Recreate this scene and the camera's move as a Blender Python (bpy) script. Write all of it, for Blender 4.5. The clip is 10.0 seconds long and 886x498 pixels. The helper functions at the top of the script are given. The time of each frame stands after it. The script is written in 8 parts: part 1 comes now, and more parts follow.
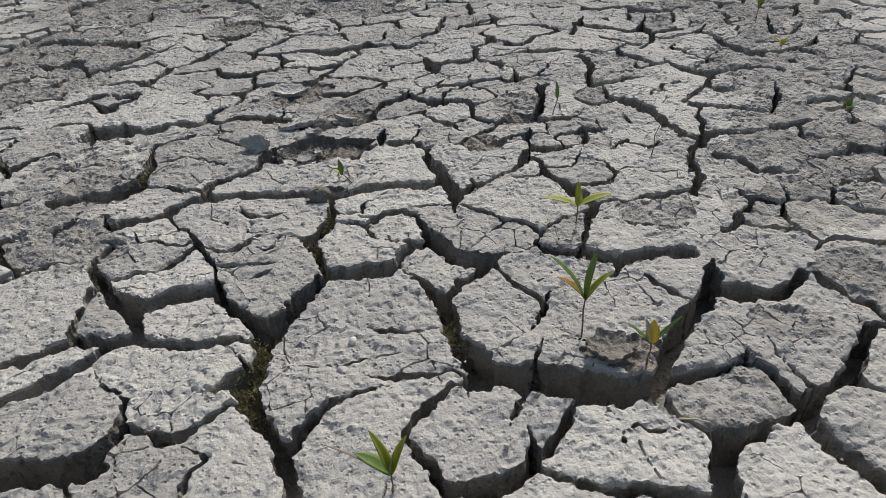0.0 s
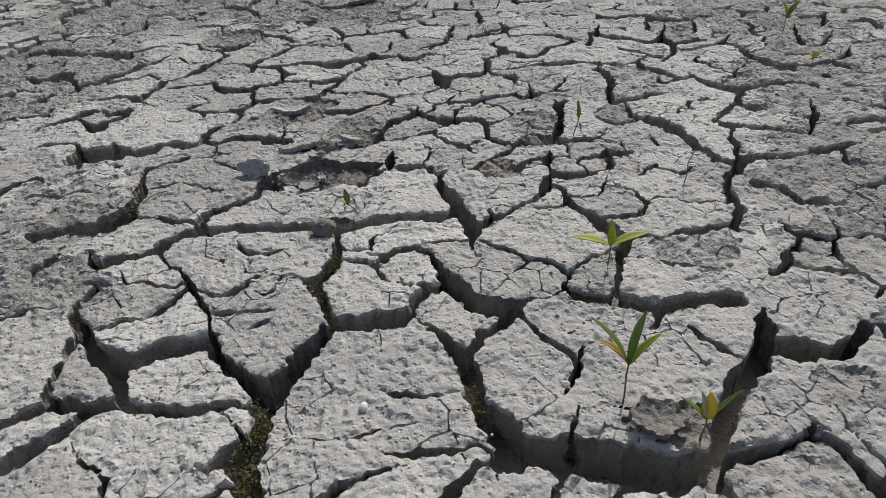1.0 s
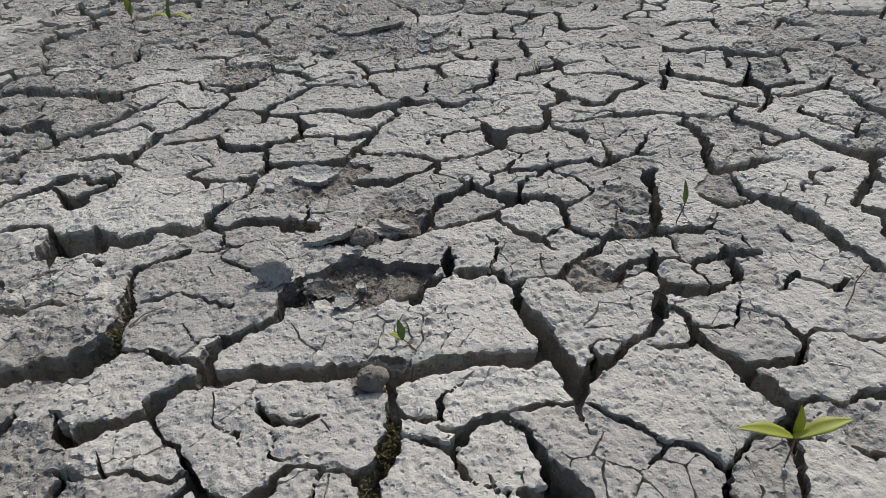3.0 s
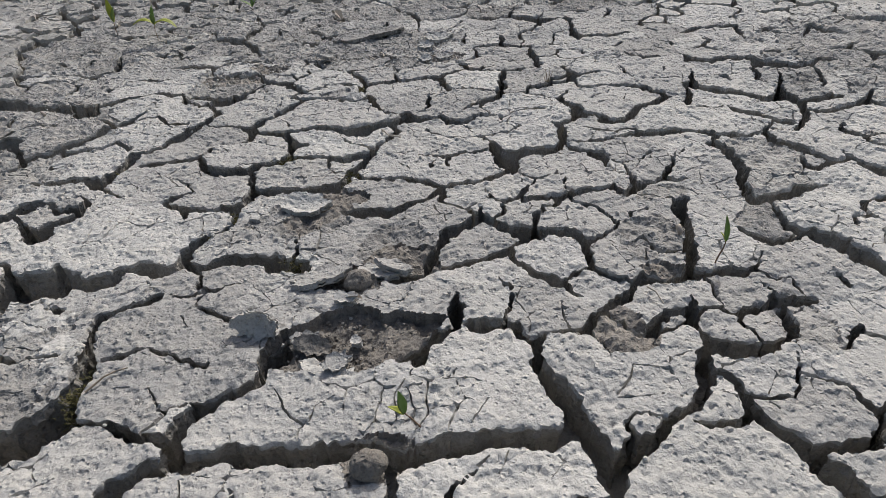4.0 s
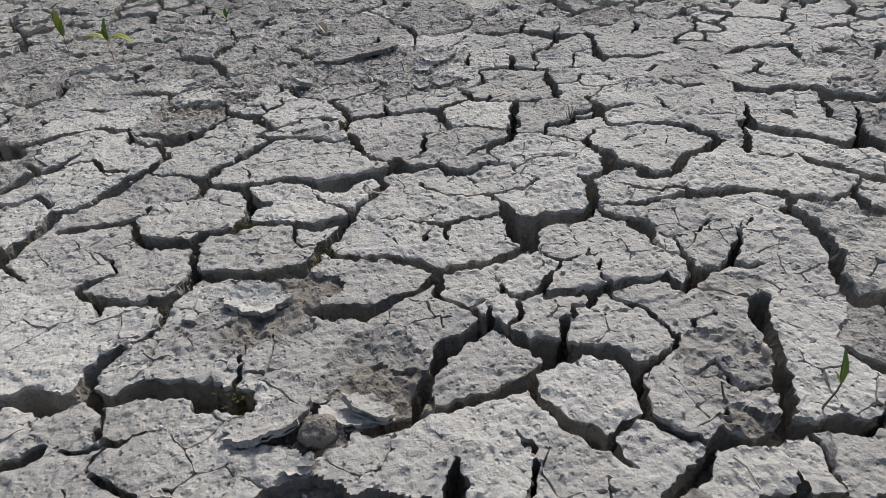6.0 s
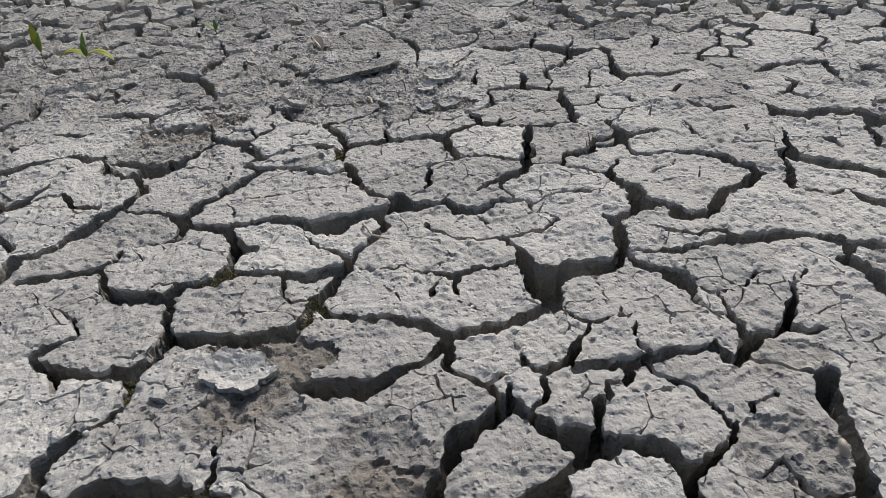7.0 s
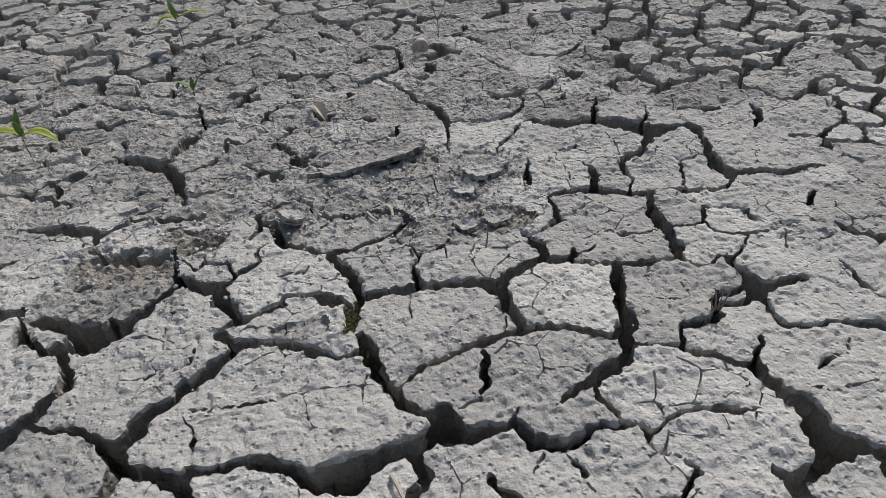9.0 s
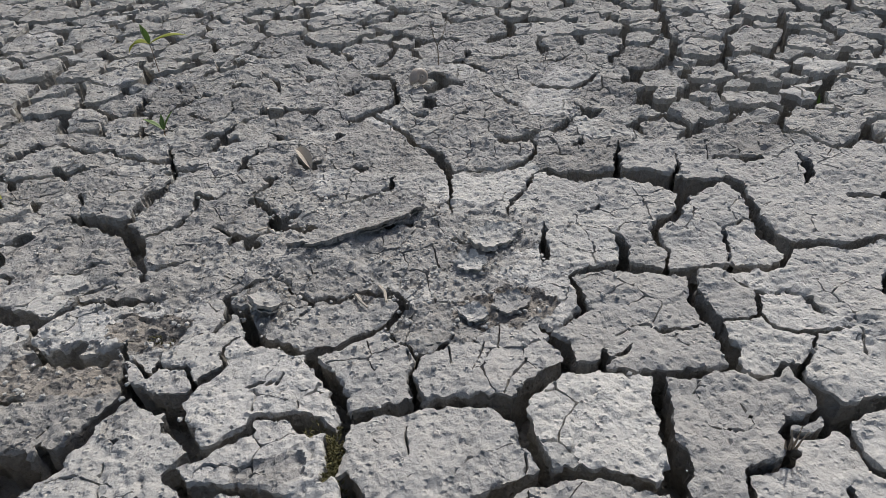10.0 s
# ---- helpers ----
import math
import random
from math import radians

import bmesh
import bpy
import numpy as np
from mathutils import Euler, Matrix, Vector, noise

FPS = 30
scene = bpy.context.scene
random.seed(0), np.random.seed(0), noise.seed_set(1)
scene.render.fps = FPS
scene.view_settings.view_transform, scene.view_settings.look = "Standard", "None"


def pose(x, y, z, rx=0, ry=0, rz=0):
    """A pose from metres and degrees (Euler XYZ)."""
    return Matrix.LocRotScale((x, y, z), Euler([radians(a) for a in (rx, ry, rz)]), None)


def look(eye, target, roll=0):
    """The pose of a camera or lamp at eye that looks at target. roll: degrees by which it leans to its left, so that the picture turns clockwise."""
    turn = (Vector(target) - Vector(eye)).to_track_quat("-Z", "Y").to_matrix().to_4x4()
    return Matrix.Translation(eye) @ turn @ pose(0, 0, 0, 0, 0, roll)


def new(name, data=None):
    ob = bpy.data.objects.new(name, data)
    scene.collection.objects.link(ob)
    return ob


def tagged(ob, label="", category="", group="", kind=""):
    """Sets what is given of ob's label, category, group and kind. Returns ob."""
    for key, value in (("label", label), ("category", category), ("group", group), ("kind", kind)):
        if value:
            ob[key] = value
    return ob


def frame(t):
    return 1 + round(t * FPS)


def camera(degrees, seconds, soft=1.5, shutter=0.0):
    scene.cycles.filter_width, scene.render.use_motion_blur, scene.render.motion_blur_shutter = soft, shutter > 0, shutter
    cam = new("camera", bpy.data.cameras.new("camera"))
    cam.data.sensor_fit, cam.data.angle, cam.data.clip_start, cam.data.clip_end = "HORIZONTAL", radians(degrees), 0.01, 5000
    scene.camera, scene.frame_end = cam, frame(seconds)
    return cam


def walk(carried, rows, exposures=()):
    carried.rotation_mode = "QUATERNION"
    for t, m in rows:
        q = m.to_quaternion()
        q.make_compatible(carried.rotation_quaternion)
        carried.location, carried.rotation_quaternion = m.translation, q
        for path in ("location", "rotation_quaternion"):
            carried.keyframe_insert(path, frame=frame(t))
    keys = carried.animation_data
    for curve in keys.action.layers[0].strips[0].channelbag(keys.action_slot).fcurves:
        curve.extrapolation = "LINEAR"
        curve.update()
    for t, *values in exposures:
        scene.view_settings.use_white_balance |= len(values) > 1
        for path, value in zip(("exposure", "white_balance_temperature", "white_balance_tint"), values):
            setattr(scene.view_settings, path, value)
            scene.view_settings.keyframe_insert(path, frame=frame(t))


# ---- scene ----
cam = camera(69.6, 10.0, soft=0.55)
PATH = [
    (0, (0.018, 0.023, 0.488), (0.013, 1.654, -0.67), -3.8),
    (0.5, (0.012, 0.065, 0.485), (0.007, 1.696, -0.673), -3.8),
    (1, (-0.001, 0.121, 0.486), (-0.005, 1.751, -0.673), -3.8),
    (1.5, (-0.016, 0.182, 0.486), (-0.019, 1.81, -0.675), -3.8),
    (2, (-0.036, 0.251, 0.485), (-0.038, 1.878, -0.679), -3.8),
    (2.5, (-0.063, 0.324, 0.487), (-0.064, 1.948, -0.679), -3.8),
    (2.6, (-0.073, 0.343, 0.488), (-0.065, 1.967, -0.678), -3.6),
    (3, (-0.084, 0.409, 0.492), (-0.087, 2.032, -0.677), -3.9),
    (3.2, (-0.089, 0.44, 0.49), (-0.091, 2.062, -0.68), -3.9),
    (4.3, (-0.088, 0.562, 0.466), (-0.091, 2.184, -0.704), -4.0),
    (4.5, (-0.086, 0.592, 0.461), (-0.092, 2.215, -0.708), -3.9),
    (5, (-0.083, 0.665, 0.456), (-0.092, 2.288, -0.714), -4.0),
    (5.5, (-0.077, 0.723, 0.446), (-0.088, 2.344, -0.724), -4.0),
    (5.7, (-0.074, 0.745, 0.444), (-0.086, 2.361, -0.734), -4.0),
    (7, (-0.081, 0.888, 0.43), (-0.092, 2.51, -0.741), -4.1),
    (7.5, (-0.094, 0.965, 0.432), (-0.11, 2.585, -0.74), -4.3),
    (8, (-0.111, 1.06, 0.431), (-0.129, 2.68, -0.741), -4.3),
    (8.5, (-0.12, 1.149, 0.43), (-0.142, 2.768, -0.744), -4.5),
    (9, (-0.122, 1.243, 0.437), (-0.145, 2.859, -0.74), -4.6),
    (9.5, (-0.122, 1.327, 0.445), (-0.144, 2.943, -0.734), -4.6),
    (10, (-0.12, 1.404, 0.441), (-0.141, 3.018, -0.74), -4.7),
]
# the camera's own small drifts of exposure and white balance
DRIFT = [(0, -0.72, 6480, 9), (1, -0.72, 6430, 9), (2, -0.70, 6420, 9), (3, -0.73, 6430, 8), (4.5, -0.61, 6380, 11), (5, -0.69, 6350, 10), (5.5, -0.68, 6370, 10),
         (7, -0.67, 6450, 10), (7.5, -0.75, 6600, 8), (8, -0.65, 6700, 8), (8.5, -0.71, 6430, 10), (9, -0.76, 6380, 10), (9.5, -0.71, 6330, 11), (10, -0.71, 6320, 10)]
walk(cam, [(t, look(eye, target, roll)) for t, eye, target, roll in PATH], DRIFT)

# ---- light: clear sky, sun ahead of the camera and to its right ----
SUN_TURN, SUN_HEIGHT = 24.0, 41.0   # degrees clockwise from +y, degrees above the horizon
world = bpy.data.worlds.new("sky")
scene.world = world
world.use_nodes = True
wn = world.node_tree
sky = wn.nodes.new("ShaderNodeTexSky")
sky.sky_type = "NISHITA"
sky.sun_disc = False
sky.sun_elevation = radians(SUN_HEIGHT)
sky.sun_rotation = radians(SUN_TURN)
sky.dust_density = 5.0
sky.air_density = 1.1
sky.ozone_density = 0.3
wn.links.new(sky.outputs["Color"], wn.nodes["Background"].inputs["Color"])
wn.nodes["Background"].inputs["Strength"].default_value = 0.15
sun = new("sun", bpy.data.lights.new("sun", "SUN"))
sun.data.energy = 4.0
sun.data.angle = radians(0.5)
sun.data.color = (1.0, 0.99, 0.97)
sun_dir = Vector((math.sin(radians(SUN_TURN)) * math.cos(radians(SUN_HEIGHT)), math.cos(radians(SUN_TURN)) * math.cos(radians(SUN_HEIGHT)), math.sin(radians(SUN_HEIGHT))))
sun.matrix_world = look(sun_dir * 20, (0, 0, 0))


# ---- materials ----
def material(name):
    m = bpy.data.materials.new(name)
    m.use_nodes = True
    return m, m.node_tree.nodes, m.node_tree.links, m.node_tree.nodes["Principled BSDF"]


def noise_node(nodes, links, vec, scale, detail=4.0, rough=0.6):
    n = nodes.new("ShaderNodeTexNoise")
    n.inputs["Scale"].default_value = scale
    n.inputs["Detail"].default_value = detail
    n.inputs["Roughness"].default_value = rough
    links.new(vec, n.inputs["Vector"])
    return n.outputs["Fac"]


def ramp(nodes, links, fac, *stops):
    r = nodes.new("ShaderNodeValToRGB")
    el = r.color_ramp.elements
    while len(el) < len(stops):
        el.new(0.5)
    for e, (p, c) in zip(el, stops):
        e.position, e.color = p, (*c, 1)
    links.new(fac, r.inputs["Fac"])
    return r.outputs["Color"]


def mixed(nodes, links, fac, a, b, kind="MIX"):
    m = nodes.new("ShaderNodeMix")
    m.data_type, m.blend_type = "RGBA", kind
    if isinstance(fac, float):
        m.inputs[0].default_value = fac
    else:
        links.new(fac, m.inputs[0])
    for sock, v in ((m.inputs[6], a), (m.inputs[7], b)):
        if isinstance(v, tuple):
            sock.default_value = (*v, 1)
        else:
            links.new(v, sock)
    return m.outputs[2]


def soil(name, pale, mid, dark, bump=0.5, grain=1.0):
    """Dry silt: large tone drift, stains, pits and fine grain, in metres of the ground."""
    m, nodes, links, bsdf = material(name)
    pos = nodes.new("ShaderNodeNewGeometry").outputs["Position"]
    drift = noise_node(nodes, links, pos, 5.0, 3.0)
    stain = noise_node(nodes, links, pos, 38.0, 6.0, 0.65)
    fine = noise_node(nodes, links, pos, 420.0, 4.0, 0.7)
    base = ramp(nodes, links, stain, (0.26, dark), (0.42, mid), (0.60, pale))
    base = mixed(nodes, links, 0.35, base, ramp(nodes, links, drift, (0.3, mid), (0.6, pale)))
    speck = ramp(nodes, links, fine, (0.30, (0.44, 0.43, 0.41)), (0.5, (1, 1, 1)), (0.75, (1.2, 1.2, 1.18)))
    base = mixed(nodes, links, 0.5, base, speck, "MULTIPLY")
    rnd = nodes.new("ShaderNodeObjectInfo").outputs["Random"]
    tone = ramp(nodes, links, rnd, (0.0, (0.80, 0.79, 0.78)), (0.6, (1.0, 0.99, 0.98)), (1.0, (1.1, 1.09, 1.07)))
    base = mixed(nodes, links, 1.0, base, tone, "MULTIPLY")
    piece = nodes.new("ShaderNodeNewGeometry").outputs["Random Per Island"]
    base = mixed(nodes, links, 1.0, base, ramp(nodes, links, piece, (0.0, (0.90, 0.90, 0.895)), (1.0, (1.03, 1.03, 1.03))), "MULTIPLY")
    links.new(base, bsdf.inputs["Base Color"])
    bsdf.inputs["Roughness"].default_value = 0.92
    bsdf.inputs["Specular IOR Level"].default_value = 0.25
    pits = nodes.new("ShaderNodeTexVoronoi")
    pits.inputs["Scale"].default_value = 125.0
    links.new(pos, pits.inputs["Vector"])
    pit = ramp(nodes, links, pits.outputs["Distance"], (0.06, (0, 0, 0)), (0.30, (1, 1, 1)))
    height = mixed(nodes, links, 0.12, noise_node(nodes, links, pos, 120.0, 5.0, 0.5), fine)
    height = mixed(nodes, links, 0.28, height, pit)
    b = nodes.new("ShaderNodeBump")
    patchy = ramp(nodes, links, noise_node(nodes, links, pos, 24.0, 3.0), (0.32, (0.55 * bump,) * 3), (0.6, (bump,) * 3))
    links.new(patchy, b.inputs["Strength"])
    b.inputs["Distance"].default_value = 0.004 * grain
    links.new(height, b.inputs["Height"])
    links.new(b.outputs["Normal"], bsdf.inputs["Normal"])
    return m


MUD = soil("dry_mud", (0.505, 0.499, 0.483), (0.445, 0.440, 0.424), (0.32, 0.315, 0.300), 1.0, 2.4)
# weathered mud; its dark tone also paints shade into rough far ground
DULL = soil("worn_shaded_mud", (0.425, 0.418, 0.402), (0.305, 0.299, 0.285), (0.18, 0.175, 0.164), 1.0, 3.4)
BROWN = soil("loose_brown_soil", (0.30, 0.28, 0.255), (0.23, 0.213, 0.19), (0.16, 0.147, 0.13), 1.0, 3.6)
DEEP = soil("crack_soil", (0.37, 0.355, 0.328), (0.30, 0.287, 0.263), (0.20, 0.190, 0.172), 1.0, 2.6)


# ---- fields over the ground ----
def hashed(ix, iy, seed):
    h = (ix.astype(np.int64) * 374761393 + iy.astype(np.int64) * 668265263 + seed * 1442695041) & 0xFFFFFFFF
    h = ((h ^ (h >> 13)) * 1274126177) & 0xFFFFFFFF
    h = ((h ^ (h >> 16)) * 2246822519) & 0xFFFFFFFF
    return (h ^ (h >> 15)) / 4294967295.0


def field(x, y, freq, seed):
    """Smooth noise in -1..1 with about freq features a metre."""
    x, y = np.asarray(x, float) * freq, np.asarray(y, float) * freq
    ix, iy = np.floor(x).astype(np.int64), np.floor(y).astype(np.int64)
    fx, fy = x - ix, y - iy
    ux, uy = fx * fx * fx * (fx * (fx * 6 - 15) + 10), fy * fy * fy * (fy * (fy * 6 - 15) + 10)
    x0, y0 = ix.min(), iy.min()
    wide, high = ix.max() - x0 + 2, iy.max() - y0 + 2
    if wide * high < 4 * x.size + 1000:     # directions at the lattice points, looked up
        turn = hashed(*np.meshgrid(np.arange(x0, x0 + wide), np.arange(y0, y0 + high), indexing="ij"), seed).ravel() * 6.2831853
        tc, ts, at = np.cos(turn), np.sin(turn), (ix - x0) * high + (iy - y0)

        def corner(dx, dy):
            k = at + (dx * high + dy)
            return tc[k] * (fx - dx) + ts[k] * (fy - dy)
    else:
        def corner(dx, dy):
            a = hashed(ix + dx, iy + dy, seed) * 6.2831853
            return np.cos(a) * (fx - dx) + np.sin(a) * (fy - dy)
    top = corner(0, 0) * (1 - ux) + corner(1, 0) * ux
    low = corner(0, 1) * (1 - ux) + corner(1, 1) * ux
    return 1.5 * (top * (1 - uy) + low * uy)


def smooth(v, a, b):
    v = np.clip((v - a) / (b - a), 0, 1)
    return v * v * (3 - 2 * v)


# ---- the plates of dried mud: each a group of pieces, each piece a group of lobes (x, y, radius) ----
PLATES, SOILS = [], []
# crumbled crust, and far places darkened in colour for shade: x, y, radius
WORN_SHADED = [(0.85, 1.30, 0.22), (0.1, 2.85, 0.32), (-0.2, 2.62, 0.1), (0.45, 2.65, 0.15), (-0.95, 1.65, 0.28), (0.62, 0.90, 0.15), (0.475, 0.74, 0.05), (-0.54, 0.79, 0.09), (-0.28, 2.04, 0.12), (-0.09, 1.91, 0.05), (-0.52, 1.85, 0.07), (-0.68, 2.12, 0.14), (-0.45, 2.72, 0.24), (0.27, 2.32, 0.08), (0.72, 2.65, 0.2), (-0.27, 1.30, 0.05), (-0.95, 2.5, 0.25), (0.9, 1.75, 0.2), (-0.02, 2.36, 0.05)]


def plate(*pieces, soil="crust"):
    """soil: crust, weathered or shade-darkened crust, loose (broken brown soil) or hollow (a crumbled pit without
    crust).
    """
    x, y, _ = np.mean([l for q in pieces for l in q], axis=0)
    chance = float(hashed(np.array([int(x * 1000)]), np.array([int(y * 1000)]), 91)[0])
    # most far plates go dull: worn, with the shade of roughness in their colour
    if soil == "crust" and (any(math.hypot(x - cx, y - cy) < r for cx, cy, r in WORN_SHADED) or chance < (0.0 if y < 2.2 else 0.6)):
        soil = "worn_shaded"
    PLATES.append(pieces)
    SOILS.append(soil)


# plates begin
plate([(0.360, 0.320, 0.009), (0.363, 0.317, 0.008)])
plate([(0.135, 0.331, 0.009), (0.156, 0.328, 0.009), (0.123, 0.331, 0.008)])
plate([(0.073, 0.345, 0.016), (0.094, 0.339, 0.010), (0.055, 0.342, 0.009)])
plate([(0.315, 0.352, 0.038), (0.279, 0.337, 0.021), (0.333, 0.385, 0.013)])
plate([(-0.053, 0.367, 0.029), (-0.095, 0.364, 0.023), (-0.029, 0.355, 0.019), (-0.077, 0.370, 0.027)])
plate([(-0.376, 0.371, 0.013), (-0.346, 0.368, 0.011), (-0.391, 0.371, 0.009), (-0.367, 0.371, 0.012), (-0.337, 0.365, 0.008)])
plate([(-0.184, 0.417, 0.023), (-0.157, 0.399, 0.011), (-0.202, 0.417, 0.018)], [(-0.196, 0.368, 0.025), (-0.163, 0.362, 0.021), (-0.145, 0.350, 0.009)])
plate([(0.130, 0.379, 0.026), (0.151, 0.418, 0.023), (0.151, 0.367, 0.016), (0.109, 0.373, 0.016), (0.166, 0.418, 0.016)], [(0.204, 0.369, 0.031), (0.174, 0.390, 0.012), (0.216, 0.381, 0.023)])
plate([(-0.267, 0.386, 0.032), (-0.279, 0.392, 0.031), (-0.261, 0.386, 0.031), (-0.294, 0.422, 0.010), (-0.240, 0.362, 0.010)])
plate([(0.418, 0.389, 0.044), (0.388, 0.410, 0.025), (0.436, 0.398, 0.032)])
plate([(0.028, 0.416, 0.044), (0.055, 0.398, 0.028), (0.034, 0.434, 0.038)], [(0.103, 0.435, 0.019), (0.097, 0.408, 0.009), (0.088, 0.426, 0.008)])
plate([(0.274, 0.435, 0.029), (0.310, 0.447, 0.026), (0.238, 0.441, 0.013)], soil="worn_shaded")
plate([(-0.090, 0.434, 0.028), (-0.048, 0.449, 0.023), (-0.030, 0.467, 0.016), (-0.096, 0.428, 0.026)])
plate([(-0.369, 0.458, 0.042), (-0.411, 0.449, 0.031), (-0.447, 0.470, 0.011)])
plate([(0.476, 0.474, 0.019), (0.452, 0.462, 0.014), (0.494, 0.486, 0.008)])
plate([(-0.266, 0.517, 0.035), (-0.323, 0.535, 0.028), (-0.242, 0.517, 0.031), (-0.350, 0.553, 0.015), (-0.296, 0.523, 0.033)], [(-0.356, 0.515, 0.009), (-0.359, 0.524, 0.008), (-0.350, 0.509, 0.008)], [(-0.247, 0.461, 0.018), (-0.286, 0.467, 0.014), (-0.226, 0.470, 0.014), (-0.304, 0.470, 0.013), (-0.265, 0.461, 0.016)])
plate([(0.332, 0.525, 0.029), (0.296, 0.504, 0.022), (0.356, 0.534, 0.028), (0.272, 0.492, 0.010)], [(0.439, 0.536, 0.034), (0.400, 0.491, 0.027), (0.358, 0.482, 0.021), (0.469, 0.539, 0.016), (0.418, 0.521, 0.029)])
plate([(-0.443, 0.521, 0.018), (-0.413, 0.542, 0.018), (-0.461, 0.512, 0.015), (-0.401, 0.557, 0.012), (-0.425, 0.530, 0.018)])
plate([(-0.122, 0.608, 0.040), (-0.140, 0.587, 0.031), (-0.113, 0.611, 0.038)], [(-0.032, 0.606, 0.033), (-0.047, 0.627, 0.029), (-0.029, 0.591, 0.032), (-0.062, 0.582, 0.013)], [(-0.117, 0.517, 0.033), (-0.024, 0.526, 0.030), (-0.078, 0.535, 0.033), (-0.162, 0.532, 0.019), (0.009, 0.508, 0.015)], [(-0.142, 0.464, 0.021), (-0.166, 0.488, 0.017), (-0.139, 0.446, 0.014)])
plate([(0.078, 0.583, 0.036), (0.060, 0.619, 0.032), (0.090, 0.565, 0.026)], [(0.136, 0.648, 0.034), (0.190, 0.651, 0.025), (0.115, 0.666, 0.022), (0.208, 0.648, 0.019), (0.121, 0.618, 0.012)], [(0.079, 0.523, 0.019), (0.100, 0.517, 0.014), (0.112, 0.535, 0.009), (0.064, 0.535, 0.010)], [(0.188, 0.547, 0.065), (0.161, 0.517, 0.040), (0.254, 0.559, 0.017)], [(0.278, 0.621, 0.040), (0.287, 0.609, 0.036)])
plate([(-0.276, 0.594, 0.034), (-0.309, 0.600, 0.030), (-0.237, 0.576, 0.021)])
plate([(-0.388, 0.601, 0.022), (-0.397, 0.619, 0.016), (-0.367, 0.589, 0.014)])
plate([(0.531, 0.613, 0.051), (0.507, 0.613, 0.041)])
plate([(-0.486, 0.682, 0.034), (-0.543, 0.676, 0.021), (-0.456, 0.661, 0.018), (-0.510, 0.670, 0.027), (-0.480, 0.700, 0.024), (-0.567, 0.691, 0.008)], [(-0.481, 0.595, 0.036), (-0.448, 0.613, 0.021), (-0.517, 0.616, 0.015)])
plate([(0.409, 0.647, 0.051), (0.439, 0.668, 0.036)])
plate([(0.012, 0.665, 0.027), (-0.009, 0.686, 0.023), (0.033, 0.662, 0.016)])
plate([(-0.332, 0.690, 0.034), (-0.359, 0.678, 0.031), (-0.314, 0.693, 0.033), (-0.392, 0.687, 0.018), (-0.284, 0.669, 0.011)])
plate([(-0.205, 0.743, 0.016), (-0.244, 0.719, 0.014), (-0.235, 0.743, 0.014), (-0.265, 0.713, 0.010), (-0.190, 0.740, 0.012)], [(-0.176, 0.691, 0.024), (-0.206, 0.712, 0.010), (-0.191, 0.709, 0.015), (-0.215, 0.712, 0.008)], [(-0.240, 0.671, 0.021), (-0.216, 0.680, 0.013), (-0.252, 0.671, 0.020)])
plate([(-0.106, 0.716, 0.033), (-0.118, 0.743, 0.031), (-0.070, 0.698, 0.016)])
plate([(0.346, 0.754, 0.038), (0.292, 0.769, 0.028), (0.376, 0.751, 0.033), (0.256, 0.757, 0.013), (0.319, 0.760, 0.036)], [(0.265, 0.708, 0.028), (0.319, 0.699, 0.018), (0.235, 0.705, 0.025), (0.349, 0.702, 0.010), (0.295, 0.705, 0.019)])
plate([(-0.054, 0.767, 0.023), (-0.033, 0.740, 0.019)])
plate([(0.037, 0.767, 0.028), (0.016, 0.785, 0.024), (0.073, 0.764, 0.015)], [(0.111, 0.734, 0.030), (0.069, 0.725, 0.016), (0.045, 0.725, 0.010)], [(0.171, 0.717, 0.023), (0.186, 0.744, 0.015)], [(0.144, 0.826, 0.053), (0.087, 0.826, 0.033), (0.156, 0.778, 0.022)])
plate([(-0.395, 0.801, 0.024), (-0.362, 0.789, 0.012), (-0.422, 0.795, 0.009)], [(-0.373, 0.744, 0.023), (-0.379, 0.720, 0.013), (-0.343, 0.756, 0.010)])
plate([(-0.351, 0.844, 0.028), (-0.348, 0.826, 0.021), (-0.360, 0.856, 0.020)], [(-0.301, 0.845, 0.018), (-0.304, 0.857, 0.014)], [(-0.285, 0.799, 0.018), (-0.309, 0.805, 0.009), (-0.282, 0.814, 0.010), (-0.279, 0.793, 0.014)], [(-0.289, 0.760, 0.016), (-0.316, 0.778, 0.011), (-0.274, 0.763, 0.010), (-0.307, 0.766, 0.012)], [(-0.244, 0.850, 0.029), (-0.211, 0.850, 0.019), (-0.274, 0.862, 0.013)], [(-0.231, 0.797, 0.018), (-0.240, 0.797, 0.018), (-0.225, 0.797, 0.017)], [(-0.183, 0.810, 0.023), (-0.168, 0.828, 0.016), (-0.183, 0.801, 0.021)])
plate([(-0.108, 0.837, 0.022), (-0.084, 0.858, 0.010)], [(-0.037, 0.838, 0.032), (0.002, 0.847, 0.028), (-0.064, 0.823, 0.021)], [(-0.109, 0.797, 0.011), (-0.121, 0.800, 0.009), (-0.103, 0.797, 0.011)])
plate([(0.359, 0.845, 0.031), (0.320, 0.857, 0.015), (0.347, 0.845, 0.030)], [(0.255, 0.827, 0.025), (0.297, 0.824, 0.018)])
plate([(-0.166, 0.873, 0.014), (-0.163, 0.867, 0.011)], soil="loose")
plate([(-0.399, 0.887, 0.019), (-0.423, 0.869, 0.016), (-0.375, 0.896, 0.013), (-0.444, 0.860, 0.010)])
plate([(0.231, 0.886, 0.026), (0.258, 0.892, 0.021), (0.201, 0.886, 0.009), (0.279, 0.898, 0.011)])
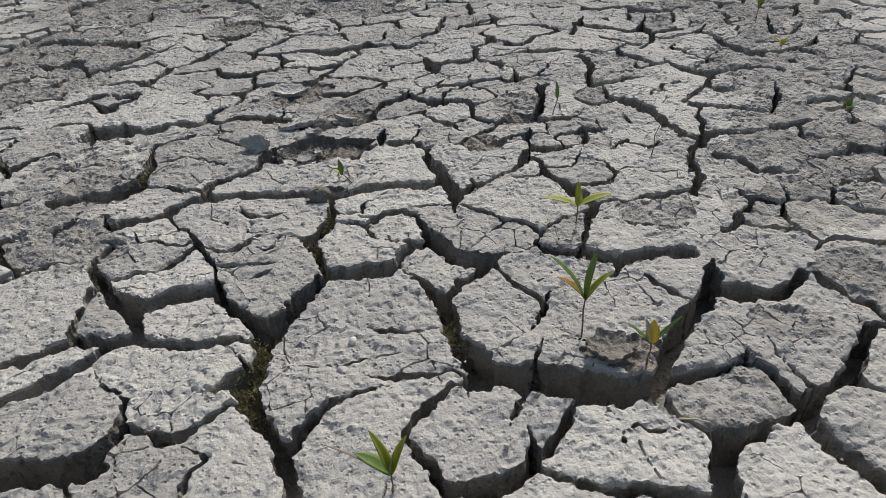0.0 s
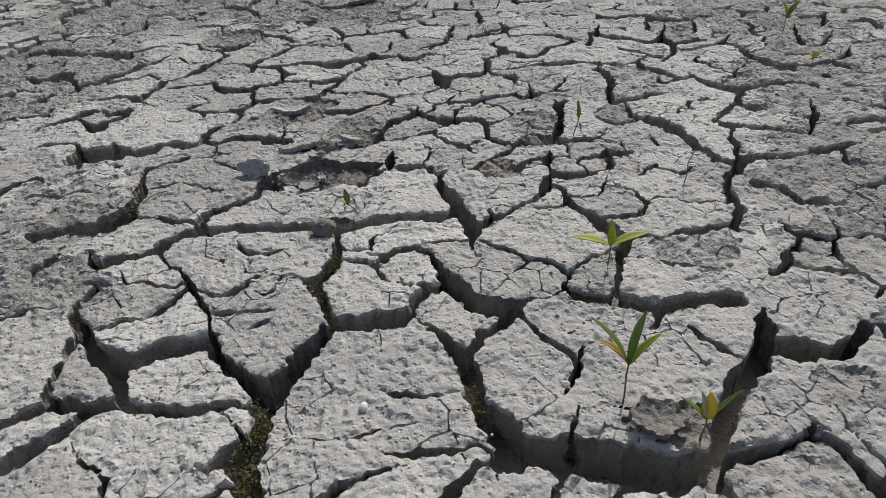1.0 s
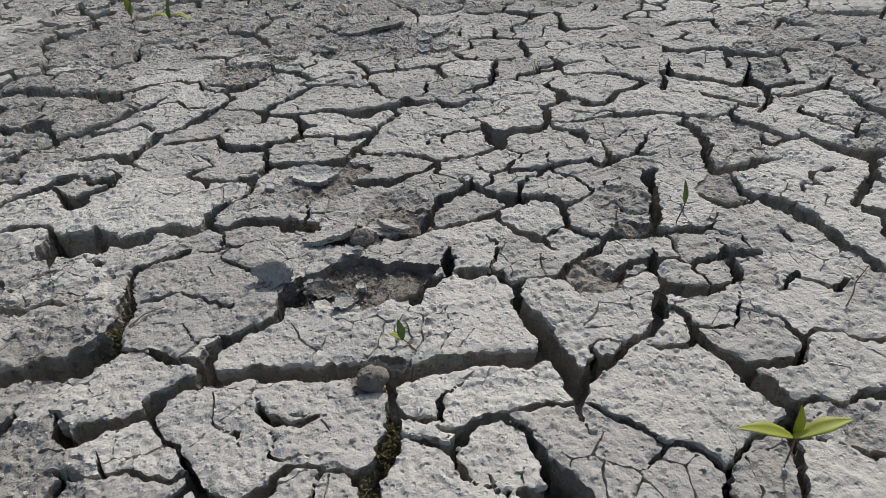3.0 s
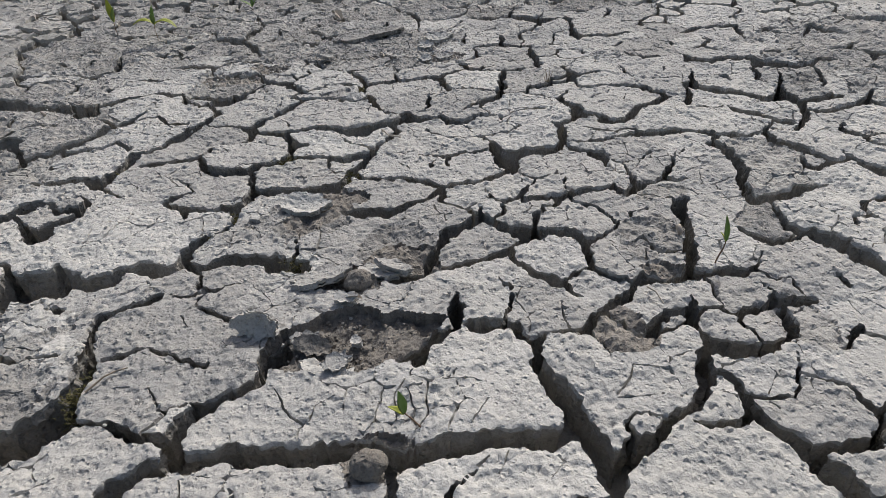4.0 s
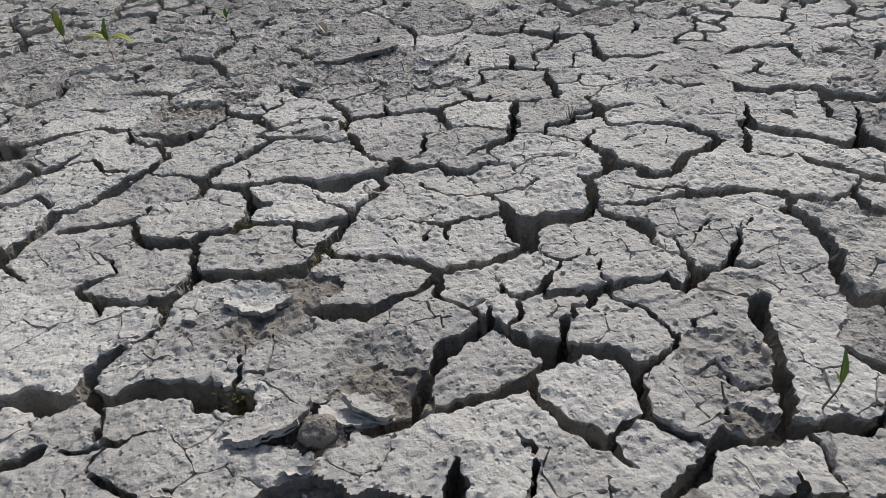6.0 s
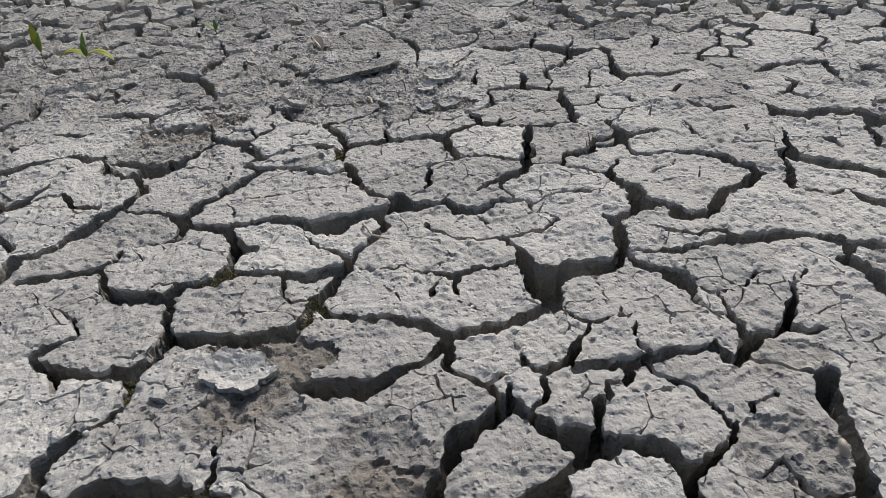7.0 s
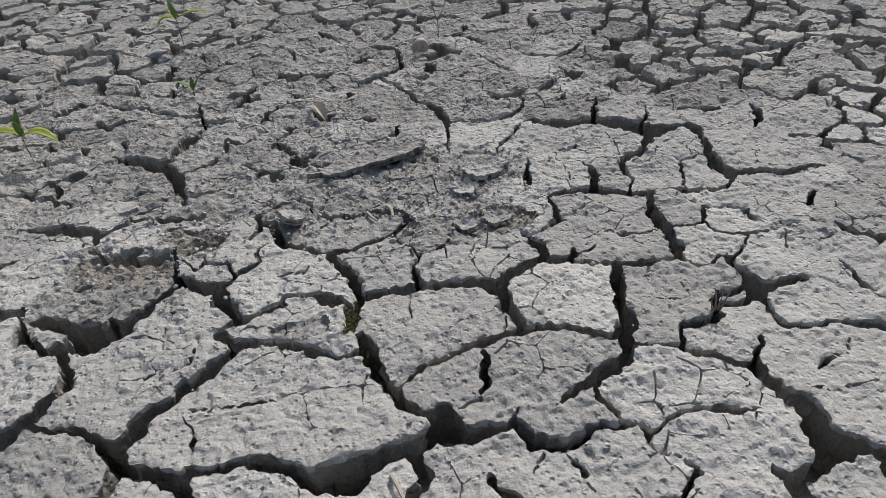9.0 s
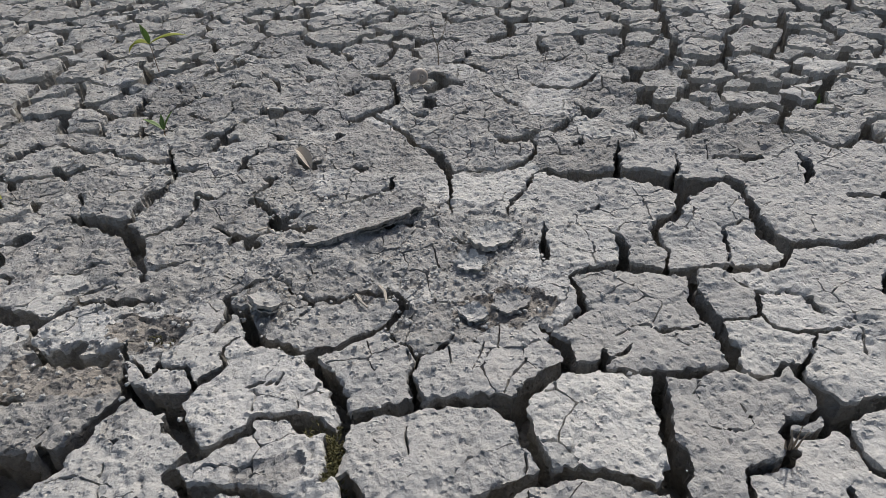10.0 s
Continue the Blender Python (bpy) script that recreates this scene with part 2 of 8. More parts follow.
plate([(0.158, 0.900, 0.012), (0.143, 0.900, 0.009)])
plate([(0.249, 0.937, 0.031), (0.204, 0.931, 0.024), (0.186, 0.937, 0.019), (0.207, 0.910, 0.017), (0.261, 0.940, 0.026)])
plate([(-0.284, 0.929, 0.029), (-0.317, 0.920, 0.018), (-0.251, 0.914, 0.017)], [(-0.235, 0.961, 0.023), (-0.235, 0.937, 0.010), (-0.226, 0.964, 0.020)], [(-0.205, 0.931, 0.018), (-0.217, 0.910, 0.012)], [(-0.173, 0.956, 0.021), (-0.167, 0.941, 0.014), (-0.155, 0.968, 0.009)])
plate([(-0.055, 0.993, 0.034), (-0.085, 0.993, 0.032), (-0.034, 0.984, 0.025)], [(-0.086, 0.930, 0.023), (-0.101, 0.912, 0.010), (-0.074, 0.939, 0.016), (-0.101, 0.939, 0.012)], [(-0.024, 0.924, 0.032), (-0.054, 0.906, 0.011), (0.000, 0.900, 0.011)], [(-0.126, 0.943, 0.009), (-0.126, 0.937, 0.008)])
plate([(-0.558, 0.955, 0.026), (-0.510, 0.955, 0.021), (-0.582, 0.946, 0.023)])
plate([(0.097, 0.937, 0.033), (0.145, 0.979, 0.018), (0.061, 0.916, 0.022), (0.124, 0.946, 0.026), (0.160, 0.985, 0.017)])
plate([(-0.437, 1.007, 0.023), (-0.407, 1.007, 0.012), (-0.452, 1.016, 0.013)], [(-0.419, 0.957, 0.024), (-0.395, 0.939, 0.016), (-0.428, 0.960, 0.022)], [(-0.371, 0.977, 0.021), (-0.389, 0.986, 0.010)], [(-0.338, 0.969, 0.013), (-0.350, 0.942, 0.009), (-0.326, 0.972, 0.010), (-0.356, 0.939, 0.009)])
plate([(0.291, 0.983, 0.012), (0.300, 0.986, 0.010)])
plate([(0.035, 0.994, 0.018), (0.053, 0.988, 0.013), (0.023, 0.994, 0.014)])
plate([(0.230, 1.016, 0.025), (0.203, 1.007, 0.022), (0.254, 1.025, 0.016)])
plate([(0.297, 1.019, 0.010), (0.315, 1.016, 0.011), (0.282, 1.016, 0.008)])
plate([(0.095, 1.008, 0.024), (0.098, 1.026, 0.013)], soil="loose")
plate([(-0.214, 1.036, 0.033), (-0.154, 1.033, 0.025), (-0.229, 1.033, 0.030), (-0.190, 1.036, 0.032), (-0.139, 1.030, 0.023)], soil="hollow")
plate([(-0.514, 1.037, 0.006), (-0.529, 1.037, 0.006), (-0.505, 1.037, 0.006)])
plate([(0.127, 1.049, 0.016), (0.133, 1.031, 0.013), (0.130, 1.070, 0.010), (0.139, 1.025, 0.010)])
plate([(0.166, 1.054, 0.015), (0.178, 1.045, 0.008), (0.166, 1.057, 0.015)])
plate([(0.021, 1.062, 0.035), (0.051, 1.047, 0.019), (0.006, 1.047, 0.026), (0.009, 1.089, 0.018)])
plate([(0.206, 1.066, 0.021), (0.215, 1.084, 0.015)], [(0.245, 1.066, 0.024), (0.230, 1.051, 0.009)], [(0.286, 1.066, 0.015), (0.295, 1.066, 0.014), (0.277, 1.072, 0.009)], [(0.325, 1.066, 0.012), (0.343, 1.069, 0.008), (0.316, 1.069, 0.009)])
plate([(-0.042, 1.077, 0.023), (-0.045, 1.083, 0.021)])
plate([(0.078, 1.080, 0.022), (0.102, 1.083, 0.012), (0.066, 1.089, 0.014)])
plate([(-0.511, 1.095, 0.012), (-0.508, 1.077, 0.009)])
plate([(-0.415, 1.077, 0.038), (-0.361, 1.038, 0.033), (-0.451, 1.068, 0.034), (-0.343, 1.038, 0.028), (-0.394, 1.068, 0.036)], [(-0.411, 1.154, 0.024), (-0.411, 1.163, 0.022), (-0.405, 1.145, 0.019)])
plate([(-0.142, 1.099, 0.029), (-0.097, 1.102, 0.013), (-0.076, 1.099, 0.009), (-0.124, 1.105, 0.023)])
plate([(-0.261, 1.101, 0.035), (-0.312, 1.107, 0.018), (-0.225, 1.104, 0.015)])
plate([(-0.030, 1.133, 0.019), (-0.066, 1.124, 0.012), (-0.081, 1.118, 0.009), (-0.021, 1.124, 0.015)])
plate([(-0.355, 1.152, 0.022), (-0.343, 1.158, 0.020), (-0.370, 1.146, 0.015)], [(-0.354, 1.106, 0.021), (-0.348, 1.094, 0.016), (-0.348, 1.118, 0.014)])
plate([(-0.499, 1.140, 0.018), (-0.535, 1.140, 0.016), (-0.550, 1.140, 0.013), (-0.487, 1.149, 0.010)])
plate([(0.051, 1.171, 0.019), (0.018, 1.165, 0.011), (0.063, 1.168, 0.017), (0.045, 1.171, 0.019)])
plate([(-0.131, 1.165, 0.021), (-0.143, 1.174, 0.015)], soil="loose")
plate([(0.255, 1.171, 0.027), (0.294, 1.165, 0.014), (0.252, 1.183, 0.025)])
plate([(0.174, 1.174, 0.031), (0.129, 1.165, 0.019), (0.198, 1.195, 0.015), (0.105, 1.159, 0.010), (0.156, 1.174, 0.029)])
plate([(-0.055, 1.184, 0.027), (-0.028, 1.202, 0.021), (-0.082, 1.172, 0.008), (-0.007, 1.202, 0.010)])
plate([(0.324, 1.198, 0.026), (0.327, 1.207, 0.026), (0.327, 1.189, 0.022)], soil="worn_shaded")
plate([(0.122, 1.209, 0.015), (0.104, 1.194, 0.011), (0.131, 1.215, 0.010)])
plate([(-0.326, 1.212, 0.018), (-0.359, 1.209, 0.014), (-0.305, 1.209, 0.017), (-0.371, 1.203, 0.011)])
plate([(-0.215, 1.222, 0.032), (-0.245, 1.216, 0.025)])
plate([(0.286, 1.241, 0.023), (0.277, 1.229, 0.015), (0.292, 1.244, 0.021)])
plate([(-0.109, 1.274, 0.029), (-0.088, 1.253, 0.022), (-0.055, 1.250, 0.008)], [(-0.142, 1.234, 0.014), (-0.112, 1.222, 0.010), (-0.163, 1.231, 0.011), (-0.100, 1.216, 0.010), (-0.130, 1.231, 0.010)])
plate([(-0.362, 1.253, 0.018), (-0.326, 1.235, 0.010), (-0.308, 1.235, 0.011), (-0.344, 1.241, 0.013)])
plate([(0.139, 1.263, 0.030), (0.178, 1.254, 0.022), (0.100, 1.275, 0.011), (0.205, 1.257, 0.009)], [(0.081, 1.230, 0.021), (0.105, 1.236, 0.012), (0.060, 1.233, 0.012)])
plate([(0.025, 1.246, 0.023), (0.046, 1.267, 0.015), (0.007, 1.240, 0.016)])
plate([(-0.549, 1.269, 0.071), (-0.480, 1.251, 0.051), (-0.597, 1.251, 0.053)])
plate([(-0.273, 1.288, 0.021), (-0.270, 1.279, 0.019)], soil="loose")
plate([(0.226, 1.289, 0.022), (0.202, 1.286, 0.012), (0.229, 1.289, 0.021)])
plate([(-0.329, 1.297, 0.018), (-0.341, 1.294, 0.013), (-0.320, 1.297, 0.015)])
plate([(-0.491, 1.319, 0.016), (-0.506, 1.337, 0.010), (-0.473, 1.310, 0.010)], [(-0.423, 1.292, 0.020), (-0.441, 1.292, 0.017), (-0.402, 1.295, 0.012)])
plate([(-0.055, 1.308, 0.024), (-0.031, 1.305, 0.017), (-0.070, 1.320, 0.014)], [(0.003, 1.335, 0.023), (0.024, 1.341, 0.016), (-0.012, 1.332, 0.015)])
plate([(-0.235, 1.328, 0.016), (-0.262, 1.328, 0.012), (-0.280, 1.331, 0.009), (-0.229, 1.322, 0.013)], soil="loose")
plate([(-0.174, 1.331, 0.036), (-0.126, 1.337, 0.020), (-0.189, 1.337, 0.033)])
plate([(0.295, 1.325, 0.038), (0.319, 1.346, 0.026)])
plate([(0.099, 1.356, 0.054), (0.144, 1.332, 0.024), (0.084, 1.344, 0.047)])
plate([(0.407, 1.356, 0.041), (0.386, 1.299, 0.031), (0.389, 1.395, 0.026)], soil="worn_shaded")
plate([(0.219, 1.374, 0.030), (0.234, 1.377, 0.025), (0.192, 1.374, 0.016), (0.201, 1.347, 0.008)])
plate([(-0.508, 1.411, 0.044), (-0.538, 1.441, 0.032), (-0.565, 1.456, 0.017), (-0.487, 1.411, 0.033), (-0.517, 1.378, 0.021)], [(-0.422, 1.365, 0.039), (-0.419, 1.386, 0.034), (-0.443, 1.356, 0.027)])
plate([(-0.122, 1.417, 0.041), (-0.167, 1.417, 0.031), (-0.101, 1.375, 0.017), (-0.203, 1.405, 0.010)], [(-0.035, 1.409, 0.039), (-0.062, 1.373, 0.018), (-0.059, 1.427, 0.018)])
plate([(-0.293, 1.401, 0.039), (-0.332, 1.398, 0.033), (-0.266, 1.389, 0.028), (-0.359, 1.419, 0.013)], [(-0.242, 1.427, 0.013), (-0.251, 1.430, 0.008)])
plate([(-0.037, 1.470, 0.019), (-0.073, 1.458, 0.014), (-0.094, 1.455, 0.010), (-0.058, 1.464, 0.015)])
plate([(0.171, 1.490, 0.035), (0.201, 1.490, 0.024), (0.165, 1.490, 0.034)], [(0.143, 1.444, 0.010), (0.137, 1.450, 0.008), (0.146, 1.441, 0.010)])
plate([(-0.159, 1.471, 0.016), (-0.147, 1.465, 0.010)])
plate([(0.047, 1.475, 0.028), (0.095, 1.475, 0.018), (0.068, 1.475, 0.023), (0.026, 1.487, 0.013)])
plate([(-0.437, 1.492, 0.023), (-0.413, 1.495, 0.010), (-0.455, 1.477, 0.010)], [(-0.388, 1.526, 0.023), (-0.361, 1.508, 0.018)], [(-0.387, 1.473, 0.017), (-0.414, 1.464, 0.012), (-0.360, 1.470, 0.010), (-0.423, 1.461, 0.008)])
plate([(-0.290, 1.528, 0.024), (-0.263, 1.519, 0.017), (-0.320, 1.540, 0.012)], [(-0.234, 1.475, 0.023), (-0.282, 1.478, 0.021), (-0.303, 1.481, 0.018), (-0.216, 1.472, 0.017), (-0.258, 1.475, 0.021)], [(-0.203, 1.520, 0.022), (-0.191, 1.538, 0.012), (-0.227, 1.523, 0.009)])
plate([(0.006, 1.531, 0.019), (0.081, 1.519, 0.017), (0.048, 1.528, 0.014), (0.099, 1.516, 0.013), (0.024, 1.531, 0.016), (-0.015, 1.522, 0.008)])
plate([(-0.045, 1.532, 0.025), (-0.084, 1.553, 0.024), (-0.021, 1.529, 0.017), (-0.111, 1.556, 0.009)], [(-0.105, 1.497, 0.025), (-0.126, 1.527, 0.020), (-0.084, 1.494, 0.013)])
plate([(-0.477, 1.575, 0.035), (-0.519, 1.560, 0.018), (-0.450, 1.566, 0.026)], [(-0.467, 1.525, 0.006), (-0.452, 1.528, 0.005), (-0.470, 1.528, 0.005)], [(-0.499, 1.514, 0.018), (-0.475, 1.514, 0.013), (-0.514, 1.523, 0.008)])
plate([(0.071, 1.594, 0.049), (0.107, 1.573, 0.037), (0.032, 1.609, 0.026)])
plate([(-0.378, 1.597, 0.021), (-0.360, 1.579, 0.011), (-0.399, 1.591, 0.010), (-0.378, 1.609, 0.016)], [(-0.296, 1.628, 0.055), (-0.230, 1.604, 0.042), (-0.182, 1.589, 0.020)])
plate([(0.238, 1.602, 0.045), (0.217, 1.566, 0.034), (0.193, 1.626, 0.023), (0.280, 1.617, 0.021)])
plate([(-0.050, 1.639, 0.035), (-0.011, 1.657, 0.019), (-0.065, 1.651, 0.025)], [(-0.023, 1.592, 0.016), (-0.053, 1.583, 0.012), (-0.071, 1.592, 0.008), (-0.017, 1.595, 0.016)])
plate([(-0.126, 1.632, 0.024), (-0.153, 1.620, 0.011)])
plate([(-0.555, 1.667, 0.033), (-0.528, 1.652, 0.024), (-0.570, 1.667, 0.025)])
plate([(-0.431, 1.679, 0.050), (-0.383, 1.700, 0.027), (-0.446, 1.655, 0.038), (-0.473, 1.697, 0.025)])
plate([(0.164, 1.694, 0.018), (0.161, 1.697, 0.019), (0.167, 1.688, 0.016)])
plate([(0.201, 1.709, 0.016), (0.198, 1.694, 0.009)])
plate([(-0.280, 1.732, 0.026), (-0.253, 1.723, 0.023), (-0.319, 1.723, 0.014), (-0.334, 1.723, 0.009)])
plate([(-0.128, 1.730, 0.046), (-0.182, 1.754, 0.014), (-0.140, 1.721, 0.040), (-0.080, 1.715, 0.012)], [(-0.200, 1.725, 0.017), (-0.209, 1.740, 0.009), (-0.191, 1.713, 0.008)])
plate([(0.138, 1.752, 0.028), (0.102, 1.755, 0.025), (0.081, 1.776, 0.014), (0.150, 1.752, 0.025)], [(0.085, 1.711, 0.018), (0.112, 1.711, 0.014), (0.070, 1.702, 0.009), (0.124, 1.714, 0.009)])
plate([(-0.003, 1.751, 0.043), (0.018, 1.712, 0.021), (0.024, 1.778, 0.022)])
plate([(-0.422, 1.754, 0.034), (-0.398, 1.739, 0.023), (-0.449, 1.742, 0.020), (-0.428, 1.781, 0.017)])
plate([(0.223, 1.785, 0.028), (0.205, 1.767, 0.018), (0.238, 1.803, 0.016)])
plate([(-0.488, 1.795, 0.028), (-0.503, 1.771, 0.020), (-0.461, 1.804, 0.013), (-0.512, 1.813, 0.009)])
plate([(-0.332, 1.784, 0.025), (-0.320, 1.799, 0.014), (-0.341, 1.787, 0.021)], [(-0.281, 1.789, 0.016), (-0.266, 1.789, 0.011), (-0.293, 1.792, 0.011)], [(-0.295, 1.827, 0.020), (-0.319, 1.827, 0.012), (-0.271, 1.818, 0.010)])
plate([(0.161, 1.811, 0.025), (0.179, 1.817, 0.019), (0.143, 1.802, 0.013)])
plate([(0.072, 1.825, 0.025), (0.093, 1.822, 0.023), (0.045, 1.819, 0.015)])
plate([(-0.201, 1.828, 0.031), (-0.198, 1.810, 0.026), (-0.231, 1.840, 0.009)], [(-0.082, 1.827, 0.039), (-0.118, 1.821, 0.032), (-0.040, 1.818, 0.012)])
plate([(-0.004, 1.831, 0.011), (-0.001, 1.831, 0.010)])
plate([(-0.385, 1.846, 0.021), (-0.370, 1.858, 0.018), (-0.388, 1.825, 0.013)])
plate([(-0.543, 1.850, 0.023), (-0.474, 1.838, 0.021), (-0.513, 1.838, 0.020), (-0.555, 1.862, 0.015)], soil="loose")
plate([(0.216, 1.892, 0.024), (0.210, 1.853, 0.024), (0.228, 1.835, 0.010)])
plate([(-0.434, 1.867, 0.015), (-0.422, 1.843, 0.009), (-0.446, 1.873, 0.011)])
plate([(-0.150, 1.873, 0.023), (-0.114, 1.876, 0.014), (-0.129, 1.882, 0.018), (-0.105, 1.867, 0.010)])
plate([(0.287, 1.909, 0.036), (0.275, 1.867, 0.027), (0.317, 1.924, 0.020), (0.275, 1.921, 0.026), (0.275, 1.837, 0.010)])
plate([(-0.262, 1.892, 0.029), (-0.217, 1.895, 0.018), (-0.199, 1.895, 0.012), (-0.247, 1.892, 0.027)])
plate([(0.160, 1.884, 0.022), (0.157, 1.911, 0.017)])
plate([(0.055, 1.908, 0.043), (0.085, 1.899, 0.041), (-0.008, 1.926, 0.018), (0.019, 1.869, 0.022), (0.109, 1.923, 0.020)])
plate([(-0.494, 1.914, 0.026), (-0.524, 1.914, 0.018), (-0.467, 1.926, 0.016)])
plate([(-0.253, 1.951, 0.017), (-0.244, 1.957, 0.016), (-0.265, 1.939, 0.011)])
plate([(-0.506, 1.962, 0.018), (-0.464, 1.965, 0.017), (-0.539, 1.962, 0.012), (-0.485, 1.962, 0.017)])
plate([(0.034, 2.012, 0.036), (0.034, 1.994, 0.037), (0.037, 2.030, 0.031), (0.007, 1.973, 0.016)])
plate([(0.158, 1.984, 0.034), (0.176, 2.017, 0.016)], [(0.216, 2.055, 0.035), (0.222, 1.977, 0.026), (0.225, 2.013, 0.026), (0.216, 2.073, 0.030), (0.213, 1.962, 0.020)])
plate([(0.326, 2.014, 0.050), (0.299, 2.026, 0.043), (0.377, 2.029, 0.020), (0.308, 2.011, 0.050)])
plate([(-0.069, 2.013, 0.023), (-0.042, 2.031, 0.015), (-0.087, 2.004, 0.015), (-0.033, 2.040, 0.010)])
plate([(-0.188, 2.018, 0.043), (-0.245, 2.033, 0.033), (-0.152, 2.018, 0.038), (-0.212, 2.024, 0.042)], soil="worn_shaded")
plate([(-0.451, 2.048, 0.043), (-0.439, 2.054, 0.038), (-0.472, 2.003, 0.011)])
plate([(-0.564, 2.055, 0.039), (-0.531, 2.028, 0.025), (-0.582, 2.082, 0.031)])
plate([(-0.647, 2.065, 0.032), (-0.629, 2.041, 0.023), (-0.653, 2.074, 0.031), (-0.683, 2.086, 0.010)])
plate([(0.022, 2.096, 0.032), (0.043, 2.096, 0.029), (0.016, 2.126, 0.014)], [(0.119, 2.080, 0.041), (0.110, 2.047, 0.024), (0.146, 2.092, 0.024)])
plate([(-0.184, 2.099, 0.026), (-0.208, 2.090, 0.013), (-0.178, 2.099, 0.025)], soil="worn_shaded")
plate([(-0.260, 2.114, 0.025), (-0.296, 2.099, 0.020), (-0.230, 2.117, 0.015)])
plate([(0.401, 2.092, 0.033), (0.431, 2.131, 0.027), (0.464, 2.158, 0.013), (0.383, 2.083, 0.024)])
plate([(-0.494, 2.128, 0.025), (-0.524, 2.125, 0.012), (-0.485, 2.143, 0.019)])
plate([(-0.414, 2.134, 0.033), (-0.381, 2.110, 0.025), (-0.432, 2.170, 0.018)])
plate([(0.246, 2.155, 0.022), (0.327, 2.140, 0.020), (0.363, 2.161, 0.014), (0.276, 2.143, 0.014), (0.219, 2.164, 0.014), (0.309, 2.137, 0.014), (0.348, 2.152, 0.016), (0.375, 2.170, 0.011)])
plate([(-0.148, 2.167, 0.027), (-0.172, 2.182, 0.009)])
plate([(-0.233, 2.179, 0.032), (-0.257, 2.176, 0.024), (-0.221, 2.179, 0.029)])
plate([(0.169, 2.182, 0.029), (0.190, 2.203, 0.010)])
plate([(-0.592, 2.201, 0.045), (-0.604, 2.219, 0.038), (-0.568, 2.198, 0.036)])
plate([(0.082, 2.207, 0.039), (0.100, 2.222, 0.031), (0.046, 2.198, 0.018)])
plate([(0.305, 2.230, 0.040), (0.275, 2.221, 0.031), (0.329, 2.242, 0.033), (0.272, 2.188, 0.014)])
plate([(0.441, 2.248, 0.040), (0.465, 2.251, 0.028), (0.435, 2.215, 0.018), (0.426, 2.251, 0.032)])
plate([(-0.058, 2.255, 0.048), (-0.100, 2.297, 0.028), (-0.019, 2.243, 0.028), (-0.073, 2.222, 0.029)])
plate([(-0.221, 2.284, 0.055), (-0.176, 2.242, 0.036), (-0.239, 2.302, 0.052), (-0.146, 2.218, 0.017), (-0.275, 2.299, 0.030), (-0.209, 2.266, 0.054)])
plate([(-0.733, 2.393, 0.033), (-0.703, 2.384, 0.025), (-0.772, 2.387, 0.017), (-0.745, 2.399, 0.028)])
FIRM = len(PLATES)   # those after this one fill the ground up to their neighbours
plate([(-0.205, 0.634, 0.026)])
plate([(0.526, 0.734, 0.039), (0.568, 0.701, 0.035)])
plate([(0.455, 0.728, 0.022)])
plate([(0.623, 0.782, 0.033)])
plate([(-0.567, 0.791, 0.045)], [(-0.498, 0.783, 0.037)])
plate([(0.540, 0.809, 0.031)])
plate([(0.459, 0.871, 0.029)], [(0.482, 0.825, 0.040)])
plate([(0.620, 0.849, 0.039)])
plate([(-0.620, 0.865, 0.044)], [(-0.549, 0.881, 0.044)])
plate([(0.327, 0.908, 0.027)])
plate([(0.527, 0.949, 0.036), (0.599, 0.928, 0.041)])
plate([(0.413, 0.951, 0.030)])
plate([(0.713, 0.953, 0.038)])
plate([(-0.671, 0.986, 0.049)])
plate([(0.374, 1.022, 0.031)])
plate([(0.452, 1.038, 0.034)])
plate([(-0.558, 1.074, 0.036)])
plate([(0.327, 1.122, 0.032), (0.358, 1.100, 0.022)])
plate([(-0.728, 1.121, 0.059), (-0.655, 1.122, 0.042)])
plate([(0.390, 1.191, 0.034), (0.441, 1.233, 0.027)])
plate([(-0.397, 1.221, 0.017)])
plate([(0.467, 1.304, 0.025)])
plate([(-0.819, 1.306, 0.068), (-0.736, 1.307, 0.049)])
plate([(-0.656, 1.331, 0.041)])
plate([(0.475, 1.346, 0.024)])
plate([(0.526, 1.394, 0.032)])
plate([(-0.660, 1.396, 0.045)])
plate([(0.299, 1.409, 0.022)])
plate([(0.462, 1.412, 0.034)])
plate([(0.204, 1.422, 0.016)], [(0.251, 1.425, 0.022)])
plate([(0.401, 1.443, 0.020)])
plate([(0.566, 1.494, 0.035)])
plate([(-0.548, 1.500, 0.024)])
plate([(0.475, 1.508, 0.038)])
plate([(0.292, 1.526, 0.037)], [(0.340, 1.508, 0.036), (0.387, 1.511, 0.027)])
plate([(-0.725, 1.573, 0.046), (-0.664, 1.565, 0.038)], [(-0.687, 1.491, 0.047), (-0.635, 1.493, 0.040)])
plate([(0.406, 1.609, 0.026)], [(0.395, 1.566, 0.025)])
plate([(-0.602, 1.576, 0.042), (-0.654, 1.649, 0.030)])
plate([(-0.782, 1.613, 0.053), (-0.719, 1.648, 0.046)])
plate([(0.307, 1.664, 0.029), (0.354, 1.643, 0.031)])
plate([(0.432, 1.668, 0.030)])
plate([(-0.191, 1.677, 0.022)])
plate([(-0.835, 1.701, 0.059)])
plate([(-0.633, 1.726, 0.046), (-0.680, 1.710, 0.033)])
plate([(0.392, 1.721, 0.020)])
plate([(0.457, 1.727, 0.030)])
plate([(-0.541, 1.733, 0.023)])
plate([(0.314, 1.794, 0.028), (0.324, 1.739, 0.040), (0.379, 1.774, 0.034)])
plate([(0.513, 1.771, 0.026)])
plate([(-0.709, 1.815, 0.048)])
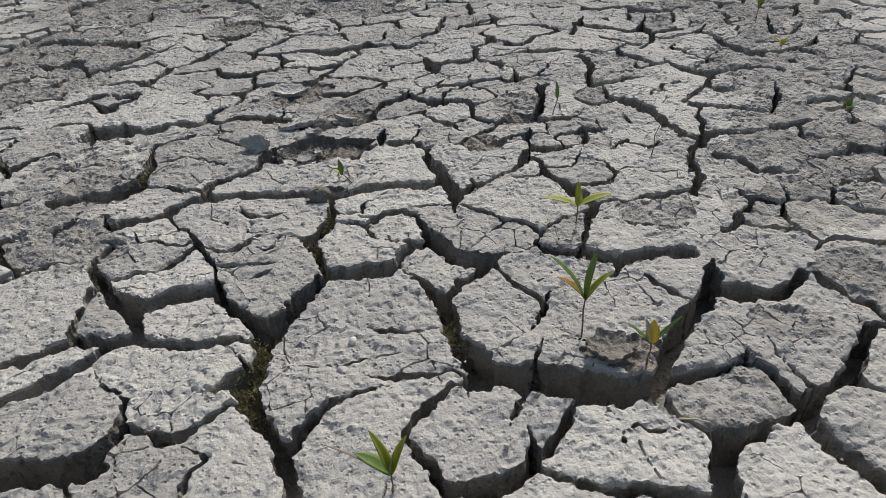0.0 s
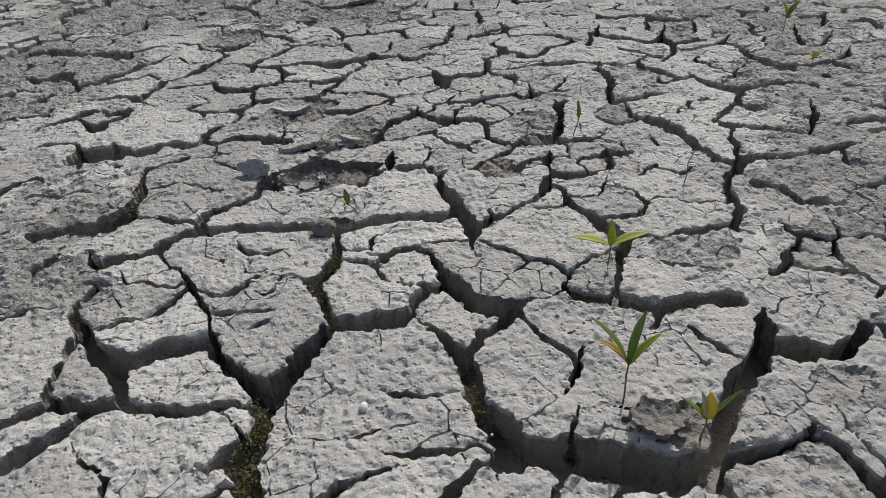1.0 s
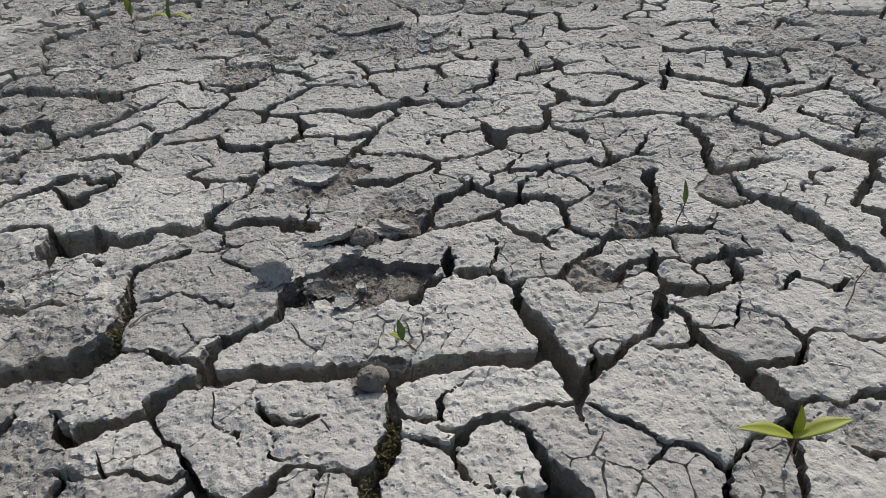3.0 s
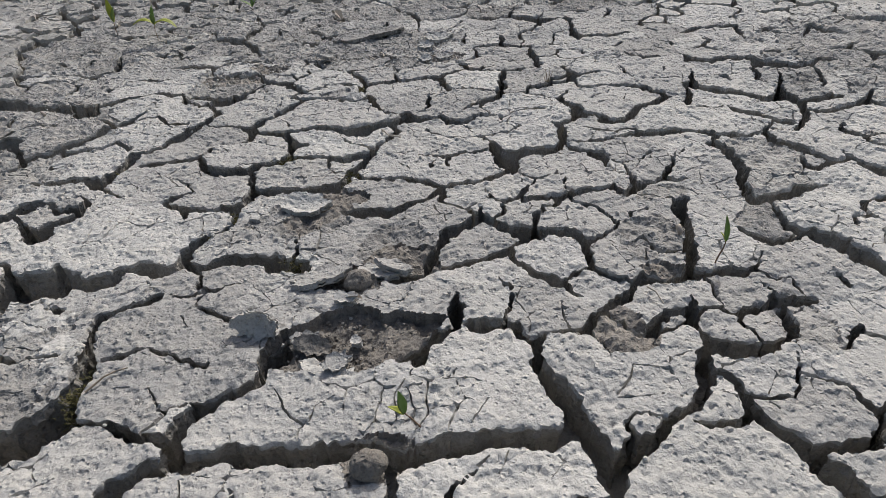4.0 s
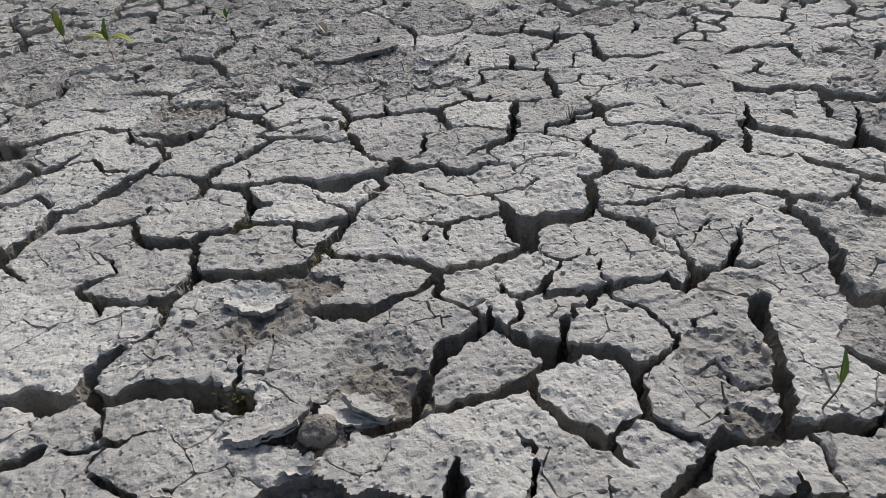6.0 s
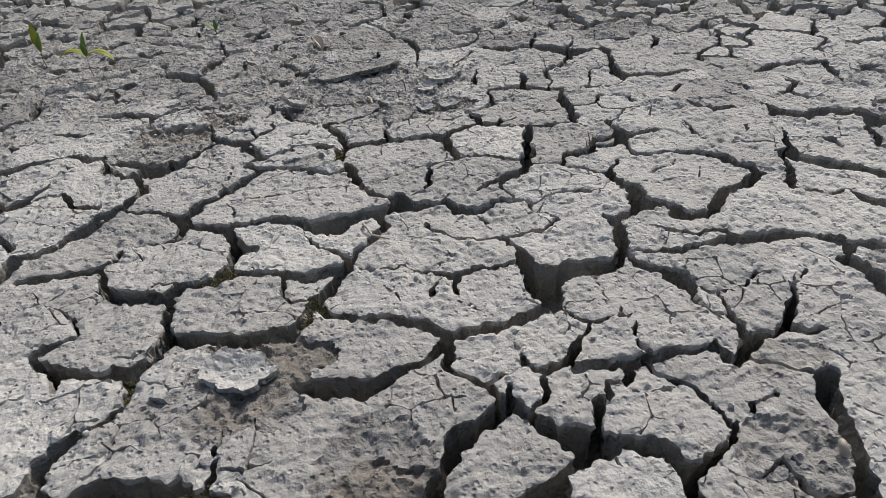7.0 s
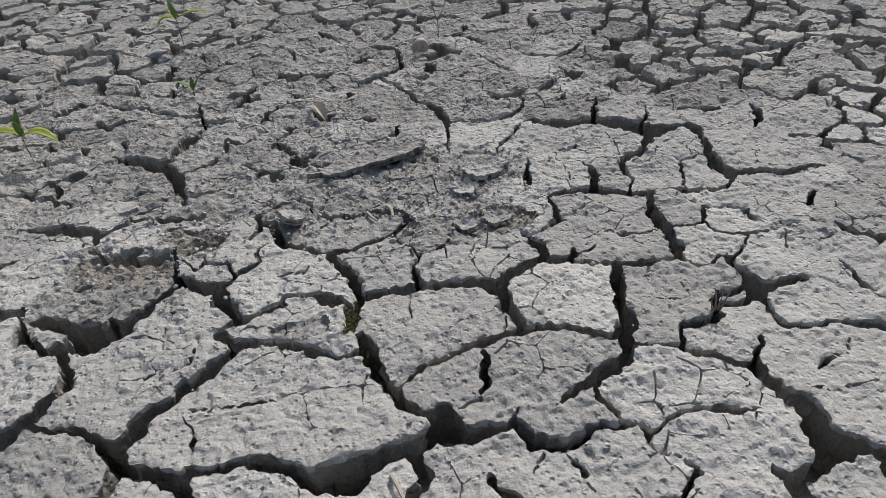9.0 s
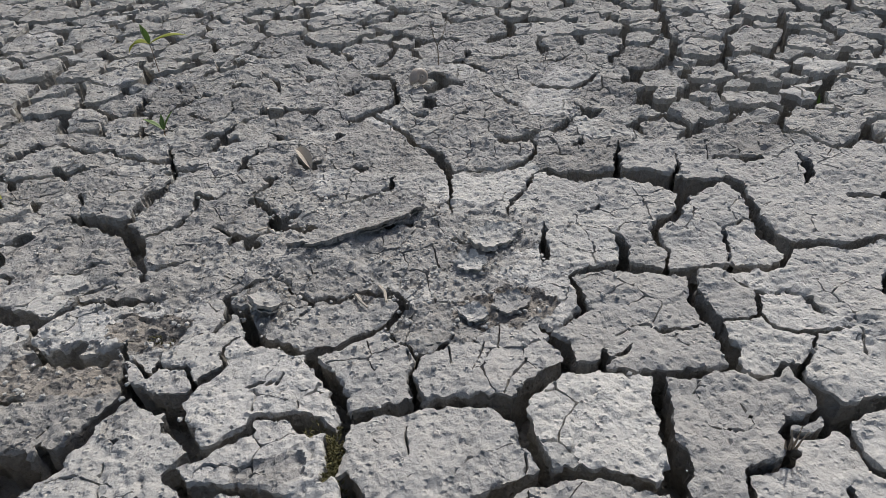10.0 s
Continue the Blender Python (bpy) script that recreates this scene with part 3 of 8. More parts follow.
plate([(0.472, 1.816, 0.033)])
plate([(-0.649, 1.832, 0.029)])
plate([(-0.748, 1.912, 0.049)], [(-0.679, 1.902, 0.037)])
plate([(-0.378, 1.908, 0.023)])
plate([(-0.068, 1.910, 0.027)])
plate([(-0.318, 1.938, 0.029)])
plate([(-0.176, 1.941, 0.024)])
plate([(-0.120, 1.944, 0.019)])
plate([(-0.390, 1.956, 0.026)])
plate([(-0.038, 1.959, 0.020)])
plate([(0.098, 1.974, 0.022)])
plate([(-0.618, 1.992, 0.024)])
plate([(-0.740, 1.996, 0.056)])
plate([(-0.329, 2.000, 0.022)])
plate([(-0.825, 2.010, 0.046)])
plate([(-0.379, 2.017, 0.026)])
plate([(-0.323, 2.044, 0.029)])
plate([(-0.331, 2.238, 0.032)])
plate([(-0.725, 2.239, 0.042)])
plate([(-0.375, 2.253, 0.039)])
plate([(-0.659, 2.263, 0.028)])
plate([(0.214, 2.285, 0.033)])
plate([(-0.439, 2.309, 0.039)])
plate([(-0.761, 2.314, 0.040)])
plate([(0.271, 2.327, 0.036)])
plate([(-0.516, 2.331, 0.040)])
plate([(-0.599, 2.335, 0.037)])
plate([(-0.717, 2.335, 0.022)])
plate([(0.392, 2.359, 0.039)])
plate([(0.455, 2.359, 0.027)])
plate([(-0.073, 2.368, 0.036), (-0.017, 2.369, 0.042)])
plate([(-0.428, 2.388, 0.037)])
plate([(-0.345, 2.395, 0.046), (-0.296, 2.387, 0.029)])
plate([(0.053, 2.401, 0.048)])
plate([(0.187, 2.411, 0.042)])
plate([(0.596, 2.416, 0.039)])
plate([(-0.665, 2.441, 0.039)])
plate([(-0.607, 2.442, 0.035)])
plate([(-0.848, 2.450, 0.051)])
plate([(-0.096, 2.454, 0.047)])
plate([(-0.294, 2.455, 0.047), (-0.235, 2.468, 0.047)])
plate([(0.364, 2.478, 0.039)])
plate([(0.552, 2.479, 0.039)])
plate([(0.285, 2.481, 0.040)])
plate([(0.462, 2.499, 0.043)])
plate([(-0.544, 2.502, 0.046)])
plate([(0.100, 2.506, 0.052)])
plate([(-0.475, 2.515, 0.033)])
plate([(-0.335, 2.554, 0.046)])
plate([(-0.070, 2.556, 0.048)])
plate([(-0.623, 2.556, 0.053)])
plate([(-0.698, 2.557, 0.049)])
plate([(-0.832, 2.570, 0.050)])
plate([(-0.283, 2.571, 0.042)])
plate([(0.674, 2.572, 0.044)])
plate([(0.261, 2.573, 0.043)])
plate([(-0.220, 2.587, 0.047)])
plate([(-0.780, 2.601, 0.047)])
plate([(-0.013, 2.603, 0.039)])
plate([(0.390, 2.607, 0.043)])
plate([(-0.540, 2.610, 0.054)])
plate([(0.515, 2.645, 0.043)])
plate([(0.198, 2.669, 0.050)])
plate([(-0.624, 2.672, 0.047)])
plate([(-0.338, 2.674, 0.050)])
plate([(0.006, 2.680, 0.052), (0.064, 2.683, 0.040)])
plate([(0.144, 2.682, 0.044)])
plate([(-0.108, 2.706, 0.050)])
plate([(-0.260, 2.724, 0.056)])
plate([(-0.867, 2.756, 0.056)])
plate([(-0.789, 2.773, 0.052)])
plate([(-0.969, 2.778, 0.053)])
plate([(-0.574, 2.796, 0.053)])
plate([(-0.451, 2.804, 0.056)])
plate([(-0.672, 2.837, 0.064)])
plate([(-0.332, 2.853, 0.067)])
plate([(-0.805, 2.887, 0.067)])
plate([(-0.575, 2.912, 0.065)])
plate([(-1.082, 2.972, 0.073)])
plate([(-0.975, 3.010, 0.073)])
# plates end

# ---- the open cracks along the walk: lines of (x, y, width in millimetres) ----
CRACKS = []


def crack(*line):
    CRACKS.append(line)


# cracks begin
crack((-0.422, 0.675, 20.1), (-0.398, 0.649, 19.5), (-0.360, 0.613, 15.9), (-0.341, 0.577, 12.0))
crack((-0.483, 0.544, 15.7), (-0.458, 0.555, 17.8), (-0.438, 0.567, 20.5), (-0.420, 0.579, 12.0), (-0.394, 0.571, 13.8), (-0.373, 0.569, 13.0), (-0.342, 0.571, 12.0), (-0.299, 0.558, 10.5), (-0.265, 0.552, 11.0), (-0.234, 0.556, 7.5), (-0.209, 0.557, 6.0), (-0.196, 0.554, 8.6))
crack((-0.421, 0.581, 9.0), (-0.427, 0.599, 11.6), (-0.427, 0.619, 13.0), (-0.428, 0.645, 10.0), (-0.433, 0.674, 15.8))
crack((-0.454, 0.489, 19.7), (-0.430, 0.501, 17.8), (-0.409, 0.520, 24.8), (-0.392, 0.535, 20.5), (-0.380, 0.552, 14.4), (-0.371, 0.564, 13.4))
crack((-0.396, 0.653, 15.9), (-0.355, 0.628, 23.7), (-0.326, 0.645, 27.7), (-0.293, 0.652, 21.5), (-0.269, 0.655, 17.5), (-0.256, 0.629, 11.5), (-0.233, 0.605, 15.6), (-0.208, 0.583, 21.5), (-0.191, 0.568, 22.6))
crack((-0.271, 0.664, 6.5), (-0.269, 0.657, 6.6))
crack((-0.193, 0.568, 31.7), (-0.179, 0.585, 24.5), (-0.166, 0.609, 21.0), (-0.152, 0.635, 20.9), (-0.139, 0.655, 18.9))
crack((-0.192, 0.562, 23.0), (-0.189, 0.527, 20.0), (-0.198, 0.490, 26.0), (-0.189, 0.466, 22.0), (-0.170, 0.441, 15.1), (-0.152, 0.415, 13.7), (-0.141, 0.390, 14.9), (-0.131, 0.365, 14.3), (-0.124, 0.343, 12.1))
crack((-0.135, 0.408, 20.6), (-0.132, 0.424, 17.9), (-0.120, 0.436, 15.6), (-0.111, 0.450, 11.3), (-0.100, 0.458, 6.3), (-0.075, 0.468, 5.3), (-0.047, 0.474, 1.9))
crack((-0.372, 0.526, 1.0), (-0.364, 0.513, 2.8), (-0.349, 0.499, 4.5), (-0.329, 0.493, 2.7), (-0.320, 0.483, 4.9), (-0.319, 0.474, 7.2), (-0.318, 0.452, 13.8), (-0.314, 0.439, 14.8), (-0.321, 0.422, 22.8), (-0.330, 0.404, 36.1), (-0.353, 0.398, 33.0), (-0.379, 0.396, 35.0), (-0.405, 0.396, 36.0))
crack((-0.315, 0.447, 8.5), (-0.282, 0.437, 8.9), (-0.263, 0.425, 14.1), (-0.249, 0.426, 11.2), (-0.235, 0.436, 8.5), (-0.223, 0.448, 7.8), (-0.209, 0.465, 5.6), (-0.191, 0.472, 5.6))
crack((-0.339, 0.386, 4.3), (-0.324, 0.357, 5.4))
crack((-0.244, 0.417, 0.9), (-0.225, 0.408, 2.4), (-0.216, 0.400, 4.5), (-0.225, 0.387, 5.8), (-0.227, 0.369, 6.0), (-0.225, 0.350, 4.4))
crack((-0.237, 0.553, 1.4), (-0.216, 0.534, 2.8), (-0.207, 0.520, 2.8))
crack((-0.248, 0.480, 1.0), (-0.225, 0.481, 5.4), (-0.217, 0.496, 8.9), (-0.206, 0.512, 11.0))
crack((-0.076, 0.569, 1.0), (-0.056, 0.559, 6.6), (-0.030, 0.552, 6.0), (-0.008, 0.558, 2.9), (0.019, 0.561, 2.9))
crack((-0.164, 0.516, 1.0), (-0.120, 0.508, 2.0), (-0.097, 0.510, 4.0), (-0.072, 0.516, 3.1), (-0.039, 0.522, 1.0))
crack((-0.077, 0.488, 1.0), (-0.053, 0.488, 7.0), (-0.029, 0.488, 8.0), (-0.006, 0.489, 6.0), (0.018, 0.494, 5.1), (0.039, 0.477, 5.1))
crack((-0.020, 0.646, 11.1), (-0.004, 0.630, 14.3), (0.013, 0.601, 23.0), (0.019, 0.561, 22.3), (0.029, 0.533, 24.7), (0.042, 0.510, 30.0), (0.048, 0.485, 27.8))
crack((0.019, 0.607, 15.2), (0.033, 0.635, 9.2), (0.044, 0.641, 10.9))
crack((0.039, 0.477, 22.3), (0.052, 0.482, 35.0), (0.075, 0.480, 37.0), (0.104, 0.473, 43.4), (0.131, 0.463, 43.9), (0.158, 0.457, 42.0), (0.183, 0.451, 39.5), (0.206, 0.451, 30.6), (0.220, 0.455, 18.6))
crack((0.094, 0.638, 7.0), (0.097, 0.631, 7.2), (0.112, 0.615, 9.9), (0.126, 0.598, 8.9), (0.129, 0.583, 8.1), (0.120, 0.565, 3.9), (0.108, 0.544, 0.6))
crack((0.132, 0.591, 3.9), (0.141, 0.610, 3.7), (0.162, 0.610, 1.0))
crack((0.119, 0.530, 1.0), (0.113, 0.511, 3.6), (0.104, 0.496, 3.4), (0.097, 0.475, 3.4))
crack((0.138, 0.532, 1.0), (0.154, 0.526, 4.1), (0.169, 0.519, 3.9), (0.184, 0.511, 1.0))
crack((0.046, 0.478, 24.8), (0.033, 0.470, 15.1), (0.019, 0.471, 9.5), (0.004, 0.456, 9.9), (-0.009, 0.444, 15.6), (-0.019, 0.430, 9.0), (-0.026, 0.421, 8.0), (-0.029, 0.406, 7.3), (-0.018, 0.388, 11.8), (-0.006, 0.376, 10.8), (-0.003, 0.362, 12.8), (0.009, 0.351, 16.1), (0.030, 0.350, 21.0), (0.050, 0.353, 21.3), (0.066, 0.361, 17.9), (0.082, 0.370, 14.8))
crack((0.006, 0.350, 13.6), (0.010, 0.334, 14.6))
crack((0.088, 0.455, 1.0), (0.085, 0.444, 4.5), (0.081, 0.436, 5.7), (0.072, 0.424, 4.1), (0.068, 0.416, 1.0))
crack((0.085, 0.416, 1.0), (0.087, 0.404, 4.0), (0.087, 0.386, 8.0), (0.081, 0.370, 12.5))
crack((0.086, 0.378, 11.6), (0.097, 0.384, 11.6), (0.110, 0.399, 9.2), (0.124, 0.417, 9.8), (0.133, 0.433, 6.4), (0.144, 0.438, 4.1), (0.161, 0.446, 6.7))
crack((0.081, 0.367, 14.0), (0.091, 0.365, 8.5), (0.105, 0.358, 7.2), (0.118, 0.349, 8.0), (0.136, 0.343, 10.0), (0.155, 0.342, 11.6), (0.177, 0.338, 11.9), (0.200, 0.331, 13.0), (0.227, 0.328, 12.0))
crack((0.259, 0.626, 6.0), (0.271, 0.605, 6.0), (0.280, 0.591, 7.9), (0.290, 0.577, 3.4), (0.301, 0.561, 3.4))
crack((0.339, 0.620, 16.8), (0.338, 0.611, 17.2), (0.313, 0.573, 21.9), (0.289, 0.550, 24.7), (0.264, 0.523, 20.0), (0.248, 0.500, 17.2), (0.235, 0.477, 15.3), (0.222, 0.455, 13.4))
crack((0.325, 0.586, 26.0), (0.344, 0.585, 31.0), (0.368, 0.582, 30.0), (0.389, 0.575, 20.8), (0.412, 0.584, 18.8), (0.434, 0.603, 11.8), (0.445, 0.612, 10.1))
crack((0.457, 0.611, 12.0), (0.460, 0.593, 15.2), (0.474, 0.571, 9.6), (0.493, 0.559, 10.7), (0.494, 0.540, 11.0), (0.498, 0.525, 14.1))
crack((0.485, 0.518, 14.1), (0.475, 0.522, 10.8), (0.449, 0.494, 12.0), (0.426, 0.468, 18.4), (0.412, 0.450, 18.1), (0.388, 0.439, 11.9), (0.366, 0.430, 13.9), (0.347, 0.412, 14.5))
crack((0.235, 0.463, 18.0), (0.268, 0.467, 14.1), (0.294, 0.475, 4.7), (0.312, 0.478, 3.3), (0.324, 0.484, 7.5), (0.333, 0.476, 6.7), (0.339, 0.460, 7.6), (0.344, 0.449, 9.2), (0.347, 0.433, 15.0), (0.347, 0.419, 22.0), (0.344, 0.404, 16.7))
crack((0.319, 0.516, 1.0), (0.322, 0.498, 2.0), (0.324, 0.484, 5.5))
crack((0.217, 0.441, 15.2), (0.227, 0.418, 12.7), (0.240, 0.405, 11.3), (0.252, 0.393, 17.8), (0.264, 0.386, 26.0), (0.287, 0.391, 15.2), (0.312, 0.402, 11.9), (0.336, 0.406, 13.9))
crack((0.261, 0.384, 21.6), (0.252, 0.366, 22.4), (0.245, 0.349, 22.9), (0.243, 0.333, 22.0), (0.239, 0.318, 17.7))
crack((0.345, 0.404, 16.0), (0.349, 0.383, 18.4), (0.358, 0.361, 17.0), (0.364, 0.342, 18.6), (0.373, 0.325, 12.8))
crack((0.413, 0.445, 25.5), (0.421, 0.432, 10.6), (0.435, 0.422, 6.4))
crack((0.181, 0.387, 2.2), (0.186, 0.365, 2.0), (0.188, 0.347, 2.0))
crack((0.167, 0.388, 2.0), (0.170, 0.398, 2.2), (0.188, 0.405, 3.2), (0.206, 0.397, 4.0), (0.241, 0.400, 1.0))
crack((0.355, 0.508, 1.0), (0.354, 0.474, 3.3), (0.363, 0.452, 3.4), (0.371, 0.432, 3.4))
crack((-0.597, 0.911, 24.0), (-0.565, 0.914, 28.4), (-0.534, 0.921, 34.9), (-0.502, 0.926, 46.5), (-0.485, 0.944, 43.7), (-0.479, 0.974, 25.6), (-0.471, 0.999, 15.9), (-0.479, 1.018, 15.5))
crack((-0.471, 0.942, 11.0), (-0.443, 0.944, 4.6), (-0.423, 0.937, 7.0), (-0.398, 0.924, 9.8), (-0.374, 0.913, 10.0), (-0.354, 0.911, 19.8), (-0.349, 0.935, 17.9), (-0.335, 0.950, 17.7), (-0.318, 0.965, 15.2), (-0.301, 0.969, 10.8), (-0.285, 0.979, 10.6), (-0.283, 1.003, 10.6))
crack((-0.349, 0.907, 13.9), (-0.343, 0.888, 15.6), (-0.330, 0.885, 20.0), (-0.302, 0.891, 20.0), (-0.268, 0.888, 23.0), (-0.234, 0.885, 23.0), (-0.203, 0.888, 24.0), (-0.176, 0.895, 17.0), (-0.156, 0.887, 18.7), (-0.130, 0.877, 22.0), (-0.103, 0.884, 22.2), (-0.071, 0.886, 20.0), (-0.037, 0.888, 19.8), (-0.005, 0.884, 18.0), (0.019, 0.892, 17.4))
crack((-0.352, 0.881, 12.6), (-0.370, 0.879, 14.8), (-0.389, 0.863, 27.0), (-0.392, 0.845, 17.0), (-0.385, 0.831, 6.1), (-0.371, 0.819, 4.2), (-0.358, 0.806, 4.9), (-0.346, 0.795, 4.1), (-0.336, 0.778, 5.8), (-0.326, 0.764, 10.5), (-0.315, 0.749, 12.5), (-0.299, 0.740, 11.0), (-0.282, 0.732, 14.1), (-0.268, 0.734, 14.1), (-0.253, 0.744, 13.4), (-0.246, 0.758, 11.3), (-0.234, 0.764, 9.5), (-0.211, 0.764, 8.0), (-0.188, 0.760, 6.5), (-0.173, 0.754, 11.0))
crack((-0.393, 0.845, 21.9), (-0.408, 0.837, 14.1), (-0.431, 0.831, 19.7), (-0.448, 0.820, 24.1), (-0.456, 0.814, 17.1), (-0.480, 0.830, 8.5), (-0.497, 0.856, 1.0))
crack((-0.548, 0.818, 13.4), (-0.536, 0.842, 10.7), (-0.534, 0.869, 1.0))
crack((-0.425, 0.799, 1.0), (-0.411, 0.774, 4.3), (-0.390, 0.777, 4.0), (-0.373, 0.772, 3.7), (-0.350, 0.768, 5.0), (-0.333, 0.773, 6.5))
crack((-0.471, 0.784, 1.0), (-0.445, 0.776, 6.5), (-0.408, 0.771, 6.0))
crack((-0.327, 0.759, 10.7), (-0.337, 0.744, 10.6), (-0.345, 0.734, 12.0), (-0.358, 0.719, 13.4), (-0.370, 0.707, 10.0), (-0.390, 0.704, 8.0), (-0.426, 0.684, 8.0))
crack((-0.445, 0.776, 6.5), (-0.461, 0.730, 11.4), (-0.444, 0.706, 14.1), (-0.426, 0.684, 21.5), (-0.422, 0.676, 21.7))
crack((-0.315, 0.745, 6.4), (-0.301, 0.728, 4.1), (-0.291, 0.714, 5.0), (-0.284, 0.702, 4.5), (-0.277, 0.685, 4.7), (-0.274, 0.667, 5.8), (-0.273, 0.665, 5.8))
crack((-0.278, 0.696, 4.9), (-0.259, 0.692, 6.0), (-0.243, 0.694, 4.0), (-0.223, 0.696, 5.3), (-0.204, 0.697, 4.0))
crack((-0.231, 0.665, 1.0), (-0.219, 0.673, 4.4), (-0.209, 0.675, 3.6), (-0.198, 0.685, 0.7))
crack((-0.234, 0.728, 1.0), (-0.222, 0.721, 6.0), (-0.212, 0.726, 3.6), (-0.205, 0.763, 3.6))
crack((-0.333, 0.868, 0.9), (-0.326, 0.849, 2.0), (-0.325, 0.827, 2.2), (-0.309, 0.815, 3.0), (-0.297, 0.808, 4.4), (-0.289, 0.796, 1.0))
crack((-0.287, 0.855, 1.0), (-0.278, 0.840, 6.9), (-0.263, 0.824, 8.4), (-0.243, 0.817, 8.0), (-0.226, 0.823, 5.3), (-0.209, 0.826, 1.9))
crack((-0.264, 0.813, 2.9), (-0.258, 0.796, 2.8), (-0.259, 0.781, 2.7), (-0.244, 0.774, 4.7), (-0.231, 0.778, 2.9), (-0.208, 0.780, 1.0))
crack((-0.398, 0.982, 1.0), (-0.385, 0.960, 3.5), (-0.373, 0.948, 2.8), (-0.377, 0.933, 3.4), (-0.386, 0.919, 3.4))
crack((-0.373, 0.948, 3.1), (-0.349, 0.962, 3.1), (-0.331, 0.954, 3.1))
crack((-0.152, 0.879, 9.2), (-0.145, 0.837, 12.0), (-0.145, 0.802, 16.8), (-0.154, 0.768, 21.5), (-0.165, 0.747, 20.7), (-0.157, 0.726, 17.8), (-0.145, 0.702, 13.4), (-0.139, 0.681, 9.8), (-0.131, 0.669, 14.8), (-0.108, 0.663, 23.0), (-0.083, 0.665, 25.0), (-0.061, 0.667, 22.3), (-0.049, 0.675, 13.6))
crack((-0.144, 0.663, 10.0), (-0.143, 0.655, 9.1))
crack((-0.245, 0.829, 2.9), (-0.217, 0.825, 2.8), (-0.205, 0.808, 1.0))
crack((-0.033, 0.721, 10.0), (-0.011, 0.723, 11.2), (-0.001, 0.732, 12.0))
crack((-0.022, 0.718, 8.8), (-0.036, 0.704, 12.0), (-0.041, 0.690, 7.0), (-0.040, 0.673, 5.5), (-0.029, 0.660, 6.7), (-0.015, 0.648, 7.8), (-0.013, 0.646, 8.3))
crack((0.033, 0.642, 10.5), (0.048, 0.651, 9.8), (0.063, 0.663, 11.3))
crack((-0.049, 0.671, 11.2), (-0.044, 0.681, 5.5), (-0.040, 0.690, 5.8))
crack((-0.019, 0.784, 4.7), (-0.009, 0.759, 11.3), (0.004, 0.738, 23.3), (0.019, 0.710, 26.8), (0.036, 0.692, 28.3), (0.055, 0.683, 29.3), (0.075, 0.683, 22.0))
crack((-0.139, 0.823, 6.3), (-0.121, 0.813, 5.9), (-0.096, 0.808, 4.9))
crack((-0.145, 0.802, 3.6), (-0.127, 0.793, 3.6), (-0.109, 0.784, 7.2), (-0.091, 0.774, 12.0), (-0.082, 0.785, 12.7), (-0.071, 0.796, 7.4), (-0.054, 0.807, 7.6), (-0.040, 0.812, 7.8), (-0.018, 0.816, 8.0), (0.007, 0.821, 6.7), (0.031, 0.821, 7.0))
crack((-0.098, 0.798, 5.1), (-0.081, 0.794, 8.0))
crack((-0.102, 0.809, 5.2), (-0.098, 0.835, 5.7), (-0.085, 0.849, 3.5), (-0.061, 0.868, 1.0))
crack((-0.089, 0.768, 4.8), (-0.083, 0.755, 5.3), (-0.081, 0.742, 3.1), (-0.053, 0.731, 3.1))
crack((-0.057, 0.744, 2.2), (-0.052, 0.727, 3.6), (-0.042, 0.718, 2.1))
crack((-0.040, 0.810, 5.2), (-0.028, 0.798, 5.7), (-0.017, 0.783, 5.6))
crack((-0.001, 0.983, 11.6), (-0.001, 0.974, 13.2), (0.009, 0.945, 22.9), (0.022, 0.915, 21.0), (0.028, 0.891, 17.7), (0.038, 0.864, 25.0), (0.040, 0.837, 18.0), (0.035, 0.819, 10.0), (0.038, 0.805, 4.3), (0.040, 0.784, 1.0))
crack((0.039, 0.851, 23.4), (0.059, 0.859, 19.6), (0.074, 0.871, 19.6), (0.092, 0.879, 13.6), (0.110, 0.898, 12.8), (0.129, 0.907, 11.4), (0.146, 0.921, 11.5), (0.158, 0.948, 16.3), (0.162, 0.971, 15.0), (0.183, 0.986, 13.7))
crack((0.074, 0.871, 4.9), (0.067, 0.897, 4.9), (0.079, 0.909, 2.8), (0.110, 0.898, 2.8))
crack((0.046, 0.819, 4.9), (0.064, 0.800, 6.0), (0.079, 0.790, 4.4), (0.089, 0.782, 3.5), (0.098, 0.768, 4.2), (0.104, 0.764, 5.0), (0.116, 0.769, 6.3), (0.129, 0.758, 5.7), (0.142, 0.746, 6.4), (0.151, 0.736, 4.0), (0.142, 0.718, 6.9), (0.142, 0.704, 13.3), (0.150, 0.698, 18.0), (0.165, 0.688, 16.6), (0.180, 0.681, 13.4), (0.187, 0.675, 9.2))
crack((0.105, 0.764, 3.5), (0.090, 0.750, 4.9), (0.081, 0.742, 1.0))
crack((0.154, 0.740, 3.5), (0.170, 0.755, 4.2), (0.186, 0.769, 5.7), (0.203, 0.775, 5.6), (0.223, 0.788, 6.1))
crack((0.158, 0.948, 7.6), (0.173, 0.946, 7.6), (0.182, 0.929, 7.6), (0.180, 0.905, 12.0), (0.185, 0.885, 13.4), (0.200, 0.869, 15.3), (0.208, 0.853, 18.4), (0.217, 0.836, 28.6), (0.226, 0.821, 25.6), (0.235, 0.805, 22.2))
crack((0.184, 0.890, 8.0), (0.166, 0.885, 8.0), (0.140, 0.885, 8.4), (0.126, 0.893, 3.9))
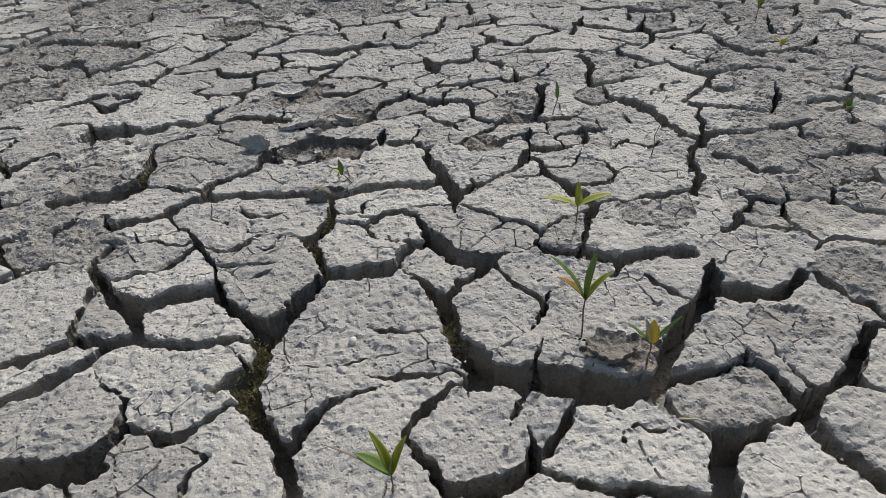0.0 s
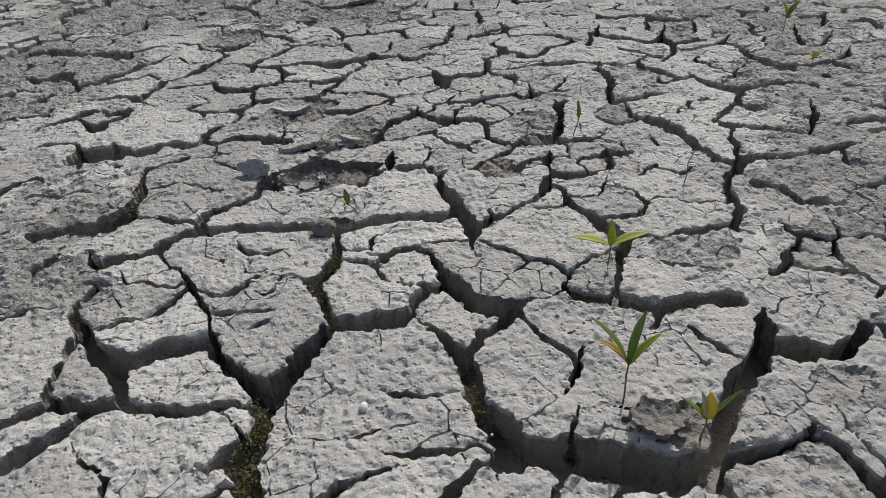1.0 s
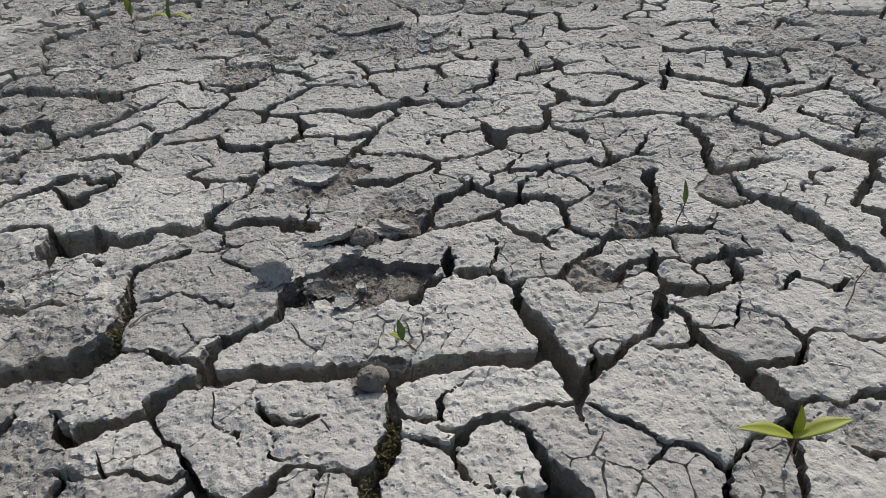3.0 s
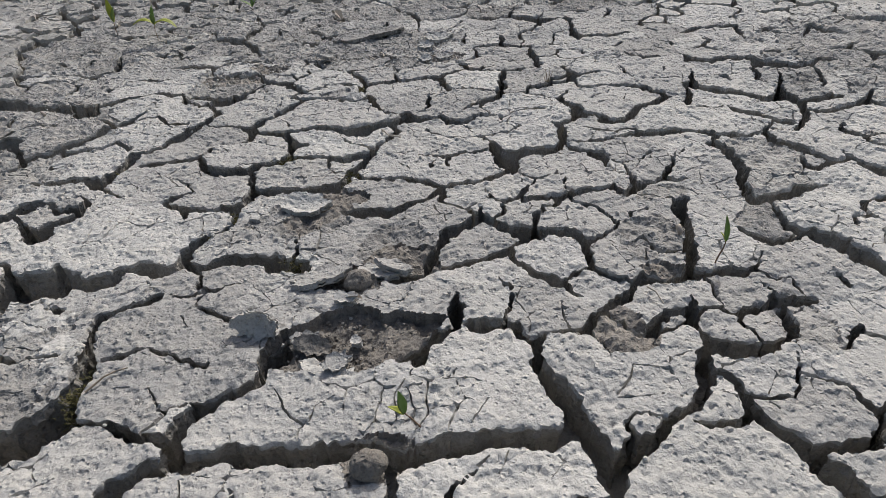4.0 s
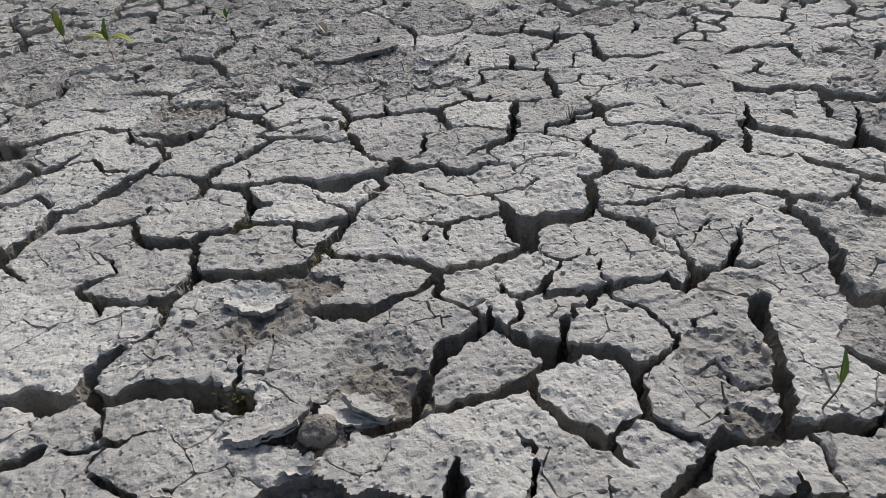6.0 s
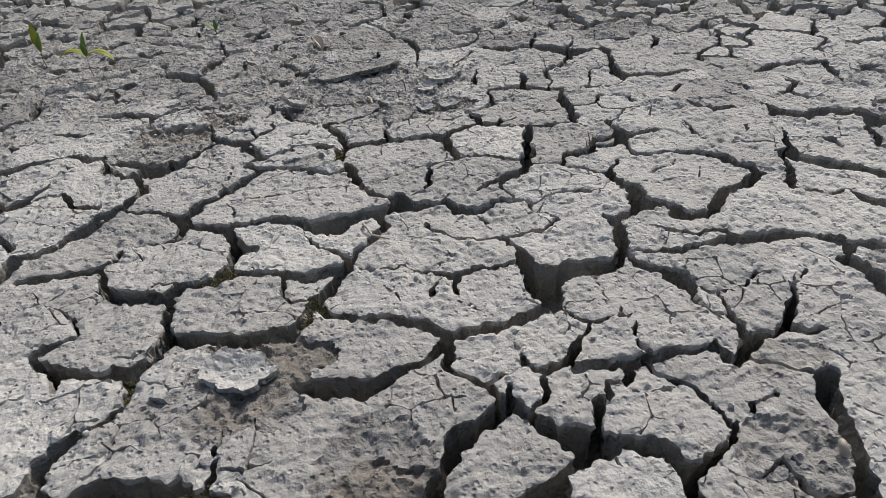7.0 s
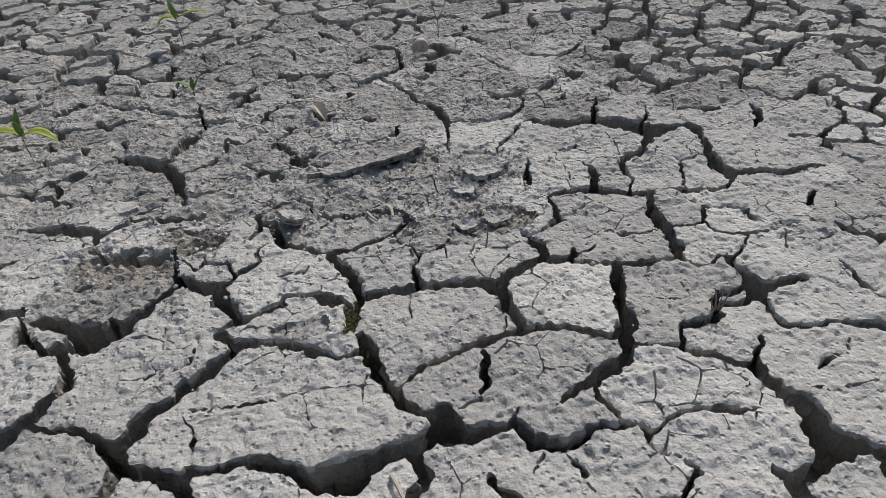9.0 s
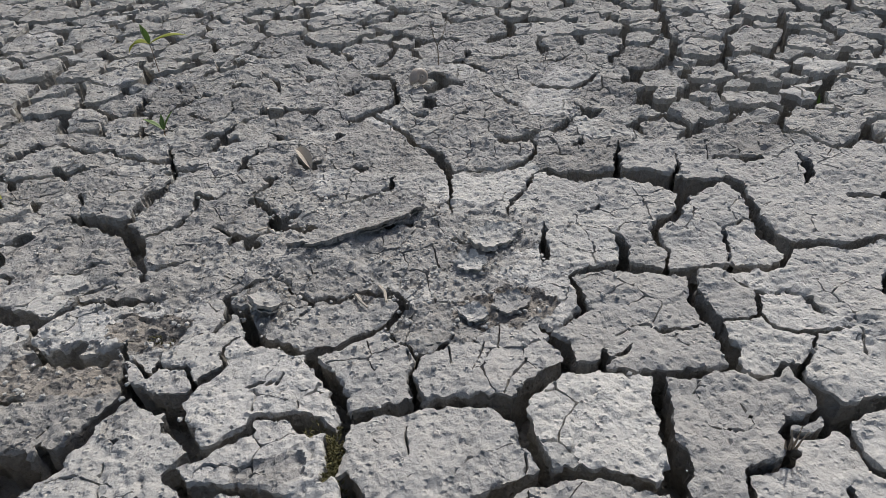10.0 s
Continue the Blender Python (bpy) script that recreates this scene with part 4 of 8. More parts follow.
crack((0.210, 0.849, 11.0), (0.227, 0.855, 11.0), (0.246, 0.855, 13.0), (0.274, 0.859, 13.0), (0.289, 0.877, 7.4), (0.288, 0.895, 8.1), (0.279, 0.920, 5.2), (0.244, 0.938, 3.1))
crack((0.293, 0.889, 5.8), (0.311, 0.901, 7.0), (0.333, 0.891, 8.0), (0.353, 0.878, 8.9), (0.384, 0.875, 11.2), (0.399, 0.867, 13.6))
crack((0.181, 0.917, 3.4), (0.226, 0.911, 3.4), (0.244, 0.938, 3.1), (0.251, 0.964, 2.9))
crack((0.235, 0.797, 13.7), (0.220, 0.762, 11.6), (0.210, 0.730, 9.8), (0.198, 0.700, 7.4), (0.188, 0.675, 8.7))
crack((0.238, 0.805, 14.7), (0.267, 0.810, 5.0), (0.280, 0.799, 6.5), (0.296, 0.801, 5.2), (0.314, 0.813, 11.0), (0.329, 0.806, 12.1), (0.358, 0.806, 11.4), (0.380, 0.810, 9.4), (0.395, 0.827, 10.0), (0.407, 0.853, 15.4), (0.410, 0.881, 14.3), (0.413, 0.904, 15.5), (0.423, 0.931, 11.1), (0.434, 0.951, 11.1))
crack((0.381, 0.807, 10.6), (0.397, 0.790, 6.4))
crack((0.224, 0.771, 2.8), (0.265, 0.754, 2.8), (0.273, 0.746, 5.8), (0.289, 0.740, 8.0), (0.302, 0.734, 6.9), (0.313, 0.724, 6.4), (0.332, 0.715, 2.8))
crack((0.191, 0.677, 15.5), (0.203, 0.675, 21.5), (0.222, 0.667, 25.3), (0.234, 0.663, 24.0), (0.262, 0.667, 21.2), (0.289, 0.672, 20.0), (0.321, 0.666, 27.8))
crack((0.234, 0.660, 17.9), (0.228, 0.643, 9.4), (0.220, 0.631, 6.5), (0.219, 0.629, 1.0))
crack((0.140, 0.704, 7.4), (0.125, 0.693, 3.6), (0.110, 0.692, 5.0), (0.094, 0.692, 8.7), (0.076, 0.684, 12.5))
crack((0.079, 0.680, 15.2), (0.071, 0.663, 13.0), (0.060, 0.650, 9.2), (0.053, 0.641, 6.1))
crack((0.078, 0.672, 4.5), (0.087, 0.651, 5.8), (0.093, 0.638, 7.3))
crack((0.172, 0.655, 1.0), (0.161, 0.649, 3.0), (0.148, 0.643, 3.1))
crack((0.122, 0.640, 1.0), (0.127, 0.635, 3.1), (0.149, 0.634, 1.9))
crack((0.149, 0.634, 1.9), (0.149, 0.634, 1.8))
crack((0.339, 0.813, 0.9), (0.328, 0.788, 1.9), (0.324, 0.768, 1.0))
crack((-0.565, 1.172, 27.3), (-0.526, 1.167, 30.0), (-0.505, 1.169, 22.6), (-0.502, 1.189, 10.4), (-0.482, 1.192, 16.9), (-0.452, 1.185, 24.0), (-0.431, 1.188, 20.8), (-0.427, 1.204, 15.9), (-0.426, 1.223, 17.3), (-0.419, 1.236, 14.4), (-0.410, 1.248, 9.4), (-0.396, 1.254, 5.8), (-0.378, 1.278, 4.9))
crack((-0.422, 1.190, 14.7), (-0.398, 1.180, 16.0), (-0.381, 1.185, 20.4), (-0.358, 1.192, 19.0), (-0.327, 1.189, 22.7), (-0.300, 1.178, 30.8), (-0.274, 1.168, 32.9), (-0.254, 1.156, 1.0))
crack((-0.398, 1.169, 3.2), (-0.389, 1.150, 5.8), (-0.386, 1.135, 4.8))
crack((-0.424, 1.131, 3.3), (-0.403, 1.125, 4.0), (-0.384, 1.128, 5.0), (-0.364, 1.129, 5.3), (-0.349, 1.136, 4.5), (-0.332, 1.143, 1.0))
crack((-0.435, 1.128, 12.8), (-0.450, 1.117, 10.4), (-0.478, 1.109, 9.8), (-0.494, 1.099, 15.3), (-0.494, 1.086, 15.0), (-0.493, 1.062, 17.8), (-0.484, 1.039, 14.7), (-0.475, 1.017, 12.1))
crack((-0.374, 1.126, 2.1), (-0.383, 1.116, 3.3), (-0.379, 1.101, 3.1), (-0.371, 1.092, 5.6), (-0.357, 1.088, 5.6), (-0.337, 1.076, 7.8), (-0.324, 1.068, 1.0))
crack((-0.268, 1.050, 1.0), (-0.274, 1.030, 25.5), (-0.280, 1.006, 16.9), (-0.283, 1.003, 15.9))
crack((-0.462, 1.026, 8.0), (-0.444, 1.029, 9.2), (-0.426, 1.035, 6.0), (-0.414, 1.037, 3.3), (-0.400, 1.027, 7.2), (-0.386, 1.022, 5.6), (-0.349, 1.008, 5.6))
crack((-0.349, 1.008, 7.7), (-0.346, 1.014, 5.5))
crack((-0.394, 1.087, 1.0), (-0.387, 1.075, 1.4), (-0.381, 1.066, 0.9))
crack((-0.287, 1.173, 5.0), (-0.281, 1.194, 5.0), (-0.281, 1.218, 4.0), (-0.282, 1.243, 1.0))
crack((-0.166, 1.131, 1.0), (-0.141, 1.135, 19.0), (-0.120, 1.135, 13.2), (-0.097, 1.147, 8.0), (-0.083, 1.149, 11.0), (-0.065, 1.155, 12.0), (-0.041, 1.159, 12.9), (-0.019, 1.168, 12.3), (-0.005, 1.180, 8.5), (0.009, 1.188, 10.5), (0.022, 1.199, 11.2))
crack((-0.115, 1.143, 4.7), (-0.105, 1.169, 14.8), (-0.093, 1.194, 13.9), (-0.079, 1.222, 16.9), (-0.059, 1.232, 13.4), (-0.041, 1.253, 12.8), (-0.041, 1.254, 12.7))
crack((-0.033, 1.253, 9.5), (-0.020, 1.236, 8.7), (-0.003, 1.219, 11.2), (0.015, 1.212, 19.2), (0.033, 1.204, 26.9), (0.045, 1.204, 13.3), (0.069, 1.196, 13.9), (0.082, 1.191, 12.2), (0.090, 1.171, 17.6), (0.088, 1.153, 12.2), (0.085, 1.121, 4.1))
crack((0.030, 1.210, 9.2), (0.036, 1.235, 11.0), (0.037, 1.248, 9.8))
crack((-0.005, 1.175, 7.4), (-0.003, 1.148, 8.9), (0.009, 1.138, 11.1), (0.017, 1.122, 14.4), (0.028, 1.114, 14.0), (0.042, 1.103, 17.0), (0.050, 1.095, 11.0), (0.054, 1.085, 4.2), (0.066, 1.074, 1.0))
crack((-0.079, 1.093, 1.0), (-0.079, 1.065, 18.8), (-0.082, 1.038, 16.2), (-0.102, 1.024, 14.0), (-0.117, 1.011, 17.9), (-0.122, 0.992, 16.2))
crack((-0.166, 0.996, 1.0), (-0.146, 0.999, 14.0), (-0.131, 1.002, 17.2))
crack((-0.066, 1.040, 17.0), (-0.047, 1.038, 18.0), (-0.029, 1.038, 11.4), (-0.018, 1.030, 14.4), (-0.013, 1.014, 11.6), (0.000, 1.006, 12.5), (-0.001, 0.990, 9.0), (-0.001, 0.983, 9.0))
crack((0.000, 1.004, 9.6), (0.013, 1.014, 8.5), (0.034, 1.016, 12.0), (0.055, 1.018, 9.8), (0.066, 1.032, 9.8), (0.077, 1.044, 14.0), (0.092, 1.057, 15.2), (0.109, 1.066, 14.4), (0.122, 1.079, 7.9), (0.130, 1.089, 7.8), (0.142, 1.095, 12.0), (0.165, 1.091, 9.7), (0.190, 1.099, 12.2))
crack((-0.026, 1.115, 1.0), (-0.021, 1.103, 3.4), (-0.013, 1.098, 3.9), (-0.012, 1.083, 3.9), (-0.018, 1.066, 4.5), (-0.025, 1.052, 4.5), (-0.028, 1.040, 4.1))
crack((0.044, 1.097, 4.7), (0.062, 1.117, 4.0), (0.085, 1.121, 4.1), (0.100, 1.111, 5.7), (0.108, 1.102, 6.7), (0.118, 1.097, 5.7), (0.131, 1.089, 9.4))
crack((0.094, 1.175, 11.1), (0.115, 1.185, 8.0), (0.130, 1.195, 5.7), (0.146, 1.218, 2.0))
crack((0.142, 1.165, 0.9), (0.161, 1.177, 4.0), (0.167, 1.167, 3.9), (0.170, 1.153, 5.7), (0.180, 1.148, 7.5), (0.202, 1.146, 2.0))
crack((0.158, 1.151, 0.7), (0.152, 1.125, 2.8), (0.151, 1.113, 2.8))
crack((0.228, 1.234, 19.2), (0.227, 1.209, 14.7), (0.223, 1.180, 14.3), (0.212, 1.145, 16.1), (0.200, 1.109, 12.3))
crack((0.194, 1.102, 14.7), (0.220, 1.107, 9.0), (0.245, 1.101, 10.9), (0.258, 1.098, 10.8), (0.275, 1.105, 6.9), (0.285, 1.119, 1.4), (0.294, 1.131, 1.0))
crack((0.207, 1.105, 3.3), (0.249, 1.115, 3.3), (0.256, 1.106, 9.2))
crack((0.273, 1.100, 4.9), (0.288, 1.084, 2.8), (0.302, 1.081, 2.0))
crack((0.279, 1.191, 1.0), (0.293, 1.177, 8.0), (0.304, 1.163, 14.1), (0.316, 1.155, 16.7), (0.336, 1.155, 12.7), (0.357, 1.163, 5.4))
crack((0.355, 1.248, 6.2), (0.354, 1.206, 6.2), (0.353, 1.185, 13.9), (0.362, 1.171, 15.6), (0.378, 1.157, 15.5))
crack((0.213, 1.106, 4.8), (0.217, 1.089, 4.8), (0.213, 1.067, 4.5), (0.212, 1.053, 4.0), (0.212, 1.041, 3.4))
crack((0.184, 1.063, 0.8), (0.182, 1.049, 3.7), (0.176, 1.037, 6.2))
crack((0.121, 1.009, 10.6), (0.149, 1.038, 10.9), (0.163, 1.034, 14.0), (0.175, 1.035, 14.6), (0.171, 1.019, 13.0), (0.175, 1.006, 8.0), (0.177, 0.994, 10.8), (0.185, 0.983, 14.7), (0.192, 0.973, 20.5), (0.206, 0.971, 18.0), (0.225, 0.973, 12.6), (0.247, 0.980, 9.8), (0.265, 0.994, 10.3), (0.272, 1.010, 13.0), (0.274, 1.026, 10.0), (0.275, 1.040, 7.5))
crack((0.174, 1.035, 7.1), (0.191, 1.040, 5.0), (0.204, 1.036, 7.0), (0.221, 1.028, 11.0), (0.244, 1.036, 10.4), (0.264, 1.044, 7.2), (0.274, 1.048, 14.0), (0.286, 1.044, 16.0), (0.310, 1.044, 12.6))
crack((0.270, 1.048, 5.4), (0.278, 1.061, 3.2), (0.275, 1.069, 3.8), (0.270, 1.082, 1.2))
crack((0.302, 1.081, 2.0), (0.304, 1.066, 5.0), (0.305, 1.053, 3.4))
crack((0.222, 1.026, 5.8), (0.218, 1.015, 3.6), (0.231, 0.975, 3.6))
crack((0.081, 1.047, 4.7), (0.107, 1.017, 4.7), (0.113, 1.010, 11.1), (0.129, 1.008, 10.0), (0.144, 1.010, 6.8), (0.165, 1.019, 4.9))
crack((0.055, 1.018, 4.4), (0.073, 0.982, 4.4), (0.071, 0.978, 1.0))
crack((0.008, 0.984, 2.0), (0.008, 0.982, 2.7))
crack((0.123, 1.105, 0.8), (0.144, 1.118, 1.6))
crack((-0.553, 1.573, 17.8), (-0.564, 1.562, 17.2), (-0.569, 1.547, 16.1), (-0.581, 1.533, 15.0), (-0.597, 1.527, 12.1))
crack((-0.409, 1.563, 14.4), (-0.407, 1.559, 14.1), (-0.410, 1.543, 11.3), (-0.429, 1.537, 6.5), (-0.454, 1.534, 9.8), (-0.473, 1.526, 10.6), (-0.475, 1.507, 11.6), (-0.478, 1.492, 17.0), (-0.498, 1.489, 14.1), (-0.516, 1.489, 13.3), (-0.538, 1.482, 13.3), (-0.572, 1.479, 12.0))
crack((-0.374, 1.560, 12.2), (-0.366, 1.555, 13.4), (-0.349, 1.548, 11.3), (-0.338, 1.530, 12.4), (-0.324, 1.510, 21.5), (-0.310, 1.511, 12.0))
crack((-0.348, 1.550, 9.6), (-0.347, 1.558, 9.4))
crack((-0.256, 1.551, 12.5), (-0.244, 1.543, 13.6), (-0.218, 1.542, 15.3), (-0.206, 1.548, 13.4))
crack((-0.329, 1.506, 16.0), (-0.332, 1.481, 17.0), (-0.333, 1.460, 20.1), (-0.339, 1.446, 14.3), (-0.359, 1.449, 12.0), (-0.382, 1.448, 7.0), (-0.403, 1.450, 2.7), (-0.415, 1.431, 2.7))
crack((-0.332, 1.460, 16.0), (-0.310, 1.462, 8.2), (-0.280, 1.458, 8.4), (-0.256, 1.453, 10.2), (-0.235, 1.449, 12.0), (-0.210, 1.457, 11.2), (-0.194, 1.459, 12.1))
crack((-0.266, 1.450, 4.9), (-0.262, 1.429, 4.1), (-0.255, 1.413, 4.2), (-0.243, 1.408, 8.0), (-0.233, 1.411, 8.0), (-0.218, 1.416, 14.6))
crack((-0.481, 1.489, 10.7), (-0.471, 1.460, 8.3), (-0.459, 1.441, 8.5), (-0.440, 1.434, 9.7), (-0.424, 1.431, 12.0), (-0.407, 1.431, 9.2), (-0.389, 1.426, 10.0), (-0.383, 1.433, 11.6), (-0.377, 1.442, 9.0))
crack((-0.383, 1.424, 9.1), (-0.376, 1.398, 10.4), (-0.371, 1.373, 13.9), (-0.368, 1.363, 12.8), (-0.343, 1.357, 19.0), (-0.311, 1.352, 15.5), (-0.285, 1.351, 16.0), (-0.262, 1.359, 12.6), (-0.242, 1.361, 9.7), (-0.230, 1.369, 12.5), (-0.227, 1.388, 14.7), (-0.221, 1.402, 17.3), (-0.216, 1.417, 16.5), (-0.208, 1.432, 15.2), (-0.196, 1.454, 17.8), (-0.191, 1.473, 12.1), (-0.201, 1.484, 8.5), (-0.221, 1.499, 5.3), (-0.241, 1.516, 4.7), (-0.251, 1.529, 1.0))
crack((-0.367, 1.360, 18.0), (-0.367, 1.345, 21.6), (-0.373, 1.328, 15.8), (-0.382, 1.313, 19.4), (-0.381, 1.295, 9.7), (-0.378, 1.278, 4.9))
crack((-0.384, 1.315, 10.9), (-0.399, 1.318, 14.0), (-0.428, 1.319, 11.2), (-0.455, 1.324, 13.6), (-0.470, 1.331, 11.5), (-0.488, 1.341, 9.7), (-0.496, 1.353, 9.0), (-0.490, 1.360, 10.5), (-0.475, 1.365, 6.0), (-0.465, 1.377, 3.5), (-0.475, 1.400, 3.3))
crack((-0.465, 1.325, 6.1), (-0.455, 1.309, 6.3), (-0.454, 1.298, 2.0))
crack((-0.546, 1.453, 1.4), (-0.524, 1.427, 1.6), (-0.502, 1.421, 1.7), (-0.475, 1.400, 3.3), (-0.469, 1.405, 1.4))
crack((-0.188, 1.478, 11.2), (-0.182, 1.498, 7.6), (-0.173, 1.508, 8.9), (-0.161, 1.533, 10.7), (-0.155, 1.544, 7.8), (-0.169, 1.570, 7.8))
crack((-0.104, 1.540, 4.2), (-0.098, 1.526, 6.7), (-0.085, 1.519, 6.3), (-0.068, 1.507, 5.9), (-0.043, 1.500, 5.1), (-0.019, 1.502, 6.9), (0.006, 1.503, 7.8), (0.035, 1.511, 4.9), (0.055, 1.530, 4.9))
crack((-0.019, 1.499, 7.4), (-0.007, 1.489, 9.4), (0.002, 1.474, 13.0), (0.009, 1.446, 21.2), (0.015, 1.417, 26.0), (0.021, 1.393, 24.1), (0.023, 1.372, 18.0))
crack((-0.188, 1.466, 3.9), (-0.164, 1.449, 5.1), (-0.141, 1.450, 5.1), (-0.131, 1.454, 3.9), (-0.117, 1.444, 4.1), (-0.095, 1.442, 4.9), (-0.079, 1.430, 7.1), (-0.067, 1.438, 7.2), (-0.055, 1.445, 7.8), (-0.038, 1.445, 5.0), (-0.012, 1.449, 2.9), (0.007, 1.453, 2.9))
crack((-0.071, 1.430, 6.1), (-0.073, 1.415, 4.0), (-0.072, 1.397, 2.0))
crack((-0.074, 1.390, 2.2), (-0.060, 1.383, 3.0), (-0.046, 1.373, 1.0))
crack((-0.083, 1.433, 3.3), (-0.095, 1.421, 3.3), (-0.100, 1.402, 3.3), (-0.103, 1.393, 1.0))
crack((-0.149, 1.417, 1.0), (-0.137, 1.405, 3.3), (-0.131, 1.391, 1.0))
crack((-0.031, 1.535, 2.3), (-0.026, 1.522, 1.7))
crack((-0.221, 1.398, 8.9), (-0.208, 1.383, 10.0), (-0.187, 1.377, 8.7), (-0.160, 1.371, 8.7), (-0.145, 1.373, 6.8), (-0.129, 1.365, 12.5), (-0.108, 1.360, 13.0), (-0.095, 1.349, 14.8), (-0.080, 1.341, 18.0), (-0.059, 1.345, 16.0), (-0.039, 1.350, 19.9), (-0.018, 1.355, 17.0), (-0.002, 1.364, 17.4), (0.015, 1.373, 17.4))
crack((-0.086, 1.339, 16.0), (-0.085, 1.314, 10.8), (-0.087, 1.296, 6.5), (-0.079, 1.289, 5.8), (-0.066, 1.280, 8.0), (-0.054, 1.270, 10.3), (-0.044, 1.258, 4.9))
crack((-0.230, 1.286, 1.0), (-0.211, 1.286, 21.0), (-0.184, 1.282, 19.9), (-0.161, 1.280, 21.3), (-0.144, 1.289, 18.9), (-0.125, 1.300, 9.7), (-0.106, 1.309, 5.8), (-0.100, 1.318, 10.4), (-0.091, 1.331, 9.8))
crack((-0.029, 1.332, 1.0), (-0.020, 1.311, 3.4), (-0.014, 1.296, 9.2), (-0.006, 1.284, 11.7), (0.009, 1.289, 13.9), (0.024, 1.298, 12.0), (0.035, 1.313, 9.8), (0.041, 1.325, 7.1), (0.051, 1.337, 4.2), (0.054, 1.350, 4.2))
crack((-0.017, 1.292, 7.1), (-0.029, 1.283, 3.9), (-0.039, 1.279, 6.1), (-0.051, 1.272, 7.6))
crack((-0.004, 1.276, 6.0), (-0.004, 1.264, 8.0), (-0.004, 1.251, 4.2), (-0.020, 1.236, 4.2))
crack((-0.034, 1.270, 4.0), (-0.032, 1.253, 4.0))
crack((0.198, 1.518, 19.9), (0.200, 1.517, 19.7), (0.224, 1.514, 13.7), (0.227, 1.516, 13.3))
crack((0.113, 1.524, 8.5), (0.118, 1.516, 10.8), (0.121, 1.501, 14.0), (0.117, 1.477, 16.0), (0.117, 1.461, 12.4), (0.103, 1.438, 18.7), (0.078, 1.433, 25.7), (0.050, 1.431, 29.5), (0.020, 1.418, 42.9))
crack((0.118, 1.458, 8.2), (0.124, 1.435, 8.9), (0.138, 1.425, 11.9), (0.151, 1.419, 16.6), (0.159, 1.406, 24.1), (0.163, 1.390, 18.2), (0.165, 1.376, 11.0), (0.166, 1.359, 8.2), (0.170, 1.348, 5.5), (0.175, 1.340, 4.2))
crack((0.119, 1.452, 3.6), (0.133, 1.458, 3.6), (0.146, 1.451, 6.3), (0.158, 1.450, 5.3), (0.173, 1.448, 11.0), (0.194, 1.454, 9.1), (0.217, 1.457, 7.3), (0.232, 1.460, 14.7), (0.249, 1.463, 14.5), (0.273, 1.465, 12.6), (0.302, 1.466, 12.0), (0.329, 1.461, 9.8), (0.350, 1.450, 17.7))
crack((0.176, 1.482, 0.0), (0.163, 1.461, 2.2))
crack((0.156, 1.497, 1.0), (0.182, 1.486, 4.5), (0.209, 1.478, 5.3), (0.238, 1.477, 10.0), (0.245, 1.462, 10.0))
crack((0.171, 1.387, 1.4), (0.188, 1.378, 4.4), (0.200, 1.381, 2.9), (0.223, 1.385, 3.4), (0.233, 1.399, 3.4), (0.244, 1.407, 2.7), (0.256, 1.403, 1.2))
crack((0.191, 1.378, 3.4), (0.193, 1.369, 4.0), (0.193, 1.352, 6.0), (0.193, 1.336, 8.0), (0.189, 1.317, 15.0), (0.192, 1.306, 20.9), (0.206, 1.317, 12.5), (0.227, 1.321, 11.7), (0.242, 1.333, 7.8), (0.256, 1.351, 8.2), (0.263, 1.369, 8.2), (0.275, 1.385, 4.1), (0.290, 1.398, 2.8), (0.297, 1.415, 2.4))
crack((0.268, 1.381, 4.0), (0.266, 1.397, 2.4))
crack((0.189, 1.302, 11.8), (0.180, 1.288, 11.6), (0.169, 1.276, 5.6))
crack((0.238, 1.323, 13.4), (0.251, 1.315, 6.6), (0.271, 1.317, 5.1))
crack((0.174, 1.351, 2.8), (0.182, 1.337, 6.0), (0.189, 1.325, 6.3))
crack((0.028, 1.286, 10.0), (0.053, 1.288, 10.2), (0.076, 1.288, 12.1), (0.100, 1.292, 10.0), (0.124, 1.296, 8.5), (0.148, 1.297, 7.0), (0.158, 1.301, 1.8))
crack((0.155, 1.298, 4.7), (0.161, 1.292, 6.3), (0.164, 1.280, 7.0))
crack((0.094, 1.291, 4.9), (0.091, 1.320, 4.9), (0.093, 1.329, 5.8), (0.097, 1.342, 1.0))
crack((0.089, 1.363, 2.0), (0.087, 1.347, 4.9), (0.097, 1.353, 0.9))
crack((0.023, 1.372, 2.9), (0.041, 1.353, 2.9), (0.066, 1.347, 6.0), (0.082, 1.350, 1.9))
crack((0.076, 1.286, 8.0), (0.071, 1.273, 9.8), (0.068, 1.263, 3.9))
crack((0.094, 1.291, 3.5), (0.094, 1.277, 3.5), (0.108, 1.265, 4.2), (0.122, 1.256, 2.8), (0.127, 1.242, 3.4), (0.126, 1.241, 3.2), (0.138, 1.207, 3.2))
crack((0.070, 1.252, 2.0), (0.090, 1.253, 2.5), (0.111, 1.258, 2.0))
crack((0.070, 1.270, 2.9), (0.052, 1.267, 2.9), (0.049, 1.257, 6.8), (0.047, 1.247, 5.2))
crack((0.146, 1.218, 2.0), (0.176, 1.238, 2.5), (0.189, 1.240, 2.5))
crack((0.180, 1.288, 5.0), (0.202, 1.276, 5.0), (0.214, 1.267, 7.2), (0.238, 1.263, 9.2))
crack((0.067, 1.429, 1.2), (0.077, 1.397, 2.2), (0.079, 1.377, 1.0))
crack((-0.831, 2.344, 1.0), (-0.807, 2.349, 30.9), (-0.796, 2.394, 13.8))
